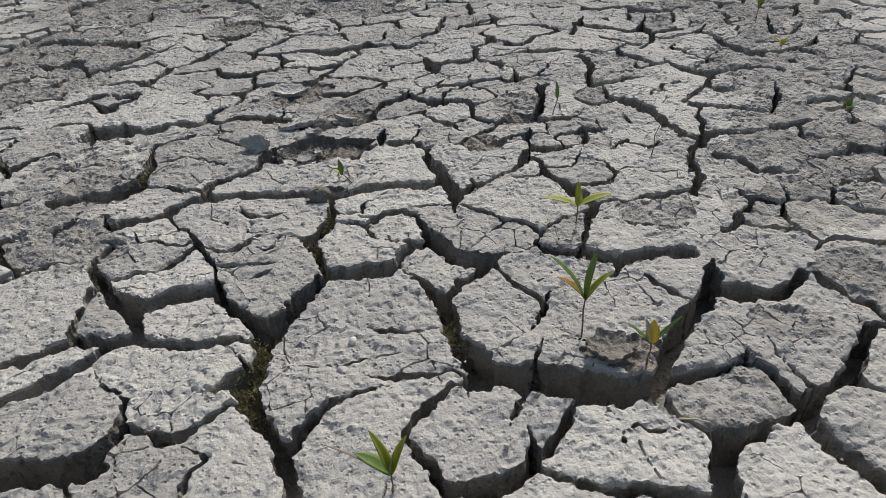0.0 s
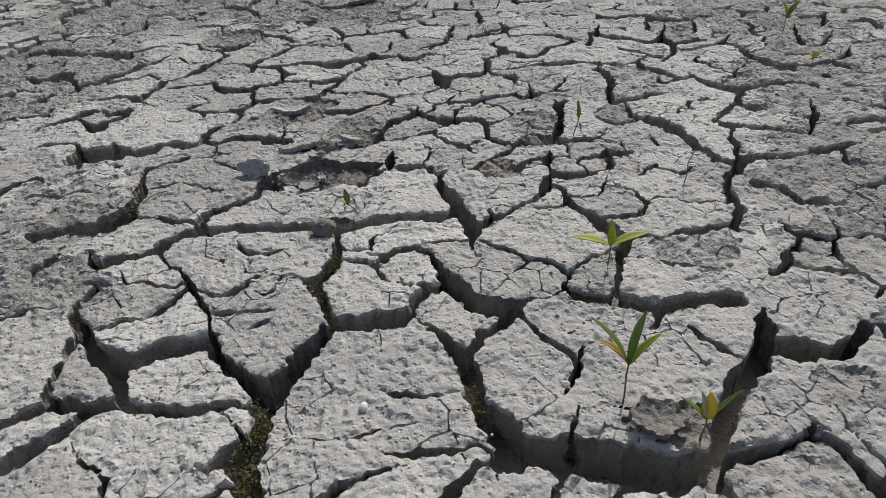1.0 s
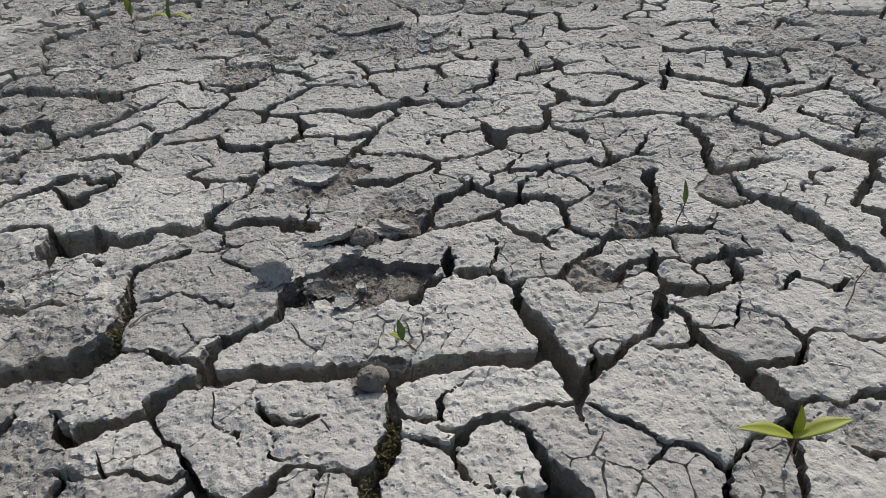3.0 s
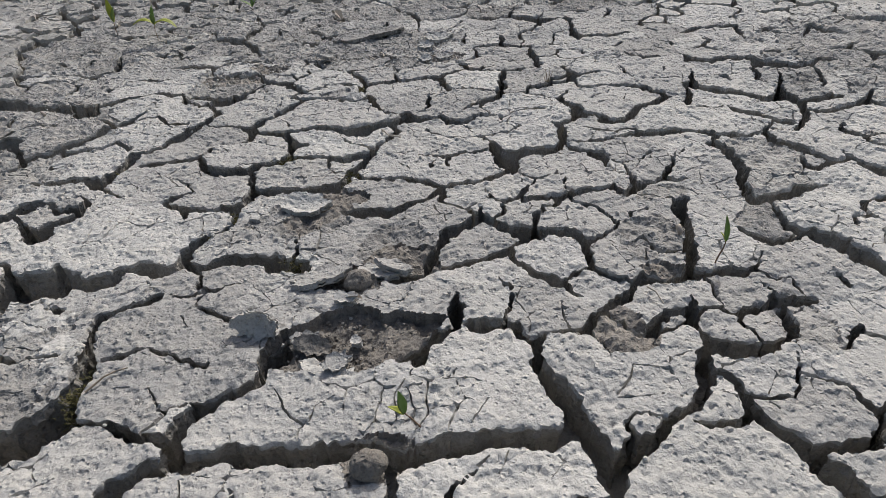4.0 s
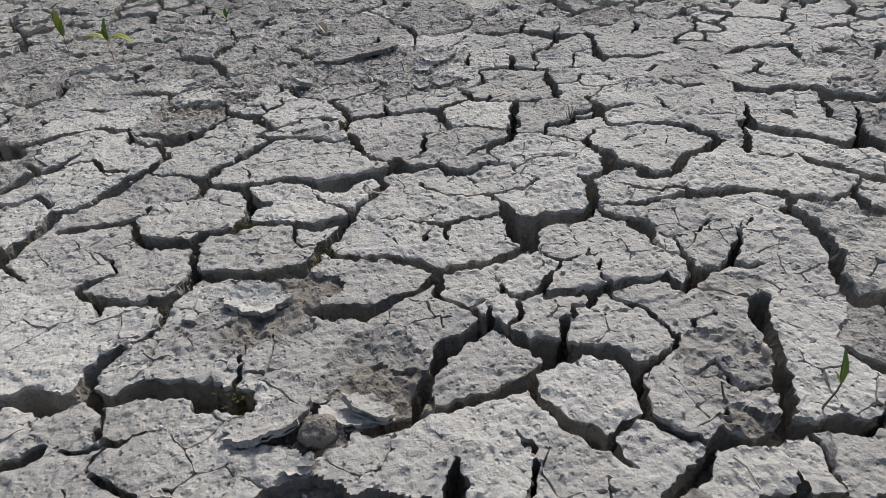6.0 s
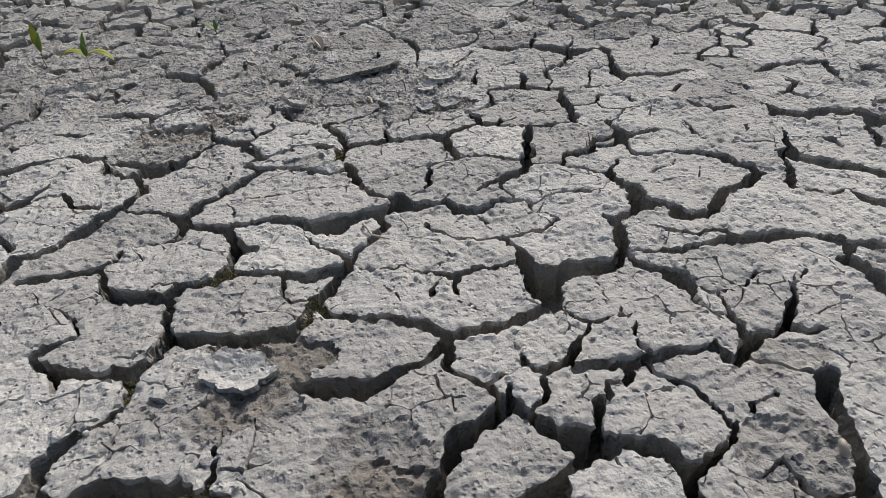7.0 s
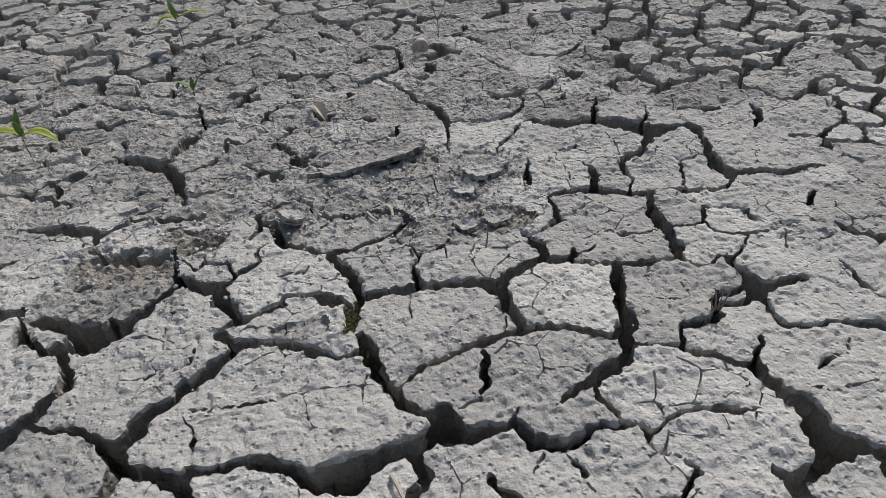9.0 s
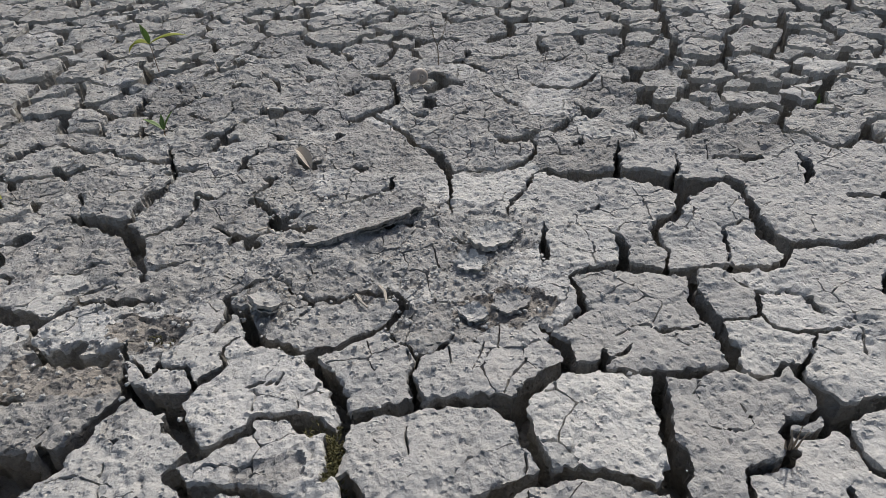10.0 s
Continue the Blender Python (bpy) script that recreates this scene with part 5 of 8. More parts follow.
crack((-0.796, 2.394, 6.3), (-0.750, 2.386, 6.3), (-0.694, 2.345, 9.8), (-0.655, 2.352, 6.4), (-0.641, 2.336, 6.4))
crack((-0.641, 2.336, 7.9), (-0.589, 2.309, 9.4), (-0.550, 2.297, 17.0), (-0.547, 2.317, 8.7), (-0.565, 2.360, 1.0))
crack((-0.538, 2.261, 10.0), (-0.504, 2.260, 11.0), (-0.475, 2.262, 1.0))
crack((-0.550, 2.297, 6.7), (-0.536, 2.288, 6.7), (-0.516, 2.244, 7.5), (-0.522, 2.207, 14.1), (-0.530, 2.186, 16.0), (-0.540, 2.157, 10.4), (-0.542, 2.127, 10.0), (-0.554, 2.122, 13.0), (-0.580, 2.128, 14.2), (-0.607, 2.139, 10.4), (-0.641, 2.154, 1.0))
crack((-0.651, 2.220, 4.1), (-0.630, 2.186, 7.3), (-0.620, 2.151, 4.7))
crack((-0.644, 2.219, 5.3), (-0.602, 2.205, 8.5), (-0.560, 2.202, 8.0), (-0.528, 2.200, 8.0))
crack((-0.550, 2.118, 6.0), (-0.528, 2.095, 14.1), (-0.510, 2.080, 11.4), (-0.501, 2.055, 8.5), (-0.493, 2.029, 11.4), (-0.484, 1.997, 9.3))
crack((-0.508, 2.087, 11.8), (-0.490, 2.091, 12.4), (-0.480, 2.102, 8.4), (-0.466, 2.125, 7.4), (-0.462, 2.151, 7.0), (-0.465, 2.178, 12.0), (-0.438, 2.166, 8.4), (-0.428, 2.199, 1.0))
crack((-0.477, 2.011, 6.7), (-0.454, 2.017, 6.3), (-0.432, 2.024, 1.0))
crack((-0.595, 2.015, 1.0), (-0.570, 2.018, 8.0), (-0.554, 2.031, 5.5), (-0.530, 2.030, 2.8))
crack((-0.569, 1.928, 9.8), (-0.546, 1.949, 9.8), (-0.530, 1.957, 6.0), (-0.497, 1.953, 8.0), (-0.466, 1.954, 8.6), (-0.439, 1.957, 1.0))
crack((-0.538, 1.953, 4.8), (-0.544, 1.973, 4.8), (-0.530, 1.986, 8.0), (-0.509, 1.993, 3.4))
crack((-0.569, 1.928, 5.4), (-0.568, 1.898, 5.4), (-0.544, 1.880, 8.9), (-0.516, 1.869, 10.8), (-0.492, 1.867, 16.5), (-0.472, 1.873, 15.8), (-0.463, 1.887, 10.4), (-0.461, 1.901, 1.0))
crack((-0.358, 1.908, 7.2), (-0.370, 1.952, 9.9), (-0.360, 1.962, 8.9), (-0.343, 1.970, 8.5), (-0.322, 1.980, 4.5))
crack((-0.364, 1.930, 8.6), (-0.347, 1.925, 9.4), (-0.334, 1.899, 11.6), (-0.319, 1.867, 17.7), (-0.302, 1.867, 14.1), (-0.281, 1.857, 10.8), (-0.258, 1.853, 11.0), (-0.236, 1.859, 10.7), (-0.226, 1.867, 9.4), (-0.209, 1.873, 8.2), (-0.192, 1.880, 8.8), (-0.181, 1.894, 9.3), (-0.172, 1.913, 12.0), (-0.182, 1.932, 10.7), (-0.226, 1.944, 7.5))
crack((-0.417, 1.869, 2.8), (-0.388, 1.890, 3.2), (-0.371, 1.894, 5.8), (-0.358, 1.908, 7.2))
crack((-0.460, 1.879, 5.7), (-0.449, 1.851, 7.2), (-0.435, 1.821, 12.2), (-0.439, 1.809, 10.7), (-0.446, 1.800, 11.6), (-0.454, 1.786, 14.3), (-0.461, 1.768, 18.3), (-0.475, 1.744, 26.9), (-0.489, 1.735, 32.5), (-0.501, 1.729, 32.9))
crack((-0.502, 1.776, 2.8), (-0.496, 1.788, 2.7))
crack((-0.496, 1.768, 4.4), (-0.480, 1.756, 7.3))
crack((-0.452, 1.858, 3.5), (-0.440, 1.861, 3.5), (-0.417, 1.835, 5.5), (-0.414, 1.848, 6.0), (-0.417, 1.869, 2.8))
crack((-0.432, 1.821, 9.9), (-0.415, 1.811, 12.6), (-0.392, 1.800, 20.6), (-0.377, 1.805, 18.0), (-0.369, 1.817, 8.9), (-0.352, 1.829, 10.6), (-0.343, 1.841, 7.5), (-0.351, 1.863, 3.2), (-0.330, 1.891, 3.2))
crack((-0.414, 1.848, 3.1), (-0.380, 1.841, 3.1), (-0.371, 1.821, 6.0))
crack((-0.380, 1.789, 16.8), (-0.368, 1.769, 15.4), (-0.356, 1.758, 12.8), (-0.346, 1.742, 11.6), (-0.332, 1.743, 8.9), (-0.318, 1.752, 10.8), (-0.307, 1.760, 10.5), (-0.306, 1.773, 4.6), (-0.301, 1.779, 6.0), (-0.287, 1.774, 8.5), (-0.267, 1.772, 11.0), (-0.253, 1.772, 8.7), (-0.235, 1.758, 11.0))
crack((-0.362, 1.754, 6.4), (-0.378, 1.768, 6.4), (-0.387, 1.780, 2.7))
crack((-0.348, 1.742, 12.7), (-0.361, 1.728, 5.5), (-0.362, 1.719, 10.2))
crack((-0.338, 1.815, 1.0), (-0.310, 1.814, 4.0), (-0.290, 1.814, 4.4), (-0.285, 1.826, 1.0))
crack((-0.345, 2.275, 1.0), (-0.315, 2.244, 17.4), (-0.297, 2.271, 1.0))
crack((-0.288, 2.194, 1.0), (-0.321, 2.170, 1.0))
crack((-0.261, 2.119, 1.0), (-0.225, 2.141, 9.8), (-0.195, 2.159, 9.5), (-0.189, 2.194, 1.0))
crack((-0.161, 2.292, 10.7), (-0.131, 2.258, 12.5), (-0.118, 2.218, 13.6), (-0.113, 2.184, 8.3), (-0.111, 2.141, 4.0), (-0.116, 2.106, 4.0), (-0.113, 2.081, 1.0))
crack((-0.114, 2.192, 8.0), (-0.088, 2.198, 8.0), (-0.044, 2.193, 10.0), (-0.013, 2.196, 9.3), (0.005, 2.210, 7.5), (0.021, 2.252, 3.9), (0.010, 2.278, 3.9))
crack((0.002, 2.170, 4.2), (0.020, 2.175, 11.3), (0.043, 2.152, 19.2), (0.087, 2.144, 27.6), (0.106, 2.145, 28.6), (0.132, 2.139, 25.8), (0.153, 2.138, 30.7), (0.177, 2.119, 30.5), (0.185, 2.099, 36.8), (0.209, 2.107, 24.5), (0.241, 2.111, 15.9), (0.252, 2.099, 19.9), (0.253, 2.070, 8.3), (0.243, 2.024, 10.3), (0.242, 1.994, 11.2), (0.248, 1.977, 10.6), (0.252, 1.960, 13.9), (0.270, 1.962, 12.0), (0.294, 1.960, 11.2), (0.315, 1.952, 8.0), (0.343, 1.958, 7.3), (0.370, 1.962, 8.0))
crack((0.002, 2.170, 4.2), (-0.014, 2.127, 7.4), (-0.036, 2.106, 7.8), (-0.043, 2.069, 1.0))
crack((-0.002, 2.045, 1.0), (-0.009, 2.010, 10.0), (-0.011, 1.982, 8.2), (-0.019, 1.962, 1.0))
crack((-0.322, 1.980, 3.3), (-0.299, 1.957, 3.3), (-0.278, 1.938, 5.6), (-0.243, 1.934, 8.0), (-0.226, 1.944, 7.5))
crack((-0.275, 1.933, 5.1), (-0.284, 1.905, 3.3), (-0.297, 1.893, 1.0))
crack((-0.263, 1.844, 11.3), (-0.245, 1.824, 13.4), (-0.234, 1.802, 12.5), (-0.228, 1.784, 13.3), (-0.225, 1.768, 11.6), (-0.226, 1.751, 9.7), (-0.229, 1.735, 11.9), (-0.231, 1.718, 10.4), (-0.230, 1.709, 9.8))
crack((-0.272, 1.770, 6.3), (-0.251, 1.754, 9.0), (-0.230, 1.753, 9.2))
crack((-0.224, 1.770, 10.0), (-0.198, 1.774, 12.0), (-0.178, 1.778, 13.1), (-0.158, 1.780, 15.0), (-0.148, 1.781, 14.0), (-0.128, 1.781, 10.7), (-0.103, 1.779, 12.1), (-0.088, 1.772, 15.8), (-0.077, 1.764, 18.4), (-0.071, 1.750, 15.5), (-0.066, 1.729, 14.1), (-0.062, 1.718, 9.7), (-0.059, 1.704, 7.5), (-0.058, 1.697, 8.4))
crack((-0.158, 1.788, 8.5), (-0.161, 1.797, 9.4), (-0.166, 1.813, 7.0), (-0.160, 1.829, 5.5), (-0.157, 1.841, 5.7), (-0.145, 1.843, 4.0), (-0.130, 1.853, 4.4), (-0.122, 1.863, 1.0))
crack((-0.161, 1.841, 4.0), (-0.179, 1.855, 3.0), (-0.192, 1.880, 3.0))
crack((-0.093, 1.853, 1.0), (-0.098, 1.835, 2.2), (-0.108, 1.812, 1.0))
crack((-0.067, 1.770, 16.4), (-0.059, 1.784, 18.8), (-0.040, 1.797, 18.8), (-0.020, 1.813, 13.0), (-0.017, 1.827, 12.0), (-0.022, 1.845, 13.6), (-0.028, 1.859, 6.9), (-0.036, 1.872, 3.0))
crack((-0.028, 1.859, 4.2), (-0.011, 1.867, 4.2), (0.003, 1.882, 9.2), (0.014, 1.889, 7.6), (0.007, 1.938, 3.7))
crack((-0.022, 1.805, 15.3), (-0.003, 1.804, 14.3), (0.015, 1.812, 9.1), (0.019, 1.830, 2.9))
crack((-0.168, 1.758, 1.0), (-0.168, 1.740, 2.0), (-0.166, 1.726, 1.0))
crack((-0.168, 1.705, 1.0), (-0.165, 1.707, 0.9))
crack((-0.069, 1.698, 6.3), (-0.061, 1.703, 4.5))
crack((0.138, 2.242, 1.0), (0.118, 2.175, 10.9), (0.114, 2.142, 7.8))
crack((0.206, 2.195, 1.0), (0.197, 2.151, 6.3), (0.171, 2.124, 6.3))
crack((0.183, 2.093, 12.9), (0.169, 2.063, 12.1), (0.151, 2.037, 12.8), (0.131, 2.026, 12.2), (0.121, 2.013, 10.8), (0.121, 1.994, 9.3), (0.127, 1.974, 3.7), (0.111, 1.940, 3.7))
crack((0.068, 2.019, 1.0), (0.077, 2.005, 7.9), (0.077, 1.977, 12.4), (0.074, 1.955, 10.6), (0.054, 1.953, 8.6), (0.029, 1.946, 7.1), (0.007, 1.938, 3.7))
crack((0.074, 1.951, 12.6), (0.107, 1.942, 9.7), (0.123, 1.935, 10.4), (0.142, 1.935, 13.9), (0.167, 1.937, 15.7), (0.184, 1.936, 17.1), (0.206, 1.930, 14.0), (0.231, 1.932, 10.8), (0.248, 1.948, 8.1), (0.257, 1.960, 7.0))
crack((0.243, 2.024, 2.9), (0.201, 2.011, 2.9), (0.195, 1.978, 3.6), (0.185, 1.942, 3.6))
crack((0.138, 1.928, 8.2), (0.127, 1.901, 9.5), (0.130, 1.878, 16.0), (0.131, 1.857, 12.0), (0.132, 1.837, 12.0), (0.132, 1.816, 15.0), (0.130, 1.796, 12.0))
crack((0.129, 1.791, 6.7), (0.142, 1.782, 7.6), (0.159, 1.784, 4.7), (0.174, 1.794, 6.3), (0.181, 1.788, 9.2), (0.179, 1.775, 10.2), (0.184, 1.761, 12.6), (0.186, 1.747, 12.6), (0.187, 1.734, 16.1), (0.203, 1.739, 12.0), (0.239, 1.745, 9.5))
crack((0.175, 1.937, 3.0), (0.173, 1.914, 3.0), (0.179, 1.905, 5.6), (0.186, 1.890, 4.6), (0.185, 1.873, 3.8), (0.174, 1.857, 3.0), (0.163, 1.855, 2.7), (0.132, 1.854, 4.0))
crack((0.177, 1.859, 3.3), (0.189, 1.840, 4.2), (0.201, 1.831, 5.7), (0.221, 1.829, 5.3), (0.248, 1.829, 4.5), (0.266, 1.833, 2.0))
crack((0.215, 1.825, 2.2), (0.201, 1.804, 3.4), (0.185, 1.789, 4.9))
crack((0.186, 1.890, 4.2), (0.222, 1.893, 4.2), (0.236, 1.880, 5.4), (0.235, 1.863, 3.6), (0.242, 1.845, 1.0))
crack((0.259, 1.841, 2.7), (0.254, 1.817, 1.5), (0.246, 1.798, 2.8))
crack((0.020, 1.833, 2.2), (0.014, 1.816, 3.9), (0.013, 1.802, 4.7))
crack((0.014, 1.815, 4.1), (0.034, 1.824, 3.1), (0.047, 1.835, 1.0))
crack((0.035, 1.849, 1.0), (0.060, 1.861, 4.9), (0.070, 1.857, 3.1), (0.084, 1.849, 4.0), (0.120, 1.852, 2.7))
crack((0.013, 1.802, 6.0), (0.042, 1.798, 7.3), (0.062, 1.796, 6.0), (0.085, 1.791, 8.0), (0.105, 1.790, 6.0), (0.126, 1.793, 6.3))
crack((0.059, 1.794, 11.8), (0.053, 1.768, 13.5), (0.049, 1.744, 11.6), (0.046, 1.722, 10.0), (0.045, 1.705, 13.0), (0.046, 1.690, 11.9), (0.046, 1.689, 11.9))
crack((0.086, 1.656, 4.7), (0.093, 1.686, 4.7), (0.106, 1.690, 5.6), (0.127, 1.694, 5.4), (0.136, 1.705, 8.4), (0.142, 1.722, 8.0), (0.148, 1.735, 4.1), (0.187, 1.737, 4.1))
crack((0.114, 1.752, 1.0), (0.117, 1.740, 4.0), (0.117, 1.732, 2.0))
crack((0.081, 1.735, 0.7), (0.095, 1.726, 2.8), (0.108, 1.724, 1.0))
crack((0.190, 1.729, 9.0), (0.190, 1.716, 5.0), (0.190, 1.700, 5.0), (0.191, 1.684, 5.4), (0.192, 1.679, 4.5))
crack((0.151, 1.723, 4.0), (0.172, 1.724, 4.4), (0.185, 1.728, 7.3))
crack((0.146, 1.683, 1.0), (0.146, 1.682, 1.0))
crack((0.364, 2.173, 1.0), (0.363, 2.145, 10.2), (0.349, 2.107, 10.1), (0.329, 2.080, 1.0))
crack((-0.560, 1.734, 12.3), (-0.540, 1.715, 11.6), (-0.527, 1.724, 16.1), (-0.518, 1.728, 14.1), (-0.515, 1.730, 14.0))
crack((-0.525, 1.724, 9.2), (-0.504, 1.684, 11.6), (-0.494, 1.662, 12.7), (-0.502, 1.652, 14.7), (-0.509, 1.633, 13.9), (-0.518, 1.621, 17.5), (-0.526, 1.607, 21.2))
crack((-0.510, 1.619, 5.8), (-0.486, 1.617, 5.0), (-0.470, 1.617, 8.0), (-0.454, 1.611, 8.0), (-0.438, 1.601, 10.6), (-0.420, 1.587, 13.4), (-0.410, 1.570, 18.0), (-0.410, 1.563, 14.4))
crack((-0.416, 1.587, 18.9), (-0.407, 1.602, 17.5), (-0.408, 1.619, 15.8), (-0.402, 1.631, 16.4), (-0.388, 1.643, 12.8), (-0.378, 1.659, 16.4), (-0.360, 1.675, 17.7), (-0.347, 1.688, 12.8), (-0.339, 1.700, 11.3), (-0.354, 1.716, 8.9), (-0.355, 1.719, 8.6))
crack((-0.341, 1.707, 13.0), (-0.317, 1.704, 10.2), (-0.288, 1.700, 9.8), (-0.259, 1.685, 7.8), (-0.235, 1.673, 3.2), (-0.204, 1.677, 3.2))
crack((-0.396, 1.680, 2.2), (-0.383, 1.688, 5.8), (-0.382, 1.704, 4.0), (-0.381, 1.715, 1.0))
crack((-0.443, 1.667, 1.0), (-0.419, 1.672, 3.2), (-0.403, 1.680, 2.2))
crack((-0.365, 1.628, 1.8), (-0.346, 1.623, 3.0), (-0.317, 1.625, 4.0), (-0.292, 1.629, 4.4), (-0.270, 1.635, 1.0))
crack((-0.368, 1.617, 1.4), (-0.355, 1.602, 1.4), (-0.348, 1.587, 2.7), (-0.348, 1.573, 1.0))
crack((-0.401, 1.567, 8.0), (-0.383, 1.561, 11.5))
crack((-0.344, 1.558, 8.3), (-0.343, 1.558, 8.0), (-0.330, 1.558, 5.7), (-0.307, 1.563, 8.0), (-0.283, 1.561, 9.5), (-0.265, 1.555, 10.5), (-0.250, 1.551, 12.7))
crack((-0.234, 1.550, 15.0), (-0.214, 1.554, 17.7), (-0.192, 1.560, 17.0), (-0.174, 1.567, 15.0), (-0.155, 1.579, 15.5), (-0.139, 1.590, 23.3))
crack((-0.220, 1.709, 12.2), (-0.207, 1.692, 15.2), (-0.201, 1.663, 13.7), (-0.185, 1.636, 12.6), (-0.169, 1.612, 8.4), (-0.160, 1.602, 6.8), (-0.145, 1.596, 13.3))
crack((-0.185, 1.636, 9.2), (-0.168, 1.647, 9.2), (-0.155, 1.659, 10.5), (-0.145, 1.663, 10.7), (-0.122, 1.673, 17.0), (-0.100, 1.683, 17.0), (-0.083, 1.689, 13.4), (-0.063, 1.696, 15.0))
crack((-0.056, 1.697, 13.3), (-0.056, 1.695, 13.0))
crack((-0.106, 1.681, 4.1), (-0.098, 1.669, 4.1), (-0.097, 1.650, 7.0), (-0.100, 1.629, 6.7), (-0.106, 1.617, 2.7), (-0.135, 1.601, 2.7))
crack((-0.058, 1.693, 9.7), (-0.042, 1.696, 12.4))
crack((-0.034, 1.695, 13.2), (-0.017, 1.690, 13.6), (0.009, 1.683, 10.4), (0.034, 1.676, 8.7))
crack((0.040, 1.690, 15.7), (0.038, 1.669, 14.6), (0.033, 1.651, 9.6), (0.019, 1.641, 12.1), (0.002, 1.630, 11.4), (-0.015, 1.619, 10.0), (-0.027, 1.612, 6.3), (-0.041, 1.602, 1.0))
crack((-0.005, 1.625, 3.1), (-0.002, 1.606, 6.8), (0.004, 1.595, 6.9), (0.011, 1.583, 7.8), (0.022, 1.578, 5.0), (0.030, 1.571, 7.0), (0.041, 1.577, 2.9), (0.056, 1.582, 4.9), (0.076, 1.586, 3.6), (0.091, 1.587, 8.0), (0.108, 1.583, 6.0), (0.124, 1.581, 1.0))
crack((0.029, 1.571, 4.5), (0.026, 1.559, 4.4), (0.034, 1.551, 1.4))
crack((0.038, 1.669, 3.2), (0.070, 1.660, 3.2), (0.091, 1.655, 11.6), (0.114, 1.647, 12.1), (0.131, 1.638, 14.4), (0.140, 1.630, 16.6), (0.147, 1.611, 20.9), (0.157, 1.595, 20.9), (0.162, 1.577, 22.3), (0.161, 1.556, 24.0), (0.162, 1.542, 26.8), (0.181, 1.542, 15.2), (0.203, 1.530, 14.3))
crack((0.143, 1.635, 4.9), (0.152, 1.652, 5.3), (0.162, 1.666, 5.6), (0.167, 1.672, 2.8))
crack((0.194, 1.623, 1.0), (0.205, 1.630, 5.7), (0.221, 1.640, 2.6))
crack((0.243, 1.660, 2.2), (0.234, 1.648, 3.0), (0.227, 1.638, 1.7))
crack((0.173, 1.602, 1.0), (0.192, 1.599, 3.0), (0.212, 1.602, 2.4), (0.236, 1.607, 1.0))
crack((-0.135, 1.601, 19.0), (-0.134, 1.579, 19.1), (-0.111, 1.579, 12.6), (-0.088, 1.587, 7.2), (-0.078, 1.591, 7.3), (-0.074, 1.583, 8.9), (-0.066, 1.569, 11.1), (-0.050, 1.567, 9.0), (-0.031, 1.569, 8.7), (-0.011, 1.575, 4.9), (0.010, 1.579, 4.9))
crack((-0.077, 1.591, 3.2), (-0.073, 1.603, 1.2))
crack((-0.058, 1.560, 1.4), (-0.066, 1.550, 2.2), (-0.070, 1.540, 0.9))
crack((-0.042, 1.560, 1.4), (-0.032, 1.540, 4.4), (-0.029, 1.535, 3.4))
crack((0.034, 1.551, 1.5), (0.047, 1.546, 2.7), (0.055, 1.530, 5.0), (0.057, 1.529, 5.0))
crack((0.111, 1.530, 2.2), (0.113, 1.524, 6.8))
crack((0.118, 1.516, 10.8), (0.140, 1.522, 10.9), (0.145, 1.526, 10.8), (0.160, 1.540, 14.8))
crack((-0.110, 1.545, 0.9), (-0.106, 1.540, 1.5))
crack((-0.391, 2.740, 1.0), (-0.368, 2.691, 20.8), (-0.329, 2.647, 1.0))
crack((-0.268, 2.591, 1.0), (-0.245, 2.578, 16.6), (-0.224, 2.567, 24.5), (-0.192, 2.593, 1.0))
crack((-0.224, 2.567, 10.3), (-0.203, 2.543, 10.3), (-0.193, 2.488, 9.0), (-0.196, 2.446, 14.9), (-0.217, 2.420, 15.4), (-0.242, 2.401, 17.6), (-0.261, 2.389, 24.7), (-0.284, 2.411, 1.0))
crack((-0.236, 2.406, 7.7), (-0.204, 2.368, 7.7), (-0.177, 2.332, 12.5), (-0.160, 2.289, 9.2))
crack((-0.400, 2.367, 1.0), (-0.372, 2.337, 16.1), (-0.338, 2.333, 1.0))
crack((-0.042, 2.298, 1.0), (-0.027, 2.277, 21.8), (0.002, 2.274, 21.6), (0.033, 2.290, 15.6), (0.071, 2.309, 12.8), (0.089, 2.337, 5.7), (0.121, 2.348, 5.7))
crack((-0.107, 2.342, 1.0), (-0.090, 2.378, 10.5), (-0.067, 2.401, 1.0))
crack((-0.028, 2.481, 1.0), (-0.014, 2.446, 13.4), (0.007, 2.407, 13.6), (0.009, 2.384, 1.0))
crack((0.043, 2.506, 1.0), (0.074, 2.469, 20.0), (0.111, 2.454, 18.6), (0.148, 2.471, 12.0), (0.176, 2.518, 1.0))
crack((-0.056, 2.700, 1.0), (-0.054, 2.653, 11.3), (-0.077, 2.627, 24.1), (-0.110, 2.631, 1.0))
crack((-0.077, 2.627, 7.6), (-0.052, 2.596, 7.6), (-0.032, 2.556, 17.8), (-0.018, 2.567, 1.0))
crack((0.061, 2.580, 1.0), (0.102, 2.587, 18.3), (0.146, 2.611, 1.0))
crack((-0.471, 2.652, 1.0), (-0.423, 2.583, 11.4), (-0.408, 2.522, 1.0))
crack((-0.355, 2.506, 1.0), (-0.331, 2.534, 1.0))
crack((-0.496, 2.513, 1.0), (-0.485, 2.471, 4.1), (-0.512, 2.432, 4.1))
crack((-0.577, 2.464, 1.0), (-0.556, 2.473, 9.9), (-0.512, 2.432, 6.4))
crack((0.102, 2.387, 1.0), (0.121, 2.348, 21.6), (0.152, 2.353, 1.0))
crack((-0.641, 2.612, 1.0), (-0.627, 2.622, 14.1), (-0.609, 2.583, 1.0))
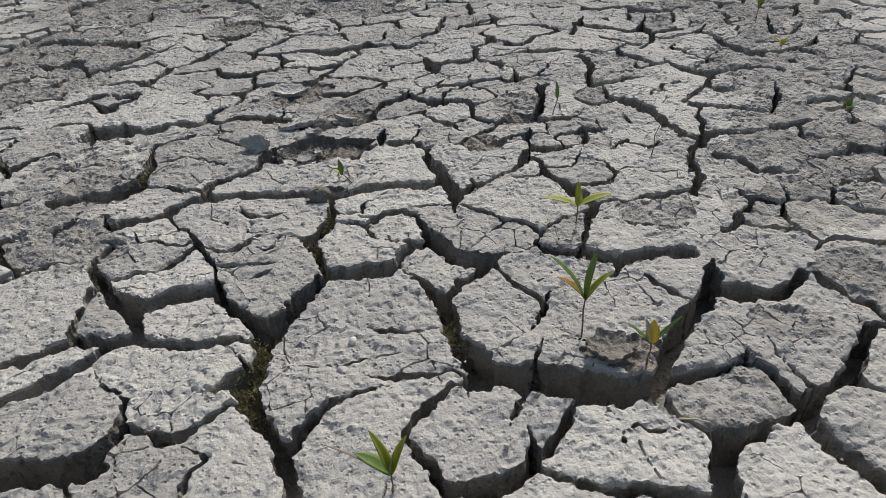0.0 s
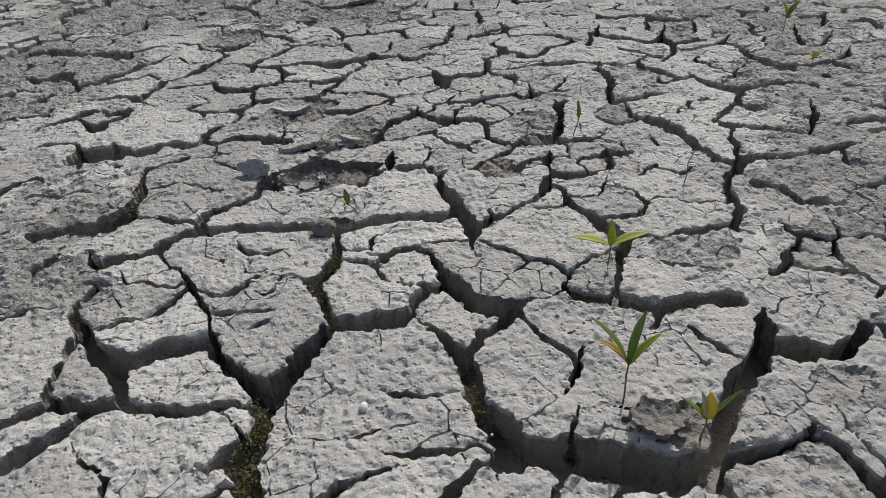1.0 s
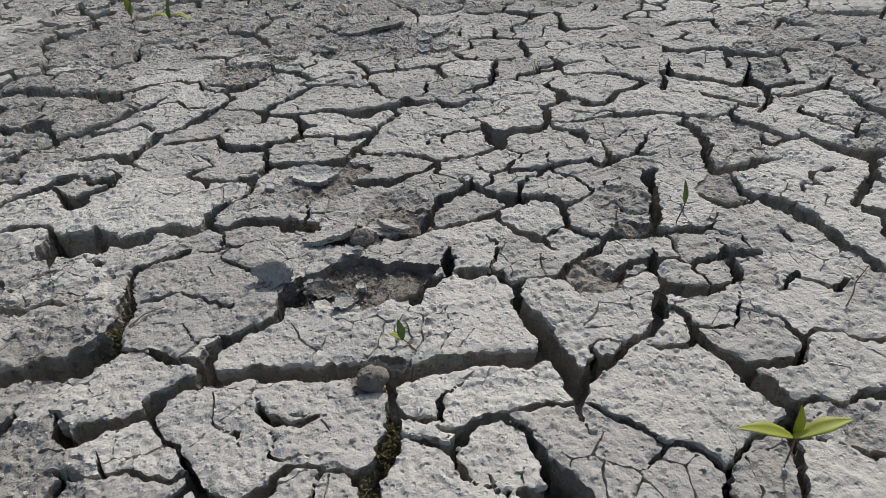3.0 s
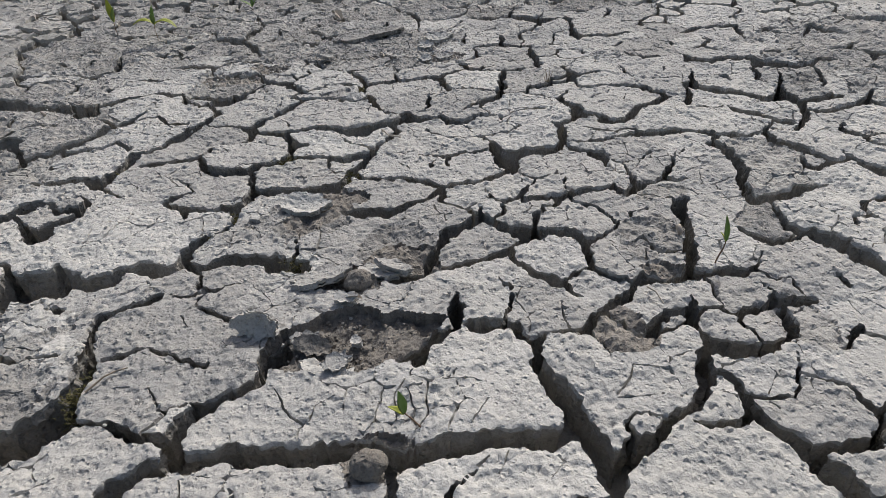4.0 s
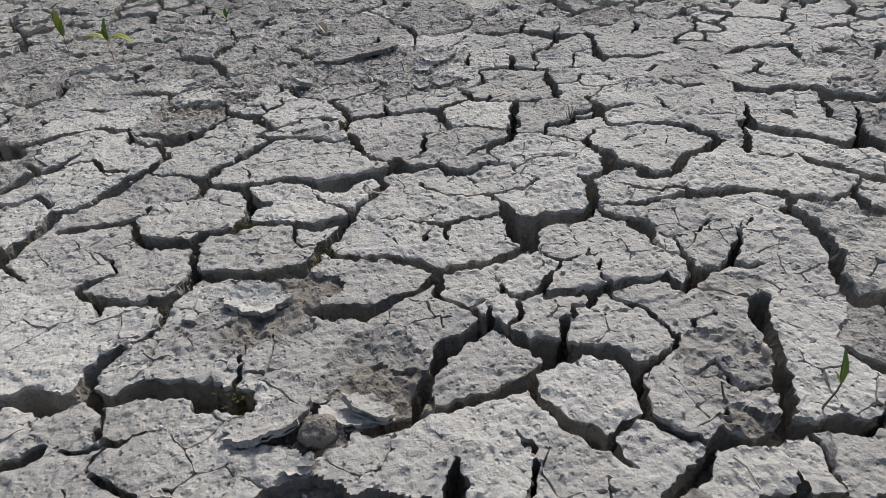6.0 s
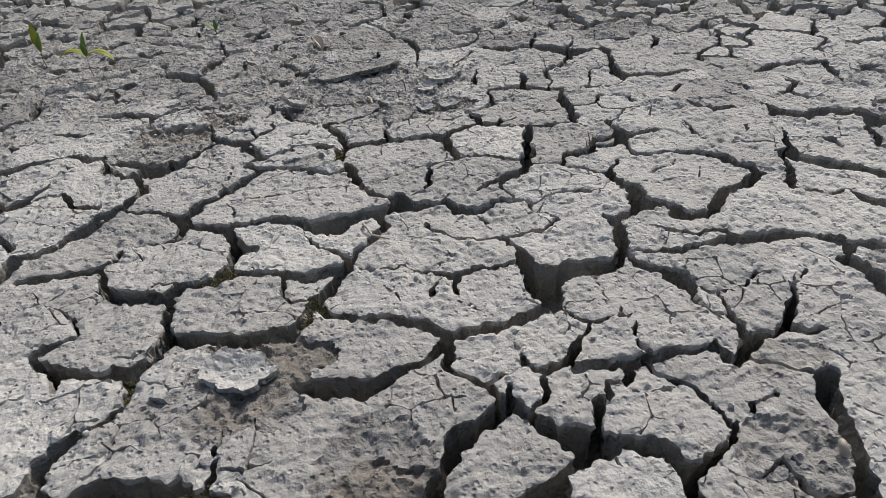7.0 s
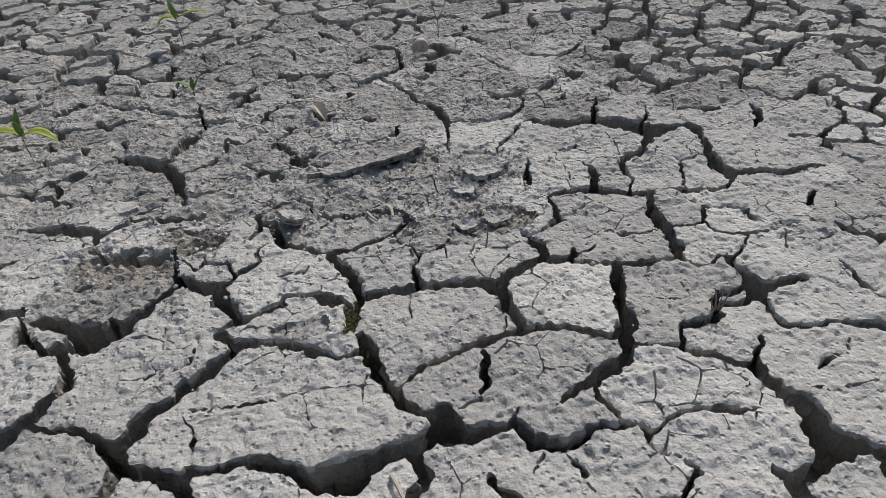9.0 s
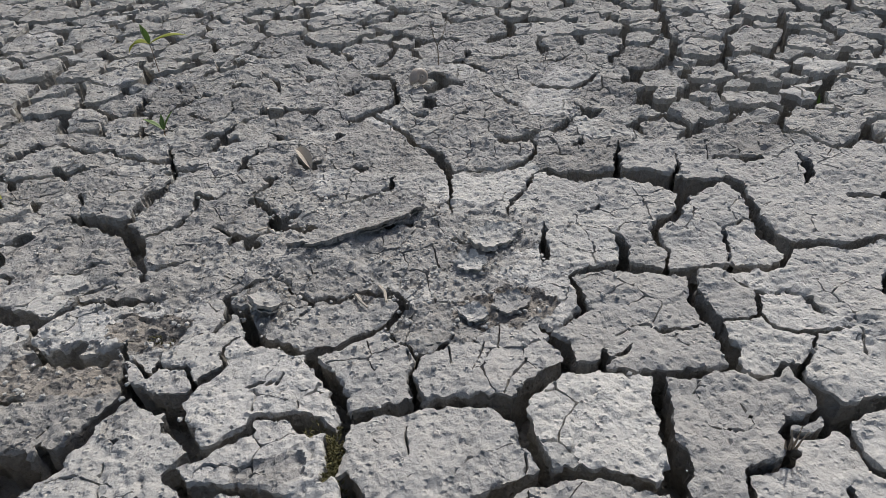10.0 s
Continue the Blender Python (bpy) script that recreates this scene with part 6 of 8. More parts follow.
crack((0.446, 0.955, 17.0), (0.455, 0.966, 18.6), (0.468, 0.985, 20.8), (0.486, 0.993, 20.2), (0.519, 0.992, 16.0), (0.560, 0.990, 11.6), (0.590, 0.999, 21.0), (0.631, 1.011, 20.9), (0.669, 1.017, 1.0))
crack((0.444, 0.982, 23.1), (0.434, 0.990, 18.2), (0.427, 1.022, 13.9), (0.417, 1.042, 14.7), (0.415, 1.070, 18.4), (0.405, 1.091, 26.2), (0.399, 1.112, 32.7), (0.393, 1.135, 30.0), (0.380, 1.151, 25.0), (0.370, 1.167, 20.0))
crack((0.461, 0.922, 17.4), (0.467, 0.918, 16.1), (0.489, 0.901, 17.5), (0.496, 0.881, 18.6), (0.500, 0.864, 14.4), (0.528, 0.861, 13.6), (0.565, 0.849, 1.0))
crack((0.476, 1.126, 10.0), (0.508, 1.161, 14.8), (0.548, 1.201, 14.5), (0.569, 1.235, 17.1), (0.570, 1.265, 25.8), (0.558, 1.286, 27.8), (0.537, 1.306, 25.0), (0.522, 1.323, 20.6), (0.516, 1.360, 1.0))
crack((0.588, 1.265, 26.9), (0.637, 1.270, 18.5), (0.693, 1.280, 16.1), (0.715, 1.263, 26.7), (0.718, 1.231, 1.0))
crack((0.675, 1.193, 1.0), (0.651, 1.127, 11.2), (0.614, 1.067, 7.2))
crack((0.487, 1.112, 16.4), (0.498, 1.098, 19.1), (0.548, 1.087, 16.5), (0.577, 1.073, 12.0), (0.595, 1.070, 12.0), (0.614, 1.067, 7.2))
crack((0.538, 1.191, 14.6), (0.566, 1.172, 31.0), (0.603, 1.171, 1.0))
crack((0.498, 1.098, 8.0), (0.478, 1.055, 8.0), (0.479, 1.033, 11.5), (0.463, 1.003, 8.1), (0.473, 0.987, 8.1))
crack((0.649, 1.534, 13.8), (0.675, 1.494, 13.8), (0.670, 1.435, 22.9), (0.691, 1.383, 25.9), (0.706, 1.346, 34.0), (0.724, 1.361, 21.0), (0.792, 1.365, 14.6), (0.849, 1.385, 15.4), (0.898, 1.460, 1.0))
crack((0.685, 1.567, 1.0), (0.637, 1.523, 21.9), (0.574, 1.502, 10.8), (0.538, 1.518, 10.8))
crack((0.857, 1.625, 1.0), (0.814, 1.514, 13.6), (0.808, 1.467, 13.3))
crack((0.809, 1.479, 13.1), (0.845, 1.470, 13.1), (0.909, 1.552, 1.0))
crack((0.806, 1.370, 14.8), (0.819, 1.335, 16.8), (0.835, 1.291, 1.0))
crack((0.621, 1.008, 7.2), (0.627, 0.993, 7.2), (0.614, 0.962, 7.8), (0.623, 0.945, 1.0))
crack((-0.661, 1.032, 18.0), (-0.634, 1.029, 17.0), (-0.614, 1.030, 14.8))
crack((-0.614, 1.030, 14.8), (-0.589, 1.042, 8.0), (-0.517, 1.035, 4.4))
crack((-0.616, 1.109, 1.0), (-0.631, 1.147, 16.2), (-0.628, 1.168, 55.9), (-0.604, 1.169, 62.0), (-0.570, 1.169, 51.0))
crack((-0.683, 1.222, 8.0), (-0.665, 1.218, 8.0), (-0.651, 1.183, 10.4), (-0.644, 1.171, 11.0), (-0.628, 1.168, 11.0))
crack((-0.752, 1.204, 1.0), (-0.723, 1.217, 18.6), (-0.689, 1.222, 12.0), (-0.683, 1.222, 13.0))
crack((-0.787, 1.270, 1.0), (-0.768, 1.306, 18.4), (-0.742, 1.333, 28.6), (-0.731, 1.353, 22.8), (-0.714, 1.372, 27.6), (-0.703, 1.381, 22.4), (-0.681, 1.376, 14.0), (-0.639, 1.385, 7.5), (-0.617, 1.362, 7.5))
crack((-0.734, 1.348, 5.1), (-0.715, 1.340, 5.1), (-0.675, 1.293, 15.3), (-0.655, 1.283, 34.2), (-0.647, 1.308, 19.6), (-0.621, 1.327, 20.6), (-0.617, 1.362, 9.1))
crack((-0.884, 1.454, 1.0), (-0.845, 1.461, 19.8), (-0.841, 1.498, 17.8), (-0.807, 1.508, 13.3), (-0.798, 1.523, 9.8))
crack((-0.769, 1.450, 1.0), (-0.696, 1.438, 16.0), (-0.645, 1.442, 23.5), (-0.623, 1.420, 26.9), (-0.613, 1.476, 22.5), (-0.605, 1.502, 27.1), (-0.605, 1.524, 27.9))
crack((-0.554, 1.575, 25.1), (-0.528, 1.610, 23.4))
crack((-0.623, 1.420, 8.0), (-0.610, 1.404, 8.0), (-0.562, 1.367, 1.0))
crack((-0.977, 1.631, 1.0), (-0.921, 1.592, 19.1), (-0.891, 1.602, 31.1), (-0.857, 1.605, 31.0), (-0.827, 1.569, 14.4), (-0.798, 1.523, 9.8))
crack((-0.891, 1.602, 14.4), (-0.899, 1.618, 14.4), (-0.871, 1.659, 22.8), (-0.815, 1.671, 18.5), (-0.754, 1.690, 11.0), (-0.724, 1.683, 7.9))
crack((-1.052, 1.773, 1.0), (-1.030, 1.805, 36.1), (-1.000, 1.825, 34.8), (-0.943, 1.789, 39.2), (-0.886, 1.780, 31.9), (-0.808, 1.747, 24.1), (-0.766, 1.723, 36.8), (-0.767, 1.782, 1.0))
crack((-0.805, 1.534, 11.0), (-0.765, 1.552, 12.3), (-0.722, 1.589, 15.0), (-0.690, 1.647, 8.8), (-0.677, 1.661, 8.8))
crack((0.450, 1.274, 1.0), (0.413, 1.270, 16.9), (0.380, 1.257, 21.7), (0.355, 1.248, 16.5), (0.336, 1.251, 18.0), (0.330, 1.268, 11.0), (0.337, 1.292, 10.8), (0.348, 1.322, 14.5), (0.358, 1.355, 18.0), (0.355, 1.369, 18.9), (0.347, 1.392, 13.5), (0.342, 1.411, 16.1))
crack((0.351, 1.427, 10.5), (0.362, 1.435, 12.0), (0.404, 1.431, 13.0), (0.429, 1.437, 8.6), (0.451, 1.458, 4.9), (0.470, 1.489, 4.9))
crack((0.429, 1.437, 8.6), (0.435, 1.417, 14.4), (0.435, 1.403, 18.8), (0.457, 1.385, 15.6), (0.472, 1.361, 14.3), (0.485, 1.334, 12.5), (0.520, 1.332, 12.5))
crack((0.468, 1.367, 3.5), (0.449, 1.353, 3.5), (0.444, 1.323, 10.4), (0.453, 1.316, 12.6), (0.470, 1.324, 10.8), (0.485, 1.334, 10.8))
crack((0.446, 1.453, 5.8), (0.490, 1.445, 8.2), (0.522, 1.483, 10.8), (0.538, 1.518, 11.5), (0.546, 1.546, 17.0), (0.540, 1.568, 23.1), (0.534, 1.591, 20.3), (0.545, 1.622, 11.4), (0.563, 1.666, 2.8), (0.577, 1.713, 2.8))
crack((0.518, 1.573, 20.9), (0.493, 1.566, 23.6), (0.478, 1.589, 19.1), (0.455, 1.606, 9.4), (0.436, 1.617, 9.4))
crack((0.496, 1.478, 16.6), (0.483, 1.480, 14.3), (0.465, 1.492, 15.2), (0.443, 1.514, 21.2), (0.427, 1.526, 18.2), (0.421, 1.552, 5.8))
crack((0.551, 1.720, 10.4), (0.534, 1.709, 10.4), (0.520, 1.655, 10.6), (0.545, 1.622, 10.6))
crack((0.540, 1.748, 20.2), (0.551, 1.720, 32.8), (0.586, 1.711, 24.9), (0.618, 1.697, 23.7), (0.673, 1.724, 16.8), (0.722, 1.724, 1.0))
crack((0.524, 1.757, 24.9), (0.503, 1.769, 24.3), (0.469, 1.761, 22.0), (0.436, 1.782, 22.2), (0.430, 1.821, 1.0))
crack((0.632, 1.704, 8.5), (0.639, 1.677, 8.5), (0.625, 1.631, 10.4), (0.606, 1.590, 4.2), (0.611, 1.556, 4.2))
crack((0.420, 1.730, 1.0), (0.402, 1.675, 11.0), (0.397, 1.643, 14.8), (0.428, 1.619, 17.8), (0.436, 1.617, 13.4))
crack((0.461, 1.935, 1.0), (0.505, 1.962, 22.5), (0.556, 1.973, 16.1), (0.603, 1.966, 10.8))
crack((0.603, 1.966, 10.8), (0.595, 1.925, 16.1), (0.588, 1.874, 1.0))
crack((0.708, 1.867, 1.0), (0.750, 1.920, 20.1), (0.766, 1.889, 30.1), (0.804, 1.860, 1.0))
crack((0.562, 1.552, 15.8), (0.583, 1.551, 14.0), (0.621, 1.558, 11.7))
crack((-0.681, 1.376, 9.0), (-0.657, 1.345, 9.0), (-0.636, 1.347, 15.7))
crack((-0.626, 1.673, 4.3), (-0.609, 1.676, 6.1), (-0.583, 1.643, 12.3), (-0.541, 1.631, 8.5))
crack((-0.766, 1.752, 11.7), (-0.784, 1.758, 11.7), (-0.800, 1.770, 11.9), (-0.843, 1.794, 9.7), (-0.886, 1.780, 9.7))
crack((-0.746, 1.755, 23.7), (-0.722, 1.758, 22.7), (-0.677, 1.790, 8.9), (-0.659, 1.798, 6.8))
crack((-0.724, 1.683, 7.9), (-0.701, 1.664, 15.5), (-0.687, 1.651, 8.8))
crack((-0.677, 1.661, 18.1), (-0.659, 1.679, 14.4), (-0.638, 1.715, 1.0))
crack((-0.605, 1.801, 1.0), (-0.575, 1.735, 15.0))
crack((-0.659, 1.798, 6.8), (-0.615, 1.777, 16.1), (-0.597, 1.784, 8.1))
crack((-0.571, 1.770, 17.9), (-0.524, 1.750, 19.7), (-0.511, 1.752, 23.0))
crack((-0.838, 2.099, 1.0), (-0.823, 2.034, 15.0), (-0.802, 1.964, 19.8), (-0.845, 1.941, 20.0), (-0.924, 1.970, 1.0))
crack((-0.696, 1.961, 1.0), (-0.627, 1.948, 26.9), (-0.569, 1.928, 14.3))
crack((-0.554, 1.875, 12.5), (-0.508, 1.882, 19.7))
crack((-0.940, 2.172, 1.0), (-0.962, 2.251, 1.0))
crack((-0.501, 2.029, 13.3), (-0.514, 2.065, 13.9), (-0.548, 2.106, 16.9), (-0.629, 2.141, 9.7))
crack((-0.754, 1.561, 12.0), (-0.737, 1.552, 12.0), (-0.698, 1.558, 12.2), (-0.655, 1.579, 10.8), (-0.624, 1.556, 8.4))
crack((-0.751, 1.894, 1.0), (-0.671, 1.875, 18.0), (-0.643, 1.893, 1.0))
crack((0.346, 0.651, 1.0), (0.340, 0.624, 16.8))
crack((0.241, 1.261, 18.9), (0.228, 1.235, 18.7))
crack((-0.687, 1.651, 7.5), (-0.663, 1.648, 7.5), (-0.645, 1.671, 5.7), (-0.626, 1.673, 4.3))
crack((0.229, 1.517, 12.7), (0.241, 1.523, 11.3), (0.253, 1.543, 11.6), (0.270, 1.559, 10.6), (0.299, 1.573, 15.3), (0.316, 1.589, 17.0), (0.332, 1.608, 13.7), (0.325, 1.617, 13.9), (0.312, 1.628, 10.7), (0.303, 1.655, 11.9), (0.286, 1.667, 11.9), (0.269, 1.676, 9.5), (0.234, 1.681, 3.1), (0.192, 1.679, 3.1))
crack((0.400, 1.659, 9.8), (0.381, 1.653, 9.8), (0.378, 1.632, 13.3), (0.374, 1.611, 13.5), (0.364, 1.586, 11.3), (0.356, 1.565, 11.2), (0.371, 1.558, 7.9), (0.402, 1.547, 7.8), (0.421, 1.552, 5.8))
crack((0.266, 1.634, 1.8), (0.253, 1.603, 1.9))
# cracks end
# the stretch of ground where the cracks above are all that part the plates: y (at x = -0.1), west and east edge at its start and end
MAPPED = [(0.30, -0.38, 0.35, 0.652, -0.576, 0.536), (0.652, -0.475, 0.288, 0.99, -0.672, 0.472), (0.99, -0.48, 0.252, 1.258, -0.64, 0.40), (1.258, -0.465, 0.214, 1.54, -0.635, 0.365), (1.54, -0.505, 0.188, 1.70, -0.60, 0.275), (1.70, -0.505, 0.192, 2.02, -0.50, 0.37)]

WEST, EAST, SOUTH, NORTH = -2.1, 2.0, -0.2, 4.0


def fill_plates():
    """Plates beyond those set out above, scattered at the same density."""
    rng = random.Random(5)
    placed = np.array([l for p in PLATES for q in p for l in q])
    first, loose = len(PLATES), []
    set_out = sum(len(q) for p in PLATES[:FIRM] for q in p)
    xs, ys, rs = list(placed[:, 0]), list(placed[:, 1]), list(placed[:, 2])
    for n in range(20000):
        x, y, r = rng.uniform(WEST, EAST), rng.uniform(SOUTH, NORTH), rng.uniform(0.032, 0.06) if n < 8000 else rng.uniform(0.016, 0.026)
        if 11000 < n < 16000:
            x, y = rng.uniform(-0.9, 0.8), rng.uniform(0.2, 2.6)
        room = np.hypot(np.array(xs) - x, np.array(ys) - y) - np.array(rs)
        if np.min(room) > max(0.80 * r, 0.030 if room.argmin() < set_out else 0):
            piece = [(x, y, r)]
            xs.append(x), ys.append(y), rs.append(r)
            # some break off a neighbour along a thin seam, the others stand apart
            beside = [k for k, (px, py, pr) in enumerate(loose) if math.hypot(px - x, py - y) < 1.5 * (pr + r)]
            if beside and rng.random() < 0.5 and len(PLATES[first + beside[0]]) < 4:
                PLATES[first + beside[0]] += (piece,)
            else:
                loose.append((x, y, r))
                plate(piece)


fill_plates()
LOBES = [(*l, i, j) for i, p in enumerate(PLATES) for j, q in enumerate(p) for l in q]


def crust(x, y):
    """Height of the crust over its plate: layers that flake off, lumps, grain and pocks."""
    flake = field(x, y, 15, 21) + 0.6 * field(x, y, 42, 22) + 0.25 * field(x, y, 120, 30)
    step = flake * 1.6 - np.floor(flake * 1.6)
    z = 0.0021 * (np.floor(flake * 1.6) + smooth(step, 0.0, 0.12))
    rough = smooth(field(x, y, 14, 33), -0.2, 0.45)
    lump = 1 - np.abs(field(x, y, 70, 24))
    z = z + 0.0030 * field(x, y, 10, 23) + 0.0014 * lump * lump * (0.4 + 0.6 * rough) + 0.0017 * field(x, y, 110, 25) * (0.35 + 0.65 * rough) + 0.0006 * field(x, y, 230, 26)
    z = z - 0.0024 * smooth(field(x, y, 100, 29), 0.42, 0.7) * (0.25 + 0.75 * rough)
    return z


def solid(px, py, z, e, ax, ay, drop, shut, res, rows):
    """Top and sides of one piece, where e >= 0; its outline is drawn onto the line e = 0."""
    gl = np.maximum(np.hypot(ax, ay), 0.5)
    snap = np.abs(e) < 0.55 * res
    move = np.where(snap, -e / gl, 0.0)
    px, py = px + move * ax / gl, py + move * ay / gl
    into = snap | (e > 0)
    idx = np.arange(px.size).reshape(px.shape)
    a, b, c, d = idx[:-1, :-1], idx[1:, :-1], idx[1:, 1:], idx[:-1, 1:]
    ia, ib, ic, id_ = into[:-1, :-1], into[1:, :-1], into[1:, 1:], into[:-1, 1:]
    tris = []
    for p, q, r, m in ((a, b, c, ia & ib & ic), (a, c, d, ia & ic & id_), (a, b, d, ia & ib & id_ & ~ic), (b, c, d, ib & ic & id_ & ~ia)):
        tris.append(np.stack([p[m], q[m], r[m]], 1))
    f = np.concatenate(tris)
    if len(f) < 6:
        return None
    n = px.size
    ends = np.concatenate([f[:, [0, 1]], f[:, [1, 2]], f[:, [2, 0]]])
    rim = ends[~np.isin(ends[:, 0] * n + ends[:, 1], ends[:, 1] * n + ends[:, 0])]
    shut = shut.ravel()
    rim = rim[~(shut[rim[:, 0]] & shut[rim[:, 1]])]
    used = np.zeros(n, bool)
    used[f.ravel()] = True
    remap = np.cumsum(used) - 1
    v = np.stack([px.ravel()[used], py.ravel()[used], z.ravel()[used]], 1)
    f = remap[f]
    faces, slots = [f], [np.zeros(len(f), np.int32)]
    if len(rim):
        u, rim = np.unique(rim, return_inverse=True)
        rim = rim.reshape(-1, 2)
        ux, uy, uz = px.ravel()[u], py.ravel()[u], z.ravel()[u]
        nx, ny = (ax / gl).ravel()[u], (ay / gl).ravel()[u]
        fall = drop.ravel()[u]
        above, count, verts = remap[u], len(v), [v]
        for r in range(1, rows + 1):
            t = fall * (r / rows) ** 1.6
            low = uz - t
            back = 0.0015 * np.minimum(1, t / 0.008) + 0.04 * t + np.minimum(1, t / 0.006) * (0.0032 * field(ux + uy, low * 2.6, 46, 52) + 0.0030 * field(ux + 1.6 * low, uy - 1.4 * low, 100, 53) + 0.0020 * field(low * 5 + 0.3 * ux, 0.3 * uy, 34, 54))
            below = count + np.arange(len(u))
            verts.append(np.stack([ux + nx * back, uy + ny * back, low], 1))
            p, q = rim[:, 0], rim[:, 1]
            w = np.concatenate([np.stack([above[q], above[p], below[p]], 1), np.stack([above[q], below[p], below[q]], 1)])
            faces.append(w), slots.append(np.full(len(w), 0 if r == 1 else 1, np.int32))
            above, count = below, count + len(u)
        v = np.concatenate(verts)
    return v, np.concatenate(faces), np.concatenate(slots)


def mesh_of(name, v, f, mats, slots=None):
    me = bpy.data.meshes.new(name)
    me.vertices.add(len(v))
    me.vertices.foreach_set("co", np.asarray(v, np.float32).ravel())
    me.loops.add(f.size)
    me.loops.foreach_set("vertex_index", f.astype(np.int32).ravel())
    me.polygons.add(len(f))
    me.polygons.foreach_set("loop_start", np.arange(0, f.size, f.shape[1], dtype=np.int32))
    me.update(calc_edges=True)
    me.polygons.foreach_set("use_smooth", np.ones(len(f), bool))
    me.set_sharp_from_angle(angle=radians(48))
    for m in mats:
        me.materials.append(m)
    if slots is not None:
        me.polygons.foreach_set("material_index", slots)
    return me


# ---- ground: one sheet to the horizon, sunk under the plates ----
def cracked_flat():
    """The lake bed farther off: dry mud with a net of cracks."""
    m = soil("distant_mud", (0.49, 0.486, 0.468), (0.445, 0.441, 0.423), (0.357, 0.352, 0.334), 0.6, 1.5)
    nodes, links = m.node_tree.nodes, m.node_tree.links
    bsdf = nodes["Principled BSDF"]
    pos = nodes.new("ShaderNodeNewGeometry").outputs["Position"]
    sway = nodes.new("ShaderNodeTexNoise")
    sway.inputs["Scale"].default_value = 11.0
    sway.inputs["Detail"].default_value = 5.0
    links.new(pos, sway.inputs["Vector"])
    net = nodes.new("ShaderNodeTexVoronoi")
    net.feature = "DISTANCE_TO_EDGE"
    net.inputs["Scale"].default_value = 8.5
    links.new(mixed(nodes, links, 0.09, pos, sway.outputs["Color"], "ADD"), net.inputs["Vector"])
    line = ramp(nodes, links, net.outputs["Distance"], (0.03, (0, 0, 0)), (0.075, (1, 1, 1)))
    old = bsdf.inputs["Base Color"].links[0].from_socket
    links.new(mixed(nodes, links, line, (0.10, 0.094, 0.083), old), bsdf.inputs["Base Color"])
    dent = nodes.new("ShaderNodeBump")
    dent.inputs["Strength"].default_value = 1.0
    dent.inputs["Distance"].default_value = 0.03
    links.new(line, dent.inputs["Height"])
    links.new(bsdf.inputs["Normal"].links[0].from_socket, dent.inputs["Normal"])
    links.new(dent.outputs["Normal"], bsdf.inputs["Normal"])
    return m


def ground_sheet():
    def axis(a, b, step):
        inner = np.arange(a, b + step, step)
        out = np.cumsum(0.05 * 1.35 ** np.arange(28))
        return np.concatenate([(a - out)[::-1], inner, b + step + out])
    xs, ys = axis(WEST, EAST, 0.02), axis(SOUTH, NORTH, 0.02)
    gx, gy = np.meshgrid(xs, ys, indexing="ij")
    far = np.maximum.reduce([WEST - gx, gx - EAST, SOUTH - gy, gy - NORTH])
    z = -0.064 + 0.008 * field(gx, gy, 15, 61) + 0.059 * smooth(far, -0.06, 0.05)
    idx = np.arange(gx.size).reshape(gx.shape)
    f = np.stack([idx[:-1, :-1].ravel(), idx[1:, :-1].ravel(), idx[1:, 1:].ravel(), idx[:-1, 1:].ravel()], 1)
    v = np.stack([gx.ravel(), gy.ravel(), z.ravel()], 1)
    slots = (far.ravel()[f].min(axis=1) > 0.0).astype(np.int32)
    return tagged(new("ground", mesh_of("ground", v, f, [DEEP, cracked_flat()], slots)), "bare dried lake bed, cracked grey silt seen between its plates", "ground", kind="structure")


ground = ground_sheet()


HEIGHT = np.full((1500, 1500), -0.060)   # top of the crust, by 3 mm squares


def note_height(v):
    a, b = ((v[:, 0] - WEST) / 0.003).astype(int), ((v[:, 1] - SOUTH) / 0.003).astype(int)
    np.maximum.at(HEIGHT, (np.clip(a, 0, 1499), np.clip(b, 0, 1499)), v[:, 2])


def level(x, y):
    a, b = int((x - WEST) / 0.003), int((y - SOUTH) / 0.003)
    return float(HEIGHT[max(a - 1, 0):a + 2, max(b - 1, 0):b + 2].max())


STEP = 0.0022   # squares of the ground near the walk; twice and five times that farther off


def nearest_two(px, py, lobes, key):
    """The nearest group of lobes and the next one: their distances, ids and the way to each."""
    shape = px.shape
    d1, d2 = np.full(shape, 0.5, np.float32), np.full(shape, 0.5, np.float32)
    id1, id2 = np.full(shape, -1, np.int32), np.full(shape, -1, np.int32)
    at1, at2 = np.zeros((2,) + shape, np.float32), np.zeros((2,) + shape, np.float32)
    for lobe in lobes:
        lx, ly, r, k = lobe[0], lobe[1], lobe[2], key(lobe)
        reach = r + 0.07
        a0, a1 = max(int((lx - reach - WEST) / STEP), 0), int((lx + reach - WEST) / STEP) + 1
        b0, b1 = max(int((ly - reach - SOUTH) / STEP), 0), int((ly + reach - SOUTH) / STEP) + 1
        w = (slice(a0, a1), slice(b0, b1))
        d = (np.hypot(px[w] - lx, py[w] - ly) - r).astype(np.float32)
        p1, p2, i1 = d1[w], d2[w], id1[w]
        own = i1 == k
        better = (d < p1) & ~own
        for c in (0, 1):
            at2[c][w][better] = at1[c][w][better]
        p2[better] = p1[better]
        id2[w][better] = i1[better]
        second = (d < p2) & ~own & ~better
        p2[second] = d[second]
        id2[w][second] = k
        at2[0][w][second], at2[1][w][second] = lx, ly
        win = better | (own & (d < p1))
        p1[win] = d[win]
        i1[win] = k
        at1[0][w][win], at1[1][w][win] = lx, ly
    return d1, d2, id1, at1, at2


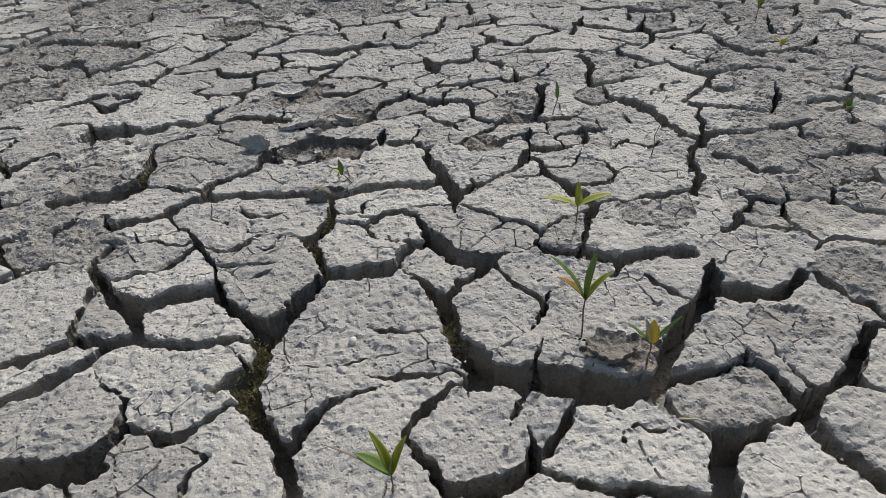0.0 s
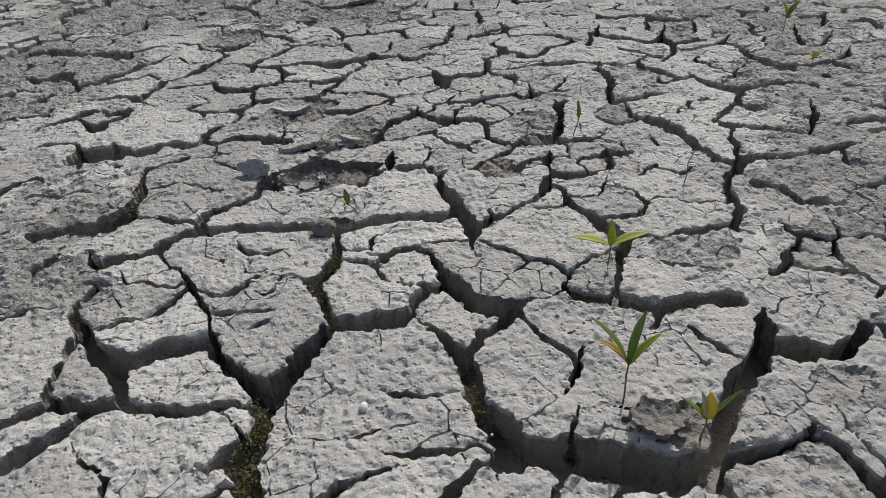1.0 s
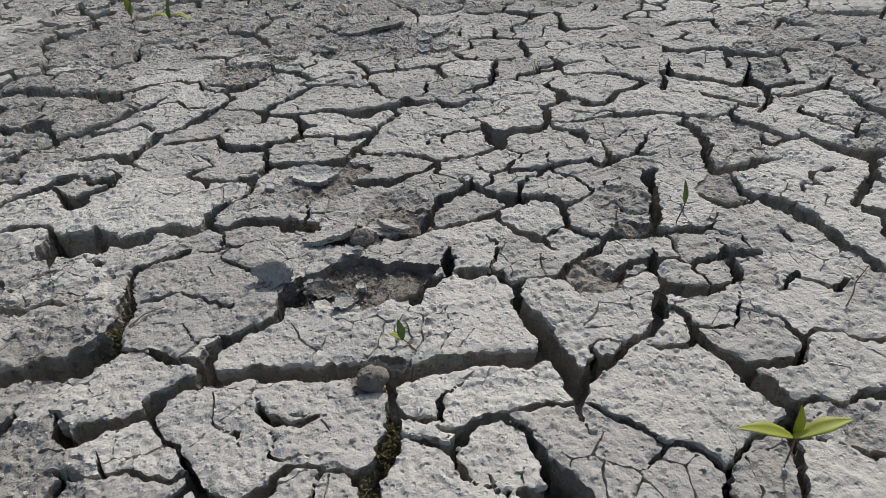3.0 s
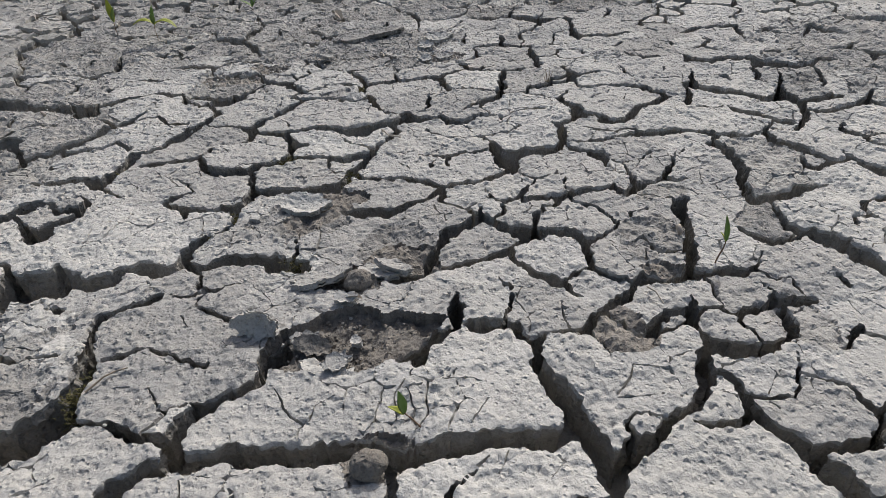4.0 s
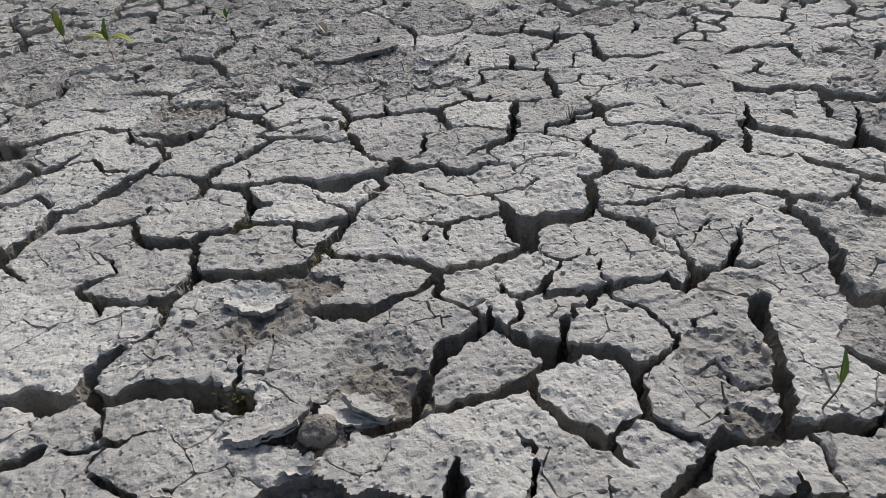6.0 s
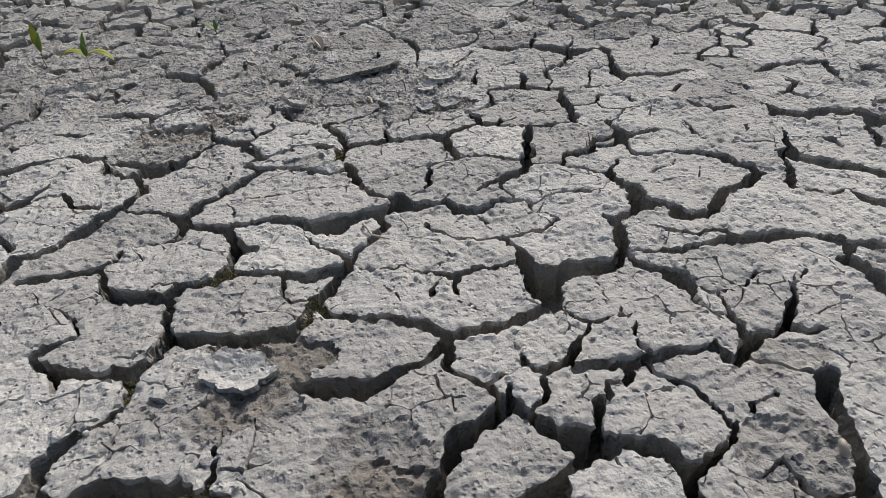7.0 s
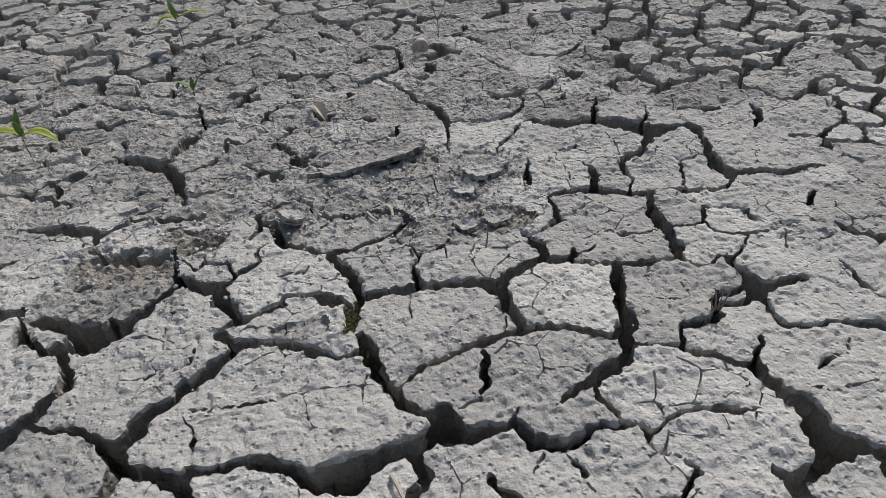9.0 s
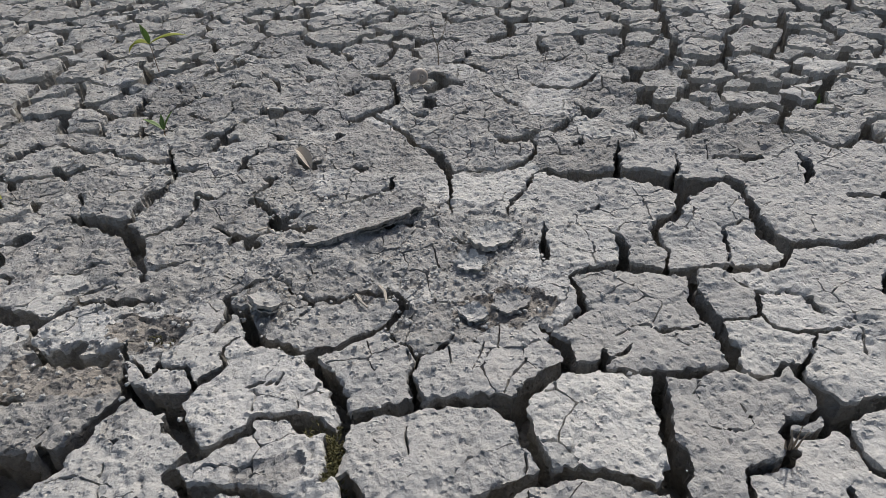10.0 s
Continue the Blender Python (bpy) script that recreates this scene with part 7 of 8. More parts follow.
def edge_way(px, py, at1, at2):
    """Unit vector from the line between two neighbours into the nearer one, and how fast the distance grows that way."""
    ax, ay = px - at1[0], py - at1[1]
    bx, by = px - at2[0], py - at2[1]
    la, lb = np.maximum(np.hypot(ax, ay), 1e-4), np.maximum(np.hypot(bx, by), 1e-4)
    gx, gy = bx / lb - ax / la, by / lb - ay / la
    g = np.maximum(np.hypot(gx, gy), 1e-4)
    return gx / g, gy / g, np.maximum(0.5 * g, 0.3)


def islands(inside):
    """Numbers the connected patches of a mask; 0 outside."""
    parent, last = [], []

    def root(k):
        while parent[k] != k:
            parent[k] = parent[parent[k]]
            k = parent[k]
        return k
    label = np.zeros(inside.shape, np.int32)
    for r in range(inside.shape[0]):
        edge = np.flatnonzero(np.diff(np.concatenate(([0], inside[r].view(np.int8), [0]))))
        now, k = [], 0
        for a, b in zip(edge[::2].tolist(), edge[1::2].tolist()):
            me = len(parent)
            parent.append(me)
            while k < len(last) and last[k][1] <= a:
                k += 1
            q = k
            while q < len(last) and last[q][0] < b:
                parent[root(last[q][2])] = root(me)
                q += 1
            now.append((a, b, me))
            label[r, a:b] = me + 1
        last = now
    table = np.array([0] + [root(k) + 1 for k in range(len(parent))], np.int32)
    _, table = np.unique(table, return_inverse=True)
    return table.astype(np.int32)[label]


# patches of other soil: x, y, half width, half depth, kind (1 weathered, some painted for shade, 2 loose and brown, 3 a
# hollow)
SPOTS = [(-0.194, 1.034, 0.076, 0.044, 3), (-0.199, 1.133, 0.043, 0.023, 3), (-0.149, 1.201, 0.047, 0.040, 1), (0.082, 1.018, 0.022, 0.035, 2), (0.167, 1.107, 0.027, 0.017, 2)]
SPOTS += [(0.175, 1.169, 0.046, 0.048, 1), (-0.216, 1.325, 0.035, 0.017, 2), (-0.276, 1.330, 0.030, 0.015, 2), (-0.277, 1.290, 0.052, 0.024, 1), (-0.174, 2.032, 0.156, 0.082, 1)]
SPOTS += [(-0.528, 1.861, 0.053, 0.039, 1), (-0.406, 2.194, 0.108, 0.056, 1), (-0.706, 2.308, 0.144, 0.059, 1), (-0.481, 0.759, 0.047, 0.051, 1), (0.322, 0.762, 0.054, 0.041, 1)]
SPOTS += [(0.388, 0.528, 0.058, 0.025, 1), (0.203, 0.500, 0.040, 0.025, 2), (0.273, 0.437, 0.059, 0.028, 1), (-0.280, 1.276, 0.062, 0.045, 1), (-0.075, 1.903, 0.053, 0.030, 2)]
SPOTS += [(-0.439, 1.911, 0.043, 0.025, 2), (-0.276, 1.713, 0.027, 0.026, 1), (-0.662, 2.154, 0.232, 0.121, 1), (0.601, 0.931, 0.108, 0.131, 1), (0.70, 1.20, 0.12, 0.25, 1)]
SPOTS += [(-0.595, 0.943, 0.10, 0.15, 1), (-0.899, 1.626, 0.181, 0.30, 1), (-1.026, 2.219, 0.223, 0.267, 1), (-0.440, 2.078, 0.117, 0.154, 1), (0.85, 1.75, 0.25, 0.25, 1)]
# the first is dull mud with a patch of shadow painted in
SPOTS += [(0.217, 1.290, 0.035, 0.030, 1), (-0.509, 1.794, 0.090, 0.044, 1), (0.517, 0.753, 0.095, 0.062, 1), (0.497, 0.613, 0.045, 0.042, 1), (0.288, 1.009, 0.031, 0.042, 1), (-0.638, 2.062, 0.069, 0.050, 1), (-0.827, 2.082, 0.112, 0.137, 1)]


def survey():
    """The whole crust on one net of squares: distance into its plate, fine cracks, height, patch and soil."""
    xs, ys = np.arange(WEST, EAST, STEP), np.arange(SOUTH, NORTH, STEP)
    gx, gy = np.meshgrid(xs, ys, indexing="ij")
    ragged_x = 0.0034 * field(gx, gy, 42, 2) + 0.0026 * field(gx, gy, 110, 3)
    ragged_y = 0.0034 * field(gx, gy, 42, 5) + 0.0026 * field(gx, gy, 110, 6)
    px, py = gx + ragged_x, gy + ragged_y
    # open cracks
    shape = gx.shape
    e = np.full(shape, 0.2, np.float32)
    near = np.full(shape, 0.2, np.float32)
    fine, fine_w = np.full(shape, 0.2, np.float32), np.zeros(shape, np.float32)
    fine_x, fine_y = np.zeros(shape, np.float32), np.zeros(shape, np.float32)
    calm_x, calm_y = gx + 0.0018 * field(gx, gy, 42, 2) + 0.0010 * field(gx, gy, 100, 3), gy + 0.0018 * field(gx, gy, 42, 5) + 0.0010 * field(gx, gy, 100, 6)
    swell = (1 + 0.30 * field(gx, gy, 30, 12) + 0.20 * field(gx, gy, 90, 13)).astype(np.float32)
    for line in CRACKS:
        for (x0, y0, w0), (x1, y1, w1) in zip(line, line[1:]):
            a0, a1 = int((min(x0, x1) - 0.07 - WEST) / STEP), int((max(x0, x1) + 0.07 - WEST) / STEP)
            b0, b1 = int((min(y0, y1) - 0.07 - SOUTH) / STEP), int((max(y0, y1) + 0.07 - SOUTH) / STEP)
            w = (slice(a0, a1), slice(b0, b1))
            sx, sy = x1 - x0, y1 - y0
            t = np.clip(((px[w] - x0) * sx + (py[w] - y0) * sy) / max(sx * sx + sy * sy, 1e-9), 0, 1)
            vx, vy = px[w] - x0 - t * sx, py[w] - y0 - t * sy
            d = np.hypot(vx, vy)
            half = (0.00055 * (w0 + t * (w1 - w0)) + 0.0003) * swell[w]
            near[w] = np.minimum(near[w], d)
            wide = half > 0.0016
            e[w] = np.where(wide, np.minimum(e[w], d - half), e[w])
            qx, qy = calm_x[w] - x0, calm_y[w] - y0
            t = np.clip((qx * sx + qy * sy) / max(sx * sx + sy * sy, 1e-9), 0, 1)
            vx, vy = qx - t * sx, qy - t * sy
            d = np.hypot(vx, vy)
            thin = ~wide & (d < fine[w])
            fine[w] = np.where(thin, d, fine[w])
            fine_w[w] = np.where(thin, np.maximum(half, 0.0006), fine_w[w])
            fine_x[w] = np.where(thin, vx / np.maximum(d, 1e-5), fine_x[w])
            fine_y[w] = np.where(thin, vy / np.maximum(d, 1e-5), fine_y[w])
    # plates beyond them
    mapped = np.zeros(shape, bool)
    for ya, wa, ea, yb, wb, eb in MAPPED:
        across = gy + 0.073 * (gx + 0.1)
        s = np.clip((across - ya) / (yb - ya), 0, 1)
        mapped |= (across >= ya) & (across < yb) & (gx > wa + s * (wb - wa)) & (gx < ea + s * (eb - ea))
    mapped |= near < 0.05
    wild = 0.006 + 0.010 * smooth(gy, 2.0, 2.4)
    lx, ly = px + wild * field(gx, gy, 16, 1) + 0.5 * wild * field(gx, gy, 36, 7), py + wild * field(gx, gy, 16, 4) + 0.5 * wild * field(gx, gy, 36, 8)
    d1, d2, plate_id, _, _ = nearest_two(lx, ly, LOBES, lambda l: l[3])
    gap = np.maximum(0.0046 + 0.0040 * smooth(gy, 2.0, 2.4) + 0.0034 * field(gx, gy, 7, 11) + 0.0020 * np.abs(field(gx, gy, 50, 14)), 0.0012)
    apart = np.minimum((d2 - d1) * 0.5 - gap, 0.05 - gap - d1)
    beside = smooth(near, 0.012, 0.03)
    e = np.where(mapped, e, np.minimum(e, apart + 0.05 * (1 - beside))).astype(np.float32)
    # fine cracks: seams between the pieces of a plate, old plate lines, and a net of hairlines
    kx, ky = calm_x + 0.006 * field(gx, gy, 16, 1), calm_y + 0.006 * field(gx, gy, 16, 4)
    d3, d4, _, at3, at4 = nearest_two(kx, ky, LOBES, lambda l: l[3] * 16 + l[4])
    sx, sy, pace = edge_way(kx, ky, at3, at4)
    seam = (d4 - d3) * 0.5 / pace
    seam_w = np.maximum(0.0008 + 0.0009 * field(gx, gy, 14, 15), 0) * beside * np.where(mapped, smooth(field(gx, gy, 9, 16), -0.05, 0.3), 1)
    take = (seam < fine) & (seam_w > 0.0003)
    fine, fine_w = np.where(take, seam, fine), np.where(take, seam_w, fine_w)
    fine_x, fine_y = np.where(take, sx, fine_x), np.where(take, sy, fine_y)
    size = 0.042
    hx, hy = gx + 0.0012 * field(gx, gy, 90, 46) + 0.006 * field(gx, gy, 22, 42), gy + 0.0012 * field(gx, gy, 90, 47) + 0.006 * field(gx, gy, 22, 43)
    cx, cy = np.floor(hx / size), np.floor(hy / size)
    f1, f2 = np.full(shape, 9.0), np.full(shape, 9.0)
    p1, p2 = np.zeros((2,) + shape, np.float32), np.zeros((2,) + shape, np.float32)
    for dx in (-1, 0, 1):
        for dy in (-1, 0, 1):
            qx, qy = cx + dx, cy + dy
            qx, qy = (qx + 0.1 + 0.8 * hashed(qx, qy, 41)) * size, (qy + 0.1 + 0.8 * hashed(qx, qy, 48)) * size
            d = np.hypot(hx - qx, hy - qy)
            a, b = d < f1, (d < f2) & (d >= f1)
            f2 = np.where(a, f1, np.where(b, d, f2))
            p2[0], p2[1] = np.where(a, p1[0], np.where(b, qx, p2[0])), np.where(a, p1[1], np.where(b, qy, p2[1]))
            f1 = np.where(a, d, f1)
            p1[0], p1[1] = np.where(a, qx, p1[0]), np.where(a, qy, p1[1])
    ox, oy, pace = edge_way(hx, hy, p1, p2)
    hair = (f2 - f1) * 0.5 / pace
    hair_w = 0.0008 * smooth(field(gx, gy, 9, 32) + 0.3 * smooth(gy, 1.9, 2.3), 0.06, 0.36) * (1 + 0.5 * field(gx, gy, 100, 34))
    take = (hair < fine) & (hair_w > 0.0003) & (fine > 2 * STEP)
    fine, fine_w = np.where(take, hair, fine), np.where(take, hair_w, fine_w)
    fine_x, fine_y = np.where(take, ox, fine_x), np.where(take, oy, fine_y)
    # patches, their height and tilt
    patch = islands(e > 0)
    count = patch.max() + 1
    area = np.bincount(patch.ravel(), minlength=count).astype(float)
    for _ in range(4):      # the brink of a crack goes with the patch beside it
        for sx, sy in ((1, 0), (-1, 0), (0, 1), (0, -1)):
            patch = np.where(patch == 0, np.roll(patch, (sx, sy), (0, 1)), patch)
    weight = np.maximum(np.bincount(patch.ravel(), minlength=count), 1)
    mx, my = np.bincount(patch.ravel(), gx.ravel(), count) / weight, np.bincount(patch.ravel(), gy.ravel(), count) / weight
    size_m = area * STEP * STEP
    rng = np.random.default_rng(12)
    lift, tx, ty = rng.normal(0, 0.0020, count), rng.normal(0, 0.030, count), rng.normal(-0.005, 0.034, count)
    calm = np.clip(0.012 / np.maximum(size_m, 0.004), 0.15, 1.0)
    z = crust(gx, gy) + (lift * calm)[patch] + np.clip(((gx - mx[patch]) * tx[patch] + (gy - my[patch]) * ty[patch]) * calm[patch], -0.008, 0.008)
    z = z + 0.004 * field(gx, gy, 5, 36)
    z = z - 0.0012 * np.exp(-np.maximum(e, 0) / 0.0025)
    kinds = {"crust": 0, "worn_shaded": 1, "loose": 2, "hollow": 3}
    soil_of = np.array([kinds[k] for k in SOILS] + [0])
    kind = soil_of[plate_id]
    edge = 0.85 * field(gx, gy, 20, 38) + 0.45 * field(gx, gy, 60, 39) + 0.25 * field(gx, gy, 150, 45)
    for cx, cy, rx, ry, k in SPOTS:
        kind = np.where(((gx - cx) / rx) ** 2 + ((gy - cy) / ry) ** 2 + edge < 1, np.maximum(kind, k), kind)
    # far crust: worn, and its colour darkened for the shade between lumps
    kind = np.where((gy + 0.2 * field(gx, gy, 5, 40) > 2.3) & (field(gx, gy, 7, 44) > -0.25), np.maximum(kind, 1), kind)
    worn, broken, pit = np.maximum(kind > 0, 0.8 * smooth(gy + 0.15 * field(gx, gy, 4, 37), 1.95, 2.35)), kind > 1, kind > 2
    z = z + worn * (0.0045 * field(gx, gy, 30, 27) + 0.0020 * field(gx, gy, 95, 28) - 0.002)
    lump, clod = 1 - np.abs(field(gx, gy, 38, 81)), 1 - np.abs(field(gx, gy, 90, 83))
    z = z + broken * (0.004 * field(gx, gy, 12, 82) + 0.006 * lump * lump + 0.004 * clod - 0.008) - pit * 0.009
    fine_w = np.where(broken, 0, fine_w)
    deep = 0.068 + 0.008 * field(gx, gy, 8, 51)
    return gx, gy, e, z, fine, fine_w, fine_x, fine_y, patch, size_m, plate_id, kind, deep, mapped


def crust_mesh(net, chosen, every, rows):
    """Top and broken sides of the chosen patches: vertices, triangles, slots and owners."""
    gx, gy, e, z, fine, fine_w, fine_x, fine_y, patch, size_m, plate_id, kind, deep, mapped = (a if a.ndim == 1 else a[::every, ::every] for a in net)
    res = STEP * every
    # outlines drawn onto the line e = 0
    ax, ay = np.gradient(e, res)
    gl = np.maximum(np.hypot(ax, ay), 0.4)
    rim = np.abs(e) < 0.55 * res
    move = np.where(rim, -e / gl, 0.0)
    px, py = gx + move * ax / gl, gy + move * ay / gl
    # fine cracks: a row of vertices down in the crack, a row on each lip
    open_ = (fine_w > 0.0003) & (e > 1.2 * res)
    bed = open_ & (fine < 0.5 * res)
    beside = np.roll(bed, 1, 0) | np.roll(bed, -1, 0) | np.roll(bed, 1, 1) | np.roll(bed, -1, 1)
    lip = open_ & ~bed & beside & (fine < 1.6 * res)
    shift = np.where(bed, -fine, np.where(lip, np.maximum(fine_w, 0.14 * res) - fine, 0.0))
    px, py = px + shift * fine_x, py + shift * fine_y
    z = np.where(bed, z - np.minimum(10 * fine_w, 0.012), z)
    into = rim | (e > 0)
    whose = patch
    into &= chosen[whose] & (whose > 0)
    idx = np.arange(px.size).reshape(px.shape)
    a, b, c, d = idx[:-1, :-1], idx[1:, :-1], idx[1:, 1:], idx[:-1, 1:]
    ia, ib, ic, id_ = into[:-1, :-1], into[1:, :-1], into[1:, 1:], into[:-1, 1:]
    ba, bb, bc, bd = bed[:-1, :-1], bed[1:, :-1], bed[1:, 1:], bed[:-1, 1:]
    turned = (bb & bd & ~(ba & bc)) | ((ba ^ bc) & ~bb & ~bd)     # squares cut along a fine crack
    f = np.concatenate([np.stack([p[m], q[m], r[m]], 1) for p, q, r, m in ((a, b, c, ia & ib & ic & ~turned), (a, c, d, ia & ic & id_ & ~turned), (a, b, d, ia & ib & id_ & (turned | ~ic)), (b, c, d, ib & ic & id_ & (turned | ~ia)))])
    if not len(f):
        return None
    ws = whose.ravel()
    f = f[(ws[f[:, 0]] == ws[f[:, 1]]) & (ws[f[:, 1]] == ws[f[:, 2]])]
    solo = size_m[ws[f[:, 0]]] < 0.045
    owner = np.where(solo, ws[f[:, 0]], 1000000 + plate_id.ravel()[f].max(axis=1))
    soils = kind.ravel()[f].max(axis=1)
    slot = np.array([0, 2, 3, 3])[soils]
    n = px.size
    ends = np.concatenate([f[:, [0, 1]], f[:, [1, 2]], f[:, [2, 0]]])
    end_owner = np.concatenate([owner] * 3)
    lone = ~np.isin(ends[:, 0] * n + ends[:, 1], ends[:, 1] * n + ends[:, 0])
    ends, end_owner = ends[lone], end_owner[lone]
    used = np.zeros(n, bool)
    used[f.ravel()] = True
    remap = np.cumsum(used) - 1
    v = np.stack([px.ravel()[used], py.ravel()[used], z.ravel()[used]], 1)
    faces, slots, owners = [remap[f]], [slot], [owner]
    u, ends = np.unique(ends, return_inverse=True)
    ends = ends.reshape(-1, 2)
    ux, uy, uz = px.ravel()[u], py.ravel()[u], z.ravel()[u]
    nx, ny, fall = (ax / gl).ravel()[u], (ay / gl).ravel()[u], deep.ravel()[u]
    above, count, verts = remap[u], len(v), [v]
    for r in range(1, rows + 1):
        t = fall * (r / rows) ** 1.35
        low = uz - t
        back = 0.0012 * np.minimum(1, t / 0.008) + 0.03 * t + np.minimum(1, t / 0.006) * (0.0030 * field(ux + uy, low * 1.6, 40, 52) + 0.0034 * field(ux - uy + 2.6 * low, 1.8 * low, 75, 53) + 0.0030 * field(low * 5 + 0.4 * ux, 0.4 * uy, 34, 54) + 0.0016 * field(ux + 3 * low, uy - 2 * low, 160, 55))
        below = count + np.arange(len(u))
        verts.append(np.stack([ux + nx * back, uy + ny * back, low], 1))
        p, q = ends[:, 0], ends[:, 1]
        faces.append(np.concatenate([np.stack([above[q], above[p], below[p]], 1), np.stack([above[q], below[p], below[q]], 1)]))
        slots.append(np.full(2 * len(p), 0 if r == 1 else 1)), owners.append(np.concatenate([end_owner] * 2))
        above, count = below, count + len(u)
    return np.concatenate(verts), np.concatenate(faces), np.concatenate(slots).astype(np.int32), np.concatenate(owners)


def lay_plates():
    net = survey()
    gx, gy, patch, size_m, mapped = net[0], net[1], net[8], net[9], net[13]
    count = len(size_m)
    close, middle = np.zeros(count, bool), np.zeros(count, bool)
    close[np.unique(patch[mapped])] = True
    middle[np.unique(patch[(np.abs(gx + 0.06) < np.minimum(0.42 + 0.62 * gy, 1.45)) & (gy > 0.22) & (gy < 3.5)])] = True
    real = size_m > 0.00008
    rest_v, rest_f, rest_s, base, made = [], [], [], 0, 0
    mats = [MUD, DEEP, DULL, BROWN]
    for chosen, every, rows in ((close & real, 1, 7), (middle & ~close & real, 2, 4), (~close & ~middle & real, 5, 2)):
        v, f, slots, owners = crust_mesh(net, chosen, every, rows)
        note_height(v)
        order = np.argsort(owners, kind="stable")
        f, slots, owners = f[order], slots[order], owners[order]
        cuts = np.flatnonzero(np.diff(owners)) + 1
        for part_f, part_s in zip(np.split(f, cuts), np.split(slots, cuts)):
            u, g = np.unique(part_f, return_inverse=True)
            g, w = g.reshape(-1, 3), v[u]
            if every < 5 and made < 300 and len(part_f) > 400:
                made += 1
                mid = np.array((w[:, 0].mean(), w[:, 1].mean(), 0))
                ob = new("mud_plate", mesh_of("mud_plate", w - mid, g, mats, part_s))
                ob.parent = ground
                ob.location = mid
            else:
                rest_v.append(w), rest_f.append(g + base), rest_s.append(part_s)
                base += len(w)
    ob = new("outer_plates", mesh_of("outer_plates", np.concatenate(rest_v), np.concatenate(rest_f), mats, np.concatenate(rest_s)))
    ob.parent = ground
    tagged(ob, kind="stuff")


lay_plates()


# ---- small things ----
def part(name, bm, mat, parent, label=""):
    me = bpy.data.meshes.new(name)
    bm.to_mesh(me)
    bm.free()
    for poly in me.polygons:
        poly.use_smooth = True
    me.materials.append(mat)
    ob = new(name, me)
    ob.parent = parent
    return tagged(ob, label)


def leaf_material(name, colour, vein):
    m, nodes, links, bsdf = material(name)
    pos = nodes.new("ShaderNodeNewGeometry").outputs["Position"]
    tint = mixed(nodes, links, noise_node(nodes, links, pos, 90.0, 3.0), colour, vein)
    links.new(tint, bsdf.inputs["Base Color"])
    bsdf.inputs["Roughness"].default_value = 0.5
    glow = nodes.new("ShaderNodeBsdfTranslucent")
    links.new(tint, glow.inputs["Color"])
    mix = nodes.new("ShaderNodeMixShader")
    mix.inputs[0].default_value = 0.45
    links.new(bsdf.outputs[0], mix.inputs[1])
    links.new(glow.outputs[0], mix.inputs[2])
    links.new(mix.outputs[0], nodes["Material Output"].inputs["Surface"])
    return m


def dry_material(name, a, b, rough=0.8):
    m, nodes, links, bsdf = material(name)
    pos = nodes.new("ShaderNodeNewGeometry").outputs["Position"]
    links.new(mixed(nodes, links, noise_node(nodes, links, pos, 160.0, 4.0), a, b), bsdf.inputs["Base Color"])
    bsdf.inputs["Roughness"].default_value = rough
    bump = nodes.new("ShaderNodeBump")
    bump.inputs["Strength"].default_value = 0.4
    bump.inputs["Distance"].default_value = 0.001
    links.new(noise_node(nodes, links, pos, 500.0, 3.0), bump.inputs["Height"])
    links.new(bump.outputs["Normal"], bsdf.inputs["Normal"])
    return m


GREEN = leaf_material("green_leaf", (0.18, 0.29, 0.08), (0.27, 0.38, 0.12))
LIME = leaf_material("yellow_green_leaf", (0.36, 0.42, 0.06), (0.50, 0.52, 0.10))
YELLOW = leaf_material("yellow_leaf", (0.66, 0.58, 0.07), (0.72, 0.60, 0.12))
ORANGE = leaf_material("orange_leaf", (0.55, 0.33, 0.10), (0.50, 0.42, 0.12))
STEM = dry_material("red_brown_stem", (0.16, 0.085, 0.06), (0.22, 0.16, 0.08), 0.55)
STRAW = dry_material("pale_straw", (0.40, 0.35, 0.28), (0.52, 0.47, 0.40))
TWIG = dry_material("dry_twig", (0.20, 0.16, 0.12), (0.30, 0.25, 0.19))
SHELL = dry_material("snail_shell", (0.33, 0.27, 0.22), (0.48, 0.42, 0.36), 0.4)
PEBBLE = dry_material("white_pebble", (0.72, 0.71, 0.68), (0.60, 0.59, 0.56), 0.6)
MOSS = dry_material("moss", (0.075, 0.070, 0.026), (0.14, 0.125, 0.045), 0.9)


def tube(points, r0, r1, sides=6):
    """A tapered round stalk along points."""
    bm = bmesh.new()
    rings = []
    pts = [Vector(p) for p in points]
    for k, p in enumerate(pts):
        way = (pts[min(k + 1, len(pts) - 1)] - pts[max(k - 1, 0)]).normalized()
        q = way.to_track_quat("Z", "Y")
        r = r0 + (r1 - r0) * k / (len(pts) - 1)
        rings.append([bm.verts.new(p + q @ Vector((r * math.cos(a), r * math.sin(a), 0))) for a in (6.2832 * s / sides for s in range(sides))])
    for a, b in zip(rings, rings[1:]):
        for s in range(sides):
            bm.faces.new((a[s], a[(s + 1) % sides], b[(s + 1) % sides], b[s]))
    bm.faces.new(rings[0][::-1])
    bm.faces.new(rings[-1])
    return bm


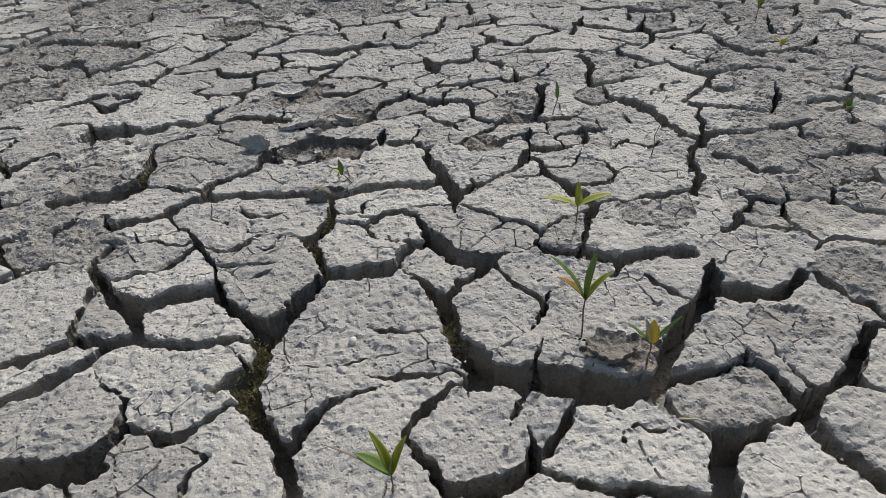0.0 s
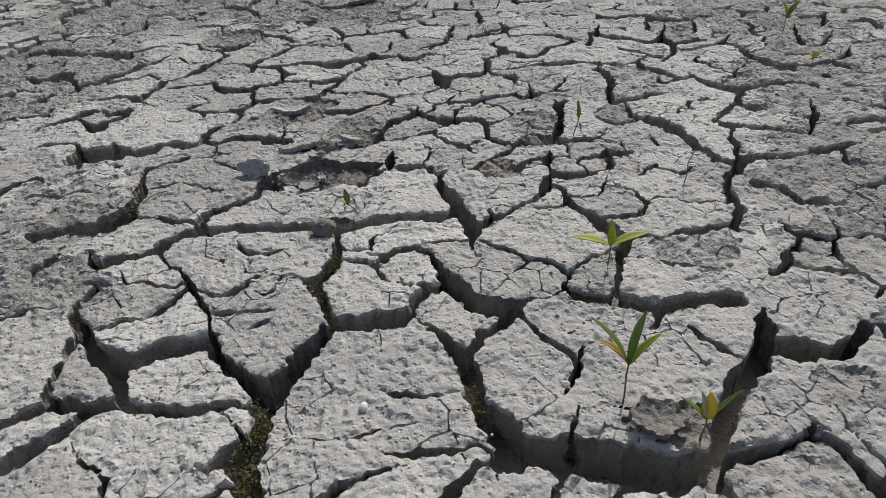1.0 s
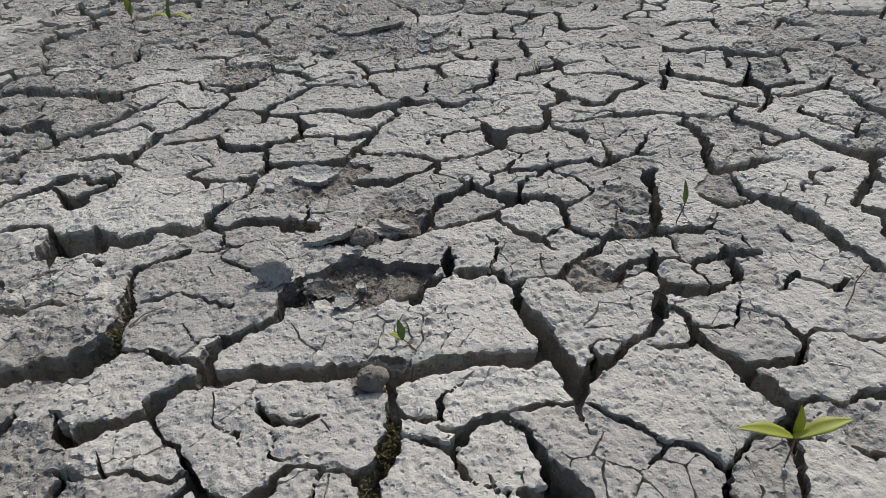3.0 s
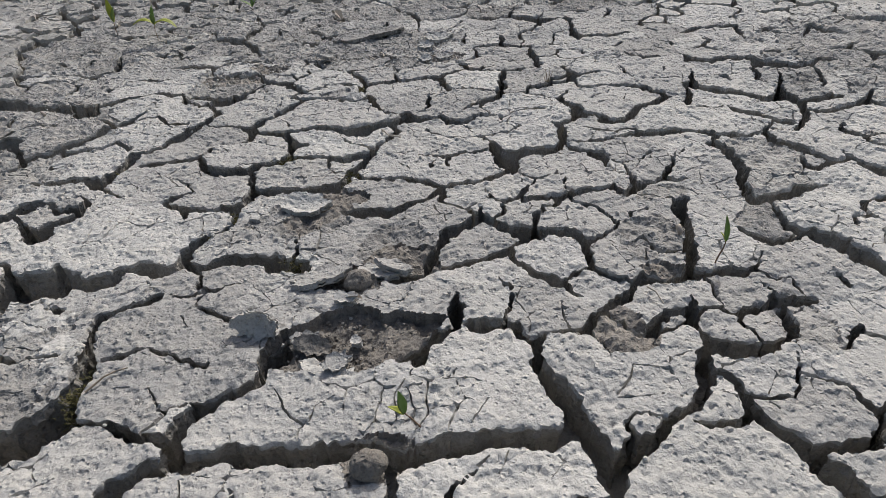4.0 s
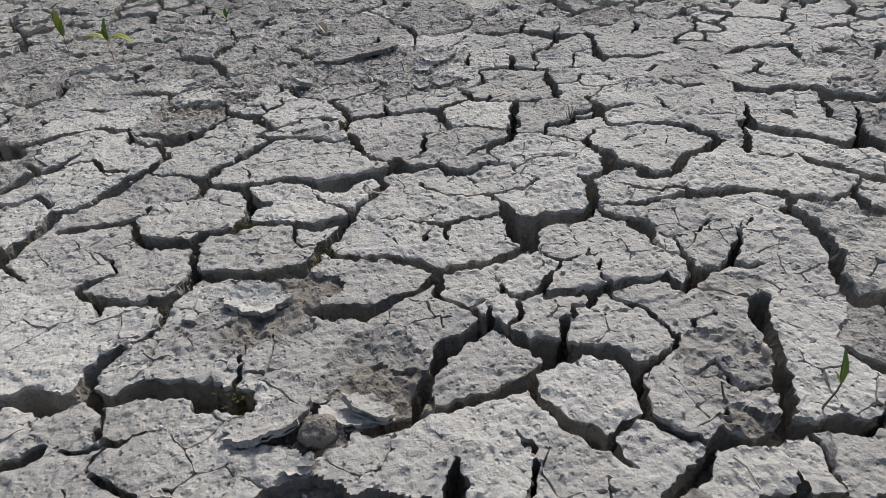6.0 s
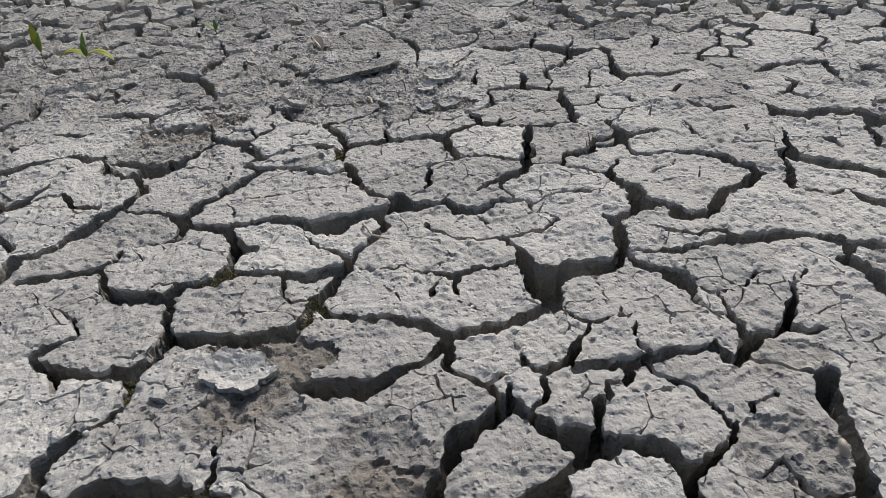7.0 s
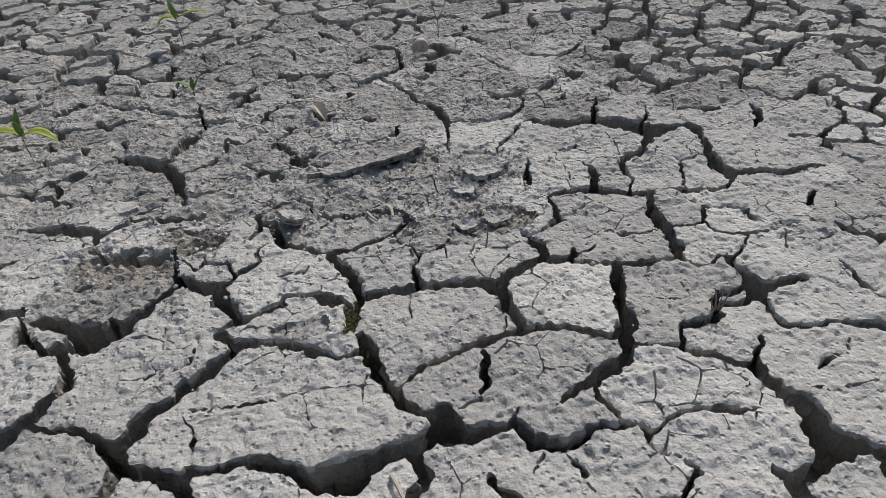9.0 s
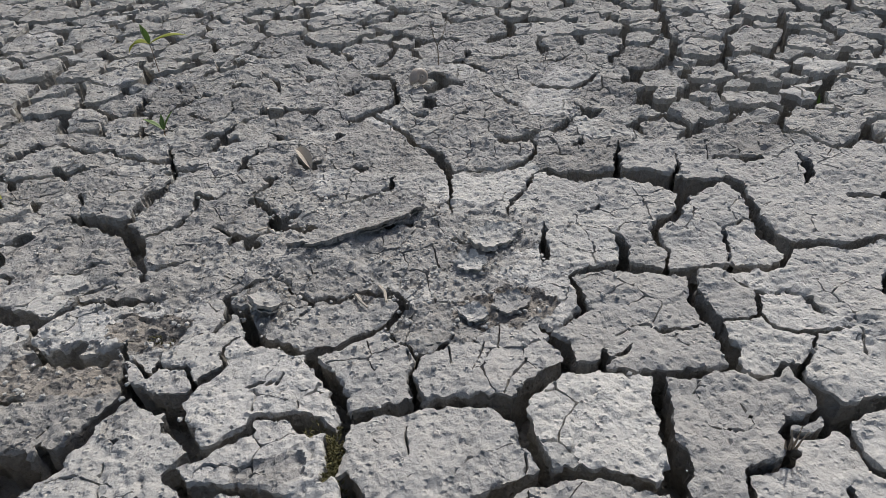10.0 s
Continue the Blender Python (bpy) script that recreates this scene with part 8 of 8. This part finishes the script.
def blade(start, turn, rise, end_rise, length, width, fold=0.35, wide_at=0.45):
    """A leaf from start that heads turn degrees clockwise of +y, rising at first by rise and at its tip by end_rise degrees; folded along its midrib."""
    bm = bmesh.new()
    n = 10
    p, rows = Vector(start), []
    flat = Vector((math.sin(radians(turn)), math.cos(radians(turn)), 0))
    side = Vector((flat.y, -flat.x, 0))
    for k in range(n + 1):
        s = k / n
        a = radians(rise + (end_rise - rise) * s)
        way = flat * math.cos(a) + Vector((0, 0, math.sin(a)))
        up = side.cross(way)
        u = s ** (math.log(0.5) / math.log(wide_at))
        w = width * 0.5 * max(math.sin(math.pi * min(u, 1)) ** 0.8, 0.06)
        wave = 1 + 0.06 * math.sin(9 * s + turn)
        rows.append([bm.verts.new(p + side * w * c * wave + up * abs(c) * w * fold - up * 0.0006 * low) for low in (0, 1) for c in (-1, -0.5, 0, 0.5, 1)])
        p = p + way * (length / n)
    for a, b in zip(rows, rows[1:]):
        for c in range(4):
            bm.faces.new((a[c], a[c + 1], b[c + 1], b[c]))
            bm.faces.new((b[c + 5], b[c + 6], a[c + 6], a[c + 5]))
        bm.faces.new((a[0], b[0], b[5], a[5]))
        bm.faces.new((a[9], b[9], b[4], a[4]))
    return bm


def seedling(x, y, stem, lean, leaves, label, sunk=0.0, thick=0.0011):
    """stem: length; lean: where its top stands off its foot (x, y); leaves: (material, turn, rise, end rise, length, width)."""
    base = new("seedling")
    base.location = (x, y, level(x, y) - 0.002 - sunk)
    top = Vector((lean[0], lean[1], stem))
    pts = [Vector((lean[0] * s * s, lean[1] * s * s, stem * s)) + Vector((0.0012 * math.sin(7 * s + x * 40), 0.0012 * math.cos(6 * s), 0)) * s for s in (0, 0.25, 0.5, 0.75, 1)]
    part("stem", tube(pts, thick, thick * 0.7), STEM, base)
    for mat, turn, rise, end, length, width in leaves:
        part("leaf", blade(pts[-1] - Vector((0, 0, 0.002)), turn, rise, end, length, width), mat, base, {"yellow_leaf": "yellowed leaf", "orange_leaf": "orange withering leaf"}.get(mat.name, ""))
    return tagged(base, label, "seedling", "seedlings in the mud")


seedling(0.160, 0.527, 0.050, (0.001, 0.004), [(GREEN, 70, 86, 74, 0.064, 0.011), (GREEN, 282, 68, 40, 0.068, 0.010), (ORANGE, 286, 62, 18, 0.042, 0.010), (LIME, 82, 66, 34, 0.044, 0.009)], "green seedling with an orange leaf, growing on a mud plate")
seedling(0.216, 0.478, 0.030, (0.001, 0.0), [(YELLOW, 20, 80, 50, 0.026, 0.014), (GREEN, 282, 52, 38, 0.036, 0.006), (GREEN, 80, 50, 42, 0.042, 0.005), (STRAW, 330, 75, 60, 0.028, 0.008)], "small seedling with one yellow leaf at a crack")
seedling(0.197, 0.735, 0.052, (0.0, 0.002), [(LIME, 274, 30, -2, 0.052, 0.014), (LIME, 84, 26, 2, 0.050, 0.014), (LIME, 350, 86, 78, 0.036, 0.010), (LIME, 180, 60, 80, 0.026, 0.010)], "bright green seedling with spread leaves in a crack", 0.012)
seedling(-0.040, 0.352, 0.026, (0.002, 0.0), [(LIME, 300, 80, 62, 0.052, 0.010), (LIME, 62, 72, 58, 0.044, 0.010), (GREEN, 278, 54, 30, 0.040, 0.013), (GREEN, 110, 84, 76, 0.034, 0.008), (TWIG, 272, 48, 30, 0.070, 0.002)], "green seedling with four upright leaves on mud")
seedling(0.234, 1.122, 0.036, (0.008, 0.0), [(GREEN, 350, 82, 66, 0.034, 0.007), (LIME, 290, 70, 50, 0.016, 0.004)], "thin seedling with one folded dark leaf", 0.004)
seedling(-0.120, 0.908, 0.020, (-0.016, 0.004), [(GREEN, 330, 80, 66, 0.026, 0.009), (LIME, 275, 50, 20, 0.018, 0.007)], "small seedling with two dark green leaves in a crack", 0.006)
seedling(0.786, 1.536, 0.034, (0.0, 0.0), [(LIME, 280, 78, 50, 0.044, 0.016), (GREEN, 85, 70, 48, 0.046, 0.018), (YELLOW, 320, 80, 66, 0.036, 0.012)], "yellow-green seedling with broad upright leaves")
seedling(0.773, 1.374, 0.010, (0.0, 0.0), [(YELLOW, 290, 60, 30, 0.026, 0.012), (LIME, 60, 50, 25, 0.024, 0.010)], "low yellowish seedling between mud plates")
seedling(-0.767, 2.158, 0.044, (0.0, 0.0), [(LIME, 266, 42, -48, 0.058, 0.020), (LIME, 100, 34, -60, 0.064, 0.020), (GREEN, 20, 84, 70, 0.046, 0.012), (GREEN, 170, 70, 85, 0.030, 0.012)], "yellow-green seedling with two drooping leaves")
seedling(-0.903, 2.243, 0.034, (0.0, 0.0), [(LIME, 330, 86, 76, 0.060, 0.016), (GREEN, 110, 80, 60, 0.044, 0.012)], "upright yellow-green seedling with narrow leaves")
seedling(-0.574, 2.380, 0.014, (0.0, 0.0), [(GREEN, 285, 40, 15, 0.038, 0.009), (GREEN, 70, 60, 45, 0.036, 0.010), (GREEN, 350, 70, 50, 0.026, 0.008)], "small dark green sprig in a crack")
seedling(-0.690, 2.700, 0.060, (0.0, 0.0), [(LIME, 268, 26, -70, 0.052, 0.022), (LIME, 84, 24, -14, 0.078, 0.016), (GREEN, 315, 70, 60, 0.040, 0.012), (GREEN, 170, 75, 85, 0.036, 0.012)], "tall seedling with two yellow-green drooping leaves")
seedling(0.489, 2.345, 0.012, (0.0, 0.0), [(GREEN, 340, 86, 80, 0.052, 0.009), (GREEN, 80, 80, 66, 0.042, 0.008), (GREEN, 260, 72, 60, 0.030, 0.008)], "narrow dark green seedling with upright blades")
seedling(0.734, 1.041, 0.008, (0.0, 0.0), [(GREEN, 300, 60, 40, 0.026, 0.007), (GREEN, 40, 66, 40, 0.024, 0.007), (GREEN, 120, 50, 25, 0.022, 0.006), (LIME, 220, 50, 20, 0.020, 0.006)], "low green tuft on brown soil")
seedling(-0.961, 1.802, 0.012, (0.0, 0.0), [(GREEN, 300, 80, 60, 0.030, 0.010), (GREEN, 60, 70, 50, 0.028, 0.010)], "small green tuft in the crumbled mud")


def dry_sprig(x, y, branches, mat, label, name="dry_sprig", category="twig"):
    """A dead stalk; branches: lists of points off its foot."""
    base = new(name)
    base.location = (x, y, level(x, y) - 0.002)
    for k, (pts, r) in enumerate(branches):
        part("stalk" if k == 0 else "branch", tube(pts, r, r * 0.5, 5), mat, base)
    return tagged(base, label, category)


dry_sprig(0.358, 0.930, [([(0, 0, 0), (0.002, 0, 0.02), (0.001, 0.002, 0.034), (0.010, 0.004, 0.056)], 0.0011), ([(0.001, 0.002, 0.034), (0.010, 0, 0.036)], 0.0008)], TWIG, "thin grey-brown dead stalk standing in mud")
dry_sprig(-0.115, 2.619, [([(0, 0, 0), (0.001, 0, 0.024), (0.0, 0, 0.040)], 0.0014), ([(0.0, 0, 0.038), (-0.006, 0, 0.058), (-0.010, 0.002, 0.086)], 0.0011), ([(0.0, 0, 0.038), (0.012, 0.002, 0.056), (0.024, 0.004, 0.090)], 0.0010), ([(-0.006, 0, 0.058), (-0.016, 0, 0.066)], 0.0007)], TWIG, "forked dead twig standing in mud")
dry_sprig(0.132, 1.703, [([(0, 0, 0), (-0.001, 0, 0.012), (-0.004, 0, 0.024)], 0.0012), ([(0.002, 0, 0), (0.004, 0.001, 0.012), (0.003, 0, 0.028)], 0.0011), ([(0.005, 0, 0), (0.007, 0, 0.01), (0.010, 0, 0.020)], 0.0010), ([(-0.003, 0, 0), (-0.006, 0, 0.012)], 0.0010)], TWIG, "brown grass stub in a crack", "grass_stub", "grass")


def straw(x, y, pts, r, mat, label):
    """A fallen stalk; pts: offsets from (x, y), with the height over the crust."""
    bm = tube([(px, py, pz + level(x + px, y + py) - level(x, y)) for px, py, pz in pts], r, r * 0.6, 6)
    me = bpy.data.meshes.new("straw")
    bm.to_mesh(me)
    bm.free()
    me.materials.append(mat)
    ob = new("straw", me)
    ob.location = (x, y, level(x, y))
    return tagged(ob, label, "straw", "fallen straws")


straw(-0.169, 1.528, [(-0.012, 0.016, 0.002), (-0.006, 0.004, 0.003), (0.0, -0.010, 0.004), (0.012, -0.018, 0.005), (0.022, -0.022, 0.004)], 0.0018, STRAW, "pale bent straw lying over a crack")
straw(0.245, 0.403, [(-0.020, 0.004, 0.001), (-0.006, 0.002, 0.003), (0.008, 0.0, 0.003), (0.018, -0.008, 0.002)], 0.0011, STRAW, "thin pale straw on a plate's edge")
straw(0.143, 1.063, [(-0.006, 0.010, 0.006), (0.0, 0.0, 0.008), (0.004, -0.016, 0.004)], 0.0013, STRAW, "short whitish straw on grey mud")
straw(-0.442, 0.996, [(-0.018, -0.018, 0.001), (-0.004, -0.002, 0.003), (0.006, 0.006, 0.003), (0.016, 0.010, 0.002)], 0.0011, TWIG, "thin brown twig on pale mud")
straw(-0.215, 1.925, [(-0.010, 0.010, 0.002), (-0.004, -0.002, 0.004), (0.004, -0.012, 0.003)], 0.0022, STRAW, "short pale straw beside a crack")
straw(-0.195, 1.928, [(-0.004, 0.014, 0.003), (0.002, 0.002, 0.007), (0.004, -0.012, 0.002)], 0.0026, STRAW, "curled pale straw on mud")
straw(-0.350, 2.085, [(-0.014, -0.010, 0.002), (0.0, 0.0, 0.004), (0.012, 0.010, 0.004)], 0.0015, STRAW, "white straw among the crumbled crust")


def curled_leaf(x, y, turn, length, width, label):
    bm = blade((0, 0, 0.003), turn, 30, -25, length, width, 1.1, 0.4)
    me = bpy.data.meshes.new("dry_leaf")
    bm.to_mesh(me)
    bm.free()
    me.materials.append(STRAW)
    ob = new("dry_leaf", me)
    ob.location = (x, y, level(x, y))
    return tagged(ob, label, "leaf")


curled_leaf(-0.312, 2.225, 332, 0.066, 0.017, "pale dry curled leaf lying on mud")
curled_leaf(-0.205, 1.092, 100, 0.020, 0.009, "small dry brownish leaf in the hollow")


def snail_shell(x, y, size, turn, label):
    """A coiled shell: a whorled tube that widens to its mouth."""
    bm = bmesh.new()
    rings = []
    n, sides = 56, 12
    for k in range(n + 1):
        s = k / n
        a = s * 6.2832 * 2.6
        grow = 0.10 * (9.0 ** s) * 1.06
        c = Vector((math.cos(a) * grow * 0.55, math.sin(a) * grow * 0.55, 0.42 * (1 - s)))
        out = Vector((math.cos(a), math.sin(a), 0))
        r = grow * 0.46
        rings.append([bm.verts.new((c + out * r * math.cos(t) + Vector((0, 0, r * math.sin(t)))) * size) for t in (6.2832 * q / sides for q in range(sides))])
    for a, b in zip(rings, rings[1:]):
        for q in range(sides):
            bm.faces.new((a[q], b[q], b[(q + 1) % sides], a[(q + 1) % sides]))
    bm.faces.new(rings[0])
    bm.faces.new(rings[-1][::-1])
    me = bpy.data.meshes.new("snail_shell")
    bm.to_mesh(me)
    bm.free()
    for poly in me.polygons:
        poly.use_smooth = True
    me.materials.append(SHELL)
    ob = new("snail_shell", me)
    ob.matrix_world = pose(x, y, level(x, y) + size * 0.45, 62, 12, turn)
    return tagged(ob, label, "snail shell", "empty snail shells")


snail_shell(-0.150, 2.516, 0.024, 20, "large empty brownish snail shell by a crack")
snail_shell(0.210, 1.183, 0.009, 70, "small tan snail shell on a plate's rim")
snail_shell(-0.848, 1.715, 0.008, 130, "small pale snail shell on the crust")


def pebble(x, y, size, label):
    bm = bmesh.new()
    bmesh.ops.create_icosphere(bm, subdivisions=2, radius=size)
    for v in bm.verts:
        v.co = Vector((v.co.x * 0.7, v.co.y, v.co.z * 0.6)) * (1 + 0.18 * noise.noise(v.co / size * 1.4 + Vector((x, y, 0)) * 50))
    me = bpy.data.meshes.new("pebble")
    bm.to_mesh(me)
    bm.free()
    for poly in me.polygons:
        poly.use_smooth = True
    me.materials.append(PEBBLE)
    ob = new("pebble", me)
    ob.location = (x, y, level(x, y) + size * 0.3)
    return tagged(ob, label, "pebble")


pebble(-0.090, 0.544, 0.006, "small white pebble on the crust")
pebble(-0.662, 1.62, 0.004, "tiny white pebble on the crust")


def clod(x, y, size, label):
    bm = bmesh.new()
    bmesh.ops.create_icosphere(bm, subdivisions=4, radius=size)
    for v in bm.verts:
        p = v.co / size
        bump = 0.16 * noise.noise(p * 1.3 + Vector((x, y, 0)) * 40) + 0.09 * noise.noise(p * 4 + Vector((y, x, 2))) + 0.06 * noise.noise(p * 10)
        v.co = Vector((v.co.x, v.co.y * 0.85, v.co.z * 0.75)) * (1 + bump)
    me = bpy.data.meshes.new("mud_clod")
    bm.to_mesh(me)
    bm.free()
    for poly in me.polygons:
        poly.use_smooth = True
    me.materials.append(BROWN)
    ob = new("mud_clod", me)
    ob.location = (x, y, level(x, y) + size * 0.3)
    return tagged(ob, label, "clod", "clods of mud")


clod(-0.166, 0.866, 0.017, "round brown clod of mud in a crack")
clod(-0.193, 1.128, 0.018, "broken brown clod under a lifted flake")


# ---- flakes of crust, lifted and tilted: pieces of the ground ----
def flake(x, y, size, long, turn, tilt, lift=0.0, mat=None):
    """A thin piece of crust, size metres deep and long times as wide, turned and tilted about its width."""
    res = 0.0018
    gx, gy = np.meshgrid(np.arange(-1.3 * size * long, 1.3 * size * long, res), np.arange(-1.3 * size, 1.3 * size, res), indexing="ij")
    ang = np.arctan2(gy * long, gx)
    ox, oy = gx + x, gy + y
    edge = 1 + 0.28 * field(2 * np.cos(ang) + x * 31, 2 * np.sin(ang) + y * 17, 1.1, 71) + 0.05 * field(np.cos(ang) + x * 31, np.sin(ang) + y * 17, 7, 72)
    e = size * (edge - np.hypot(gx / long, gy) / size) + 0.002 * field(ox, oy, 150, 73)
    z = 0.8 * crust(ox, oy)
    z = z - z.mean() + 0.9 * (gx * gx / (long * long) + gy * gy) / size * 0.25
    ax, ay = np.gradient(e, res)
    made = solid(gx, gy, z, e, ax, ay, np.full(gx.shape, 0.006), np.zeros(gx.shape, bool), res, 2)
    v, f, slots = made
    top = f[slots == 0]
    v = np.concatenate([v, v - np.array((0, 0, 0.0062))])
    f = np.concatenate([f, top[:, ::-1] + len(made[0])])
    ob = new("mud_flake", mesh_of("mud_flake", v, f, [mat or MUD]))
    ob.parent = ground
    ob.matrix_world = pose(x, y, level(x, y) + 0.005 + lift, 0, 0, -turn) @ pose(0, 0, 0, tilt, 0, 0)
    return ob


flake(-0.240, 1.140, 0.020, 1.9, -24, -14, 0.0)
flake(-0.172, 1.146, 0.014, 1.7, 20, -12, 0.0)
flake(-0.186, 1.122, 0.015, 1.3, 30, 22, 0.0, BROWN)
flake(-0.204, 1.090, 0.009, 1.4, 10, 14, 0.002)
flake(-0.232, 0.996, 0.012, 1.3, 40, -16, 0.0)
flake(-0.206, 0.990, 0.010, 1.5, -30, 16, 0.0)
flake(-0.190, 1.030, 0.006, 1.2, 50, 10, 0.002)
flake(-0.246, 1.040, 0.010, 1.6, 0, 12, 0.002)
flake(-0.226, 2.066, 0.022, 3.6, -24, -3, -0.003, DULL)
flake(-0.066, 2.020, 0.020, 1.6, -16, 4, -0.002)
flake(-0.098, 1.975, 0.014, 1.3, 30, 14, 0.0)
flake(-0.060, 1.905, 0.014, 1.4, -10, 12, 0.0)
flake(-0.100, 1.890, 0.011, 1.3, 20, 10, 0.0)
flake(-0.320, 1.925, 0.014, 1.3, 40, -18, 0.002)
flake(0.185, 0.500, 0.019, 1.25, 10, 10, 0.004, BROWN)
flake(-0.28, 1.305, 0.022, 1.5, 10, 6, 0.0)
flake(-0.300, 1.052, 0.016, 1.5, 8, 62, 0.006)
flake(-0.150, 1.148, 0.011, 2.2, 30, -18, 0.004)
flake(-0.236, 1.028, 0.012, 1.8, 20, 30, 0.004, BROWN)


# ---- loose crumbs of soil and moss ----
def scatter(name, patches, size, mat, seed, label, squash=0.75, below=1.0):
    """Small angular bits at x, y, spread, count, in one mesh."""
    rng = random.Random(seed)
    bm = bmesh.new()
    bmesh.ops.create_icosphere(bm, subdivisions=1, radius=1.0)
    bv = np.array([v.co for v in bm.verts])
    bf = np.array([[v.index for v in f.verts] for f in bm.faces])
    bm.free()
    vs, fs, n = [], [], 0
    for x, y, spread, count in patches:
        for _ in range(count):
            px, py = rng.gauss(x, spread), rng.gauss(y, spread)
            if not -0.04 < level(px, py) < below:
                continue
            s = size * rng.uniform(0.35, 1.0) ** 2 + 0.0007
            jit = np.array([[rng.uniform(0.7, 1.25) for _ in range(3)] for _ in bv])
            turn = np.array(Euler((rng.uniform(0, 6), rng.uniform(0, 6), rng.uniform(0, 6))).to_matrix())
            vs.append((bv * jit * s) @ turn.T * np.array((1, 1, squash)) + np.array((px, py, level(px, py) + s * 0.35)))
            fs.append(bf + n)
            n += len(bv)
    me = bpy.data.meshes.new(name)
    me.from_pydata(np.concatenate(vs).tolist(), [], np.concatenate(fs).tolist())
    me.materials.append(mat)
    return tagged(new(name, me), label, "soil", kind="stuff")


scatter("soil_crumbs", [(-0.19, 1.04, 0.045, 160), (-0.20, 1.13, 0.03, 60), (0.095, 1.006, 0.03, 110), (0.19, 0.488, 0.02, 46), (-0.27, 1.29, 0.035, 72), (-0.155, 1.20, 0.04, 59), (-0.26, 1.32, 0.03, 39)], 0.0026, BROWN, 3, "loose brown soil crumbs on the mud", below=-0.006)
scatter("crust_crumbs", [(-0.28, 2.03, 0.09, 380), (-0.12, 1.95, 0.06, 260), (-0.52, 1.85, 0.05, 79), (-0.66, 2.12, 0.10, 125), (-0.42, 1.91, 0.04, 52), (-0.45, 2.7, 0.2, 165), (0.27, 2.32, 0.07, 72), (0.70, 2.62, 0.15, 99), (-0.95, 1.7, 0.2, 132), (-0.54, 0.79, 0.05, 70), (0.64, 0.90, 0.09, 60), (-0.1, 0.9, 0.4, 85), (-0.05, 1.5, 0.4, 85), (0.0, 0.55, 0.3, 52)], 0.0026, MUD, 4, "pale crumbs broken off the mud crust")


def moss(patches):
    """Tufts of short pointed leaves on the crack walls."""
    rng = random.Random(8)
    vs, fs, n = [], [], 0
    for x, y, spread, count in patches:
        left = count * 60
        while count > 0 and left > 0:
            left -= 1
            px, py = rng.gauss(x, spread * 0.8), rng.gauss(y, spread)
            a, b = int((px - WEST) / 0.003), int((py - SOUTH) / 0.003)
            rim = HEIGHT[a - 3:a + 4, b - 3:b + 4].max()
            if HEIGHT[a, b] > -0.010 or rim < -0.012 or rng.random() < 0.4:
                continue
            count -= 1
            pz = max(rim, -0.004) - 0.005 - 0.040 * rng.random()
            for _ in range(5):
                a, up, r = rng.uniform(0, 6.283), rng.uniform(0.0012, 0.0030), rng.uniform(0.0007, 0.0013)
                lx, ly = rng.gauss(0, 0.0016), rng.gauss(0, 0.0016)
                foot = [(px + lx + r * math.cos(a + q), py + ly + r * math.sin(a + q), pz) for q in (0, 2.09, 4.19)]
                vs += foot + [(px + 2.0 * lx, py + 2.0 * ly - 0.0008, pz + up)]
                fs += [(n, n + 1, n + 3), (n + 1, n + 2, n + 3), (n + 2, n, n + 3)]
                n += 4
    me = bpy.data.meshes.new("moss")
    me.from_pydata(vs, [], fs)
    me.materials.append(MOSS)
    return tagged(new("moss", me), "yellow-green moss along the walls of cracks", "moss", kind="stuff")


moss([(-0.200, 0.541, 0.012, 170), (-0.190, 0.482, 0.016, 200), (0.011, 0.553, 0.012, 80), (-0.157, 0.805, 0.016, 120), (-0.165, 0.725, 0.014, 80), (-0.389, 1.256, 0.016, 130), (-0.373, 1.295, 0.010, 60), (-0.278, 1.197, 0.010, 60), (-0.224, 1.389, 0.012, 140), (-0.338, 1.462, 0.016, 160), (-0.240, 1.728, 0.016, 220), (-0.475, 0.982, 0.014, 140), (-0.609, 1.463, 0.010, 60), (-0.429, 1.909, 0.012, 90)])
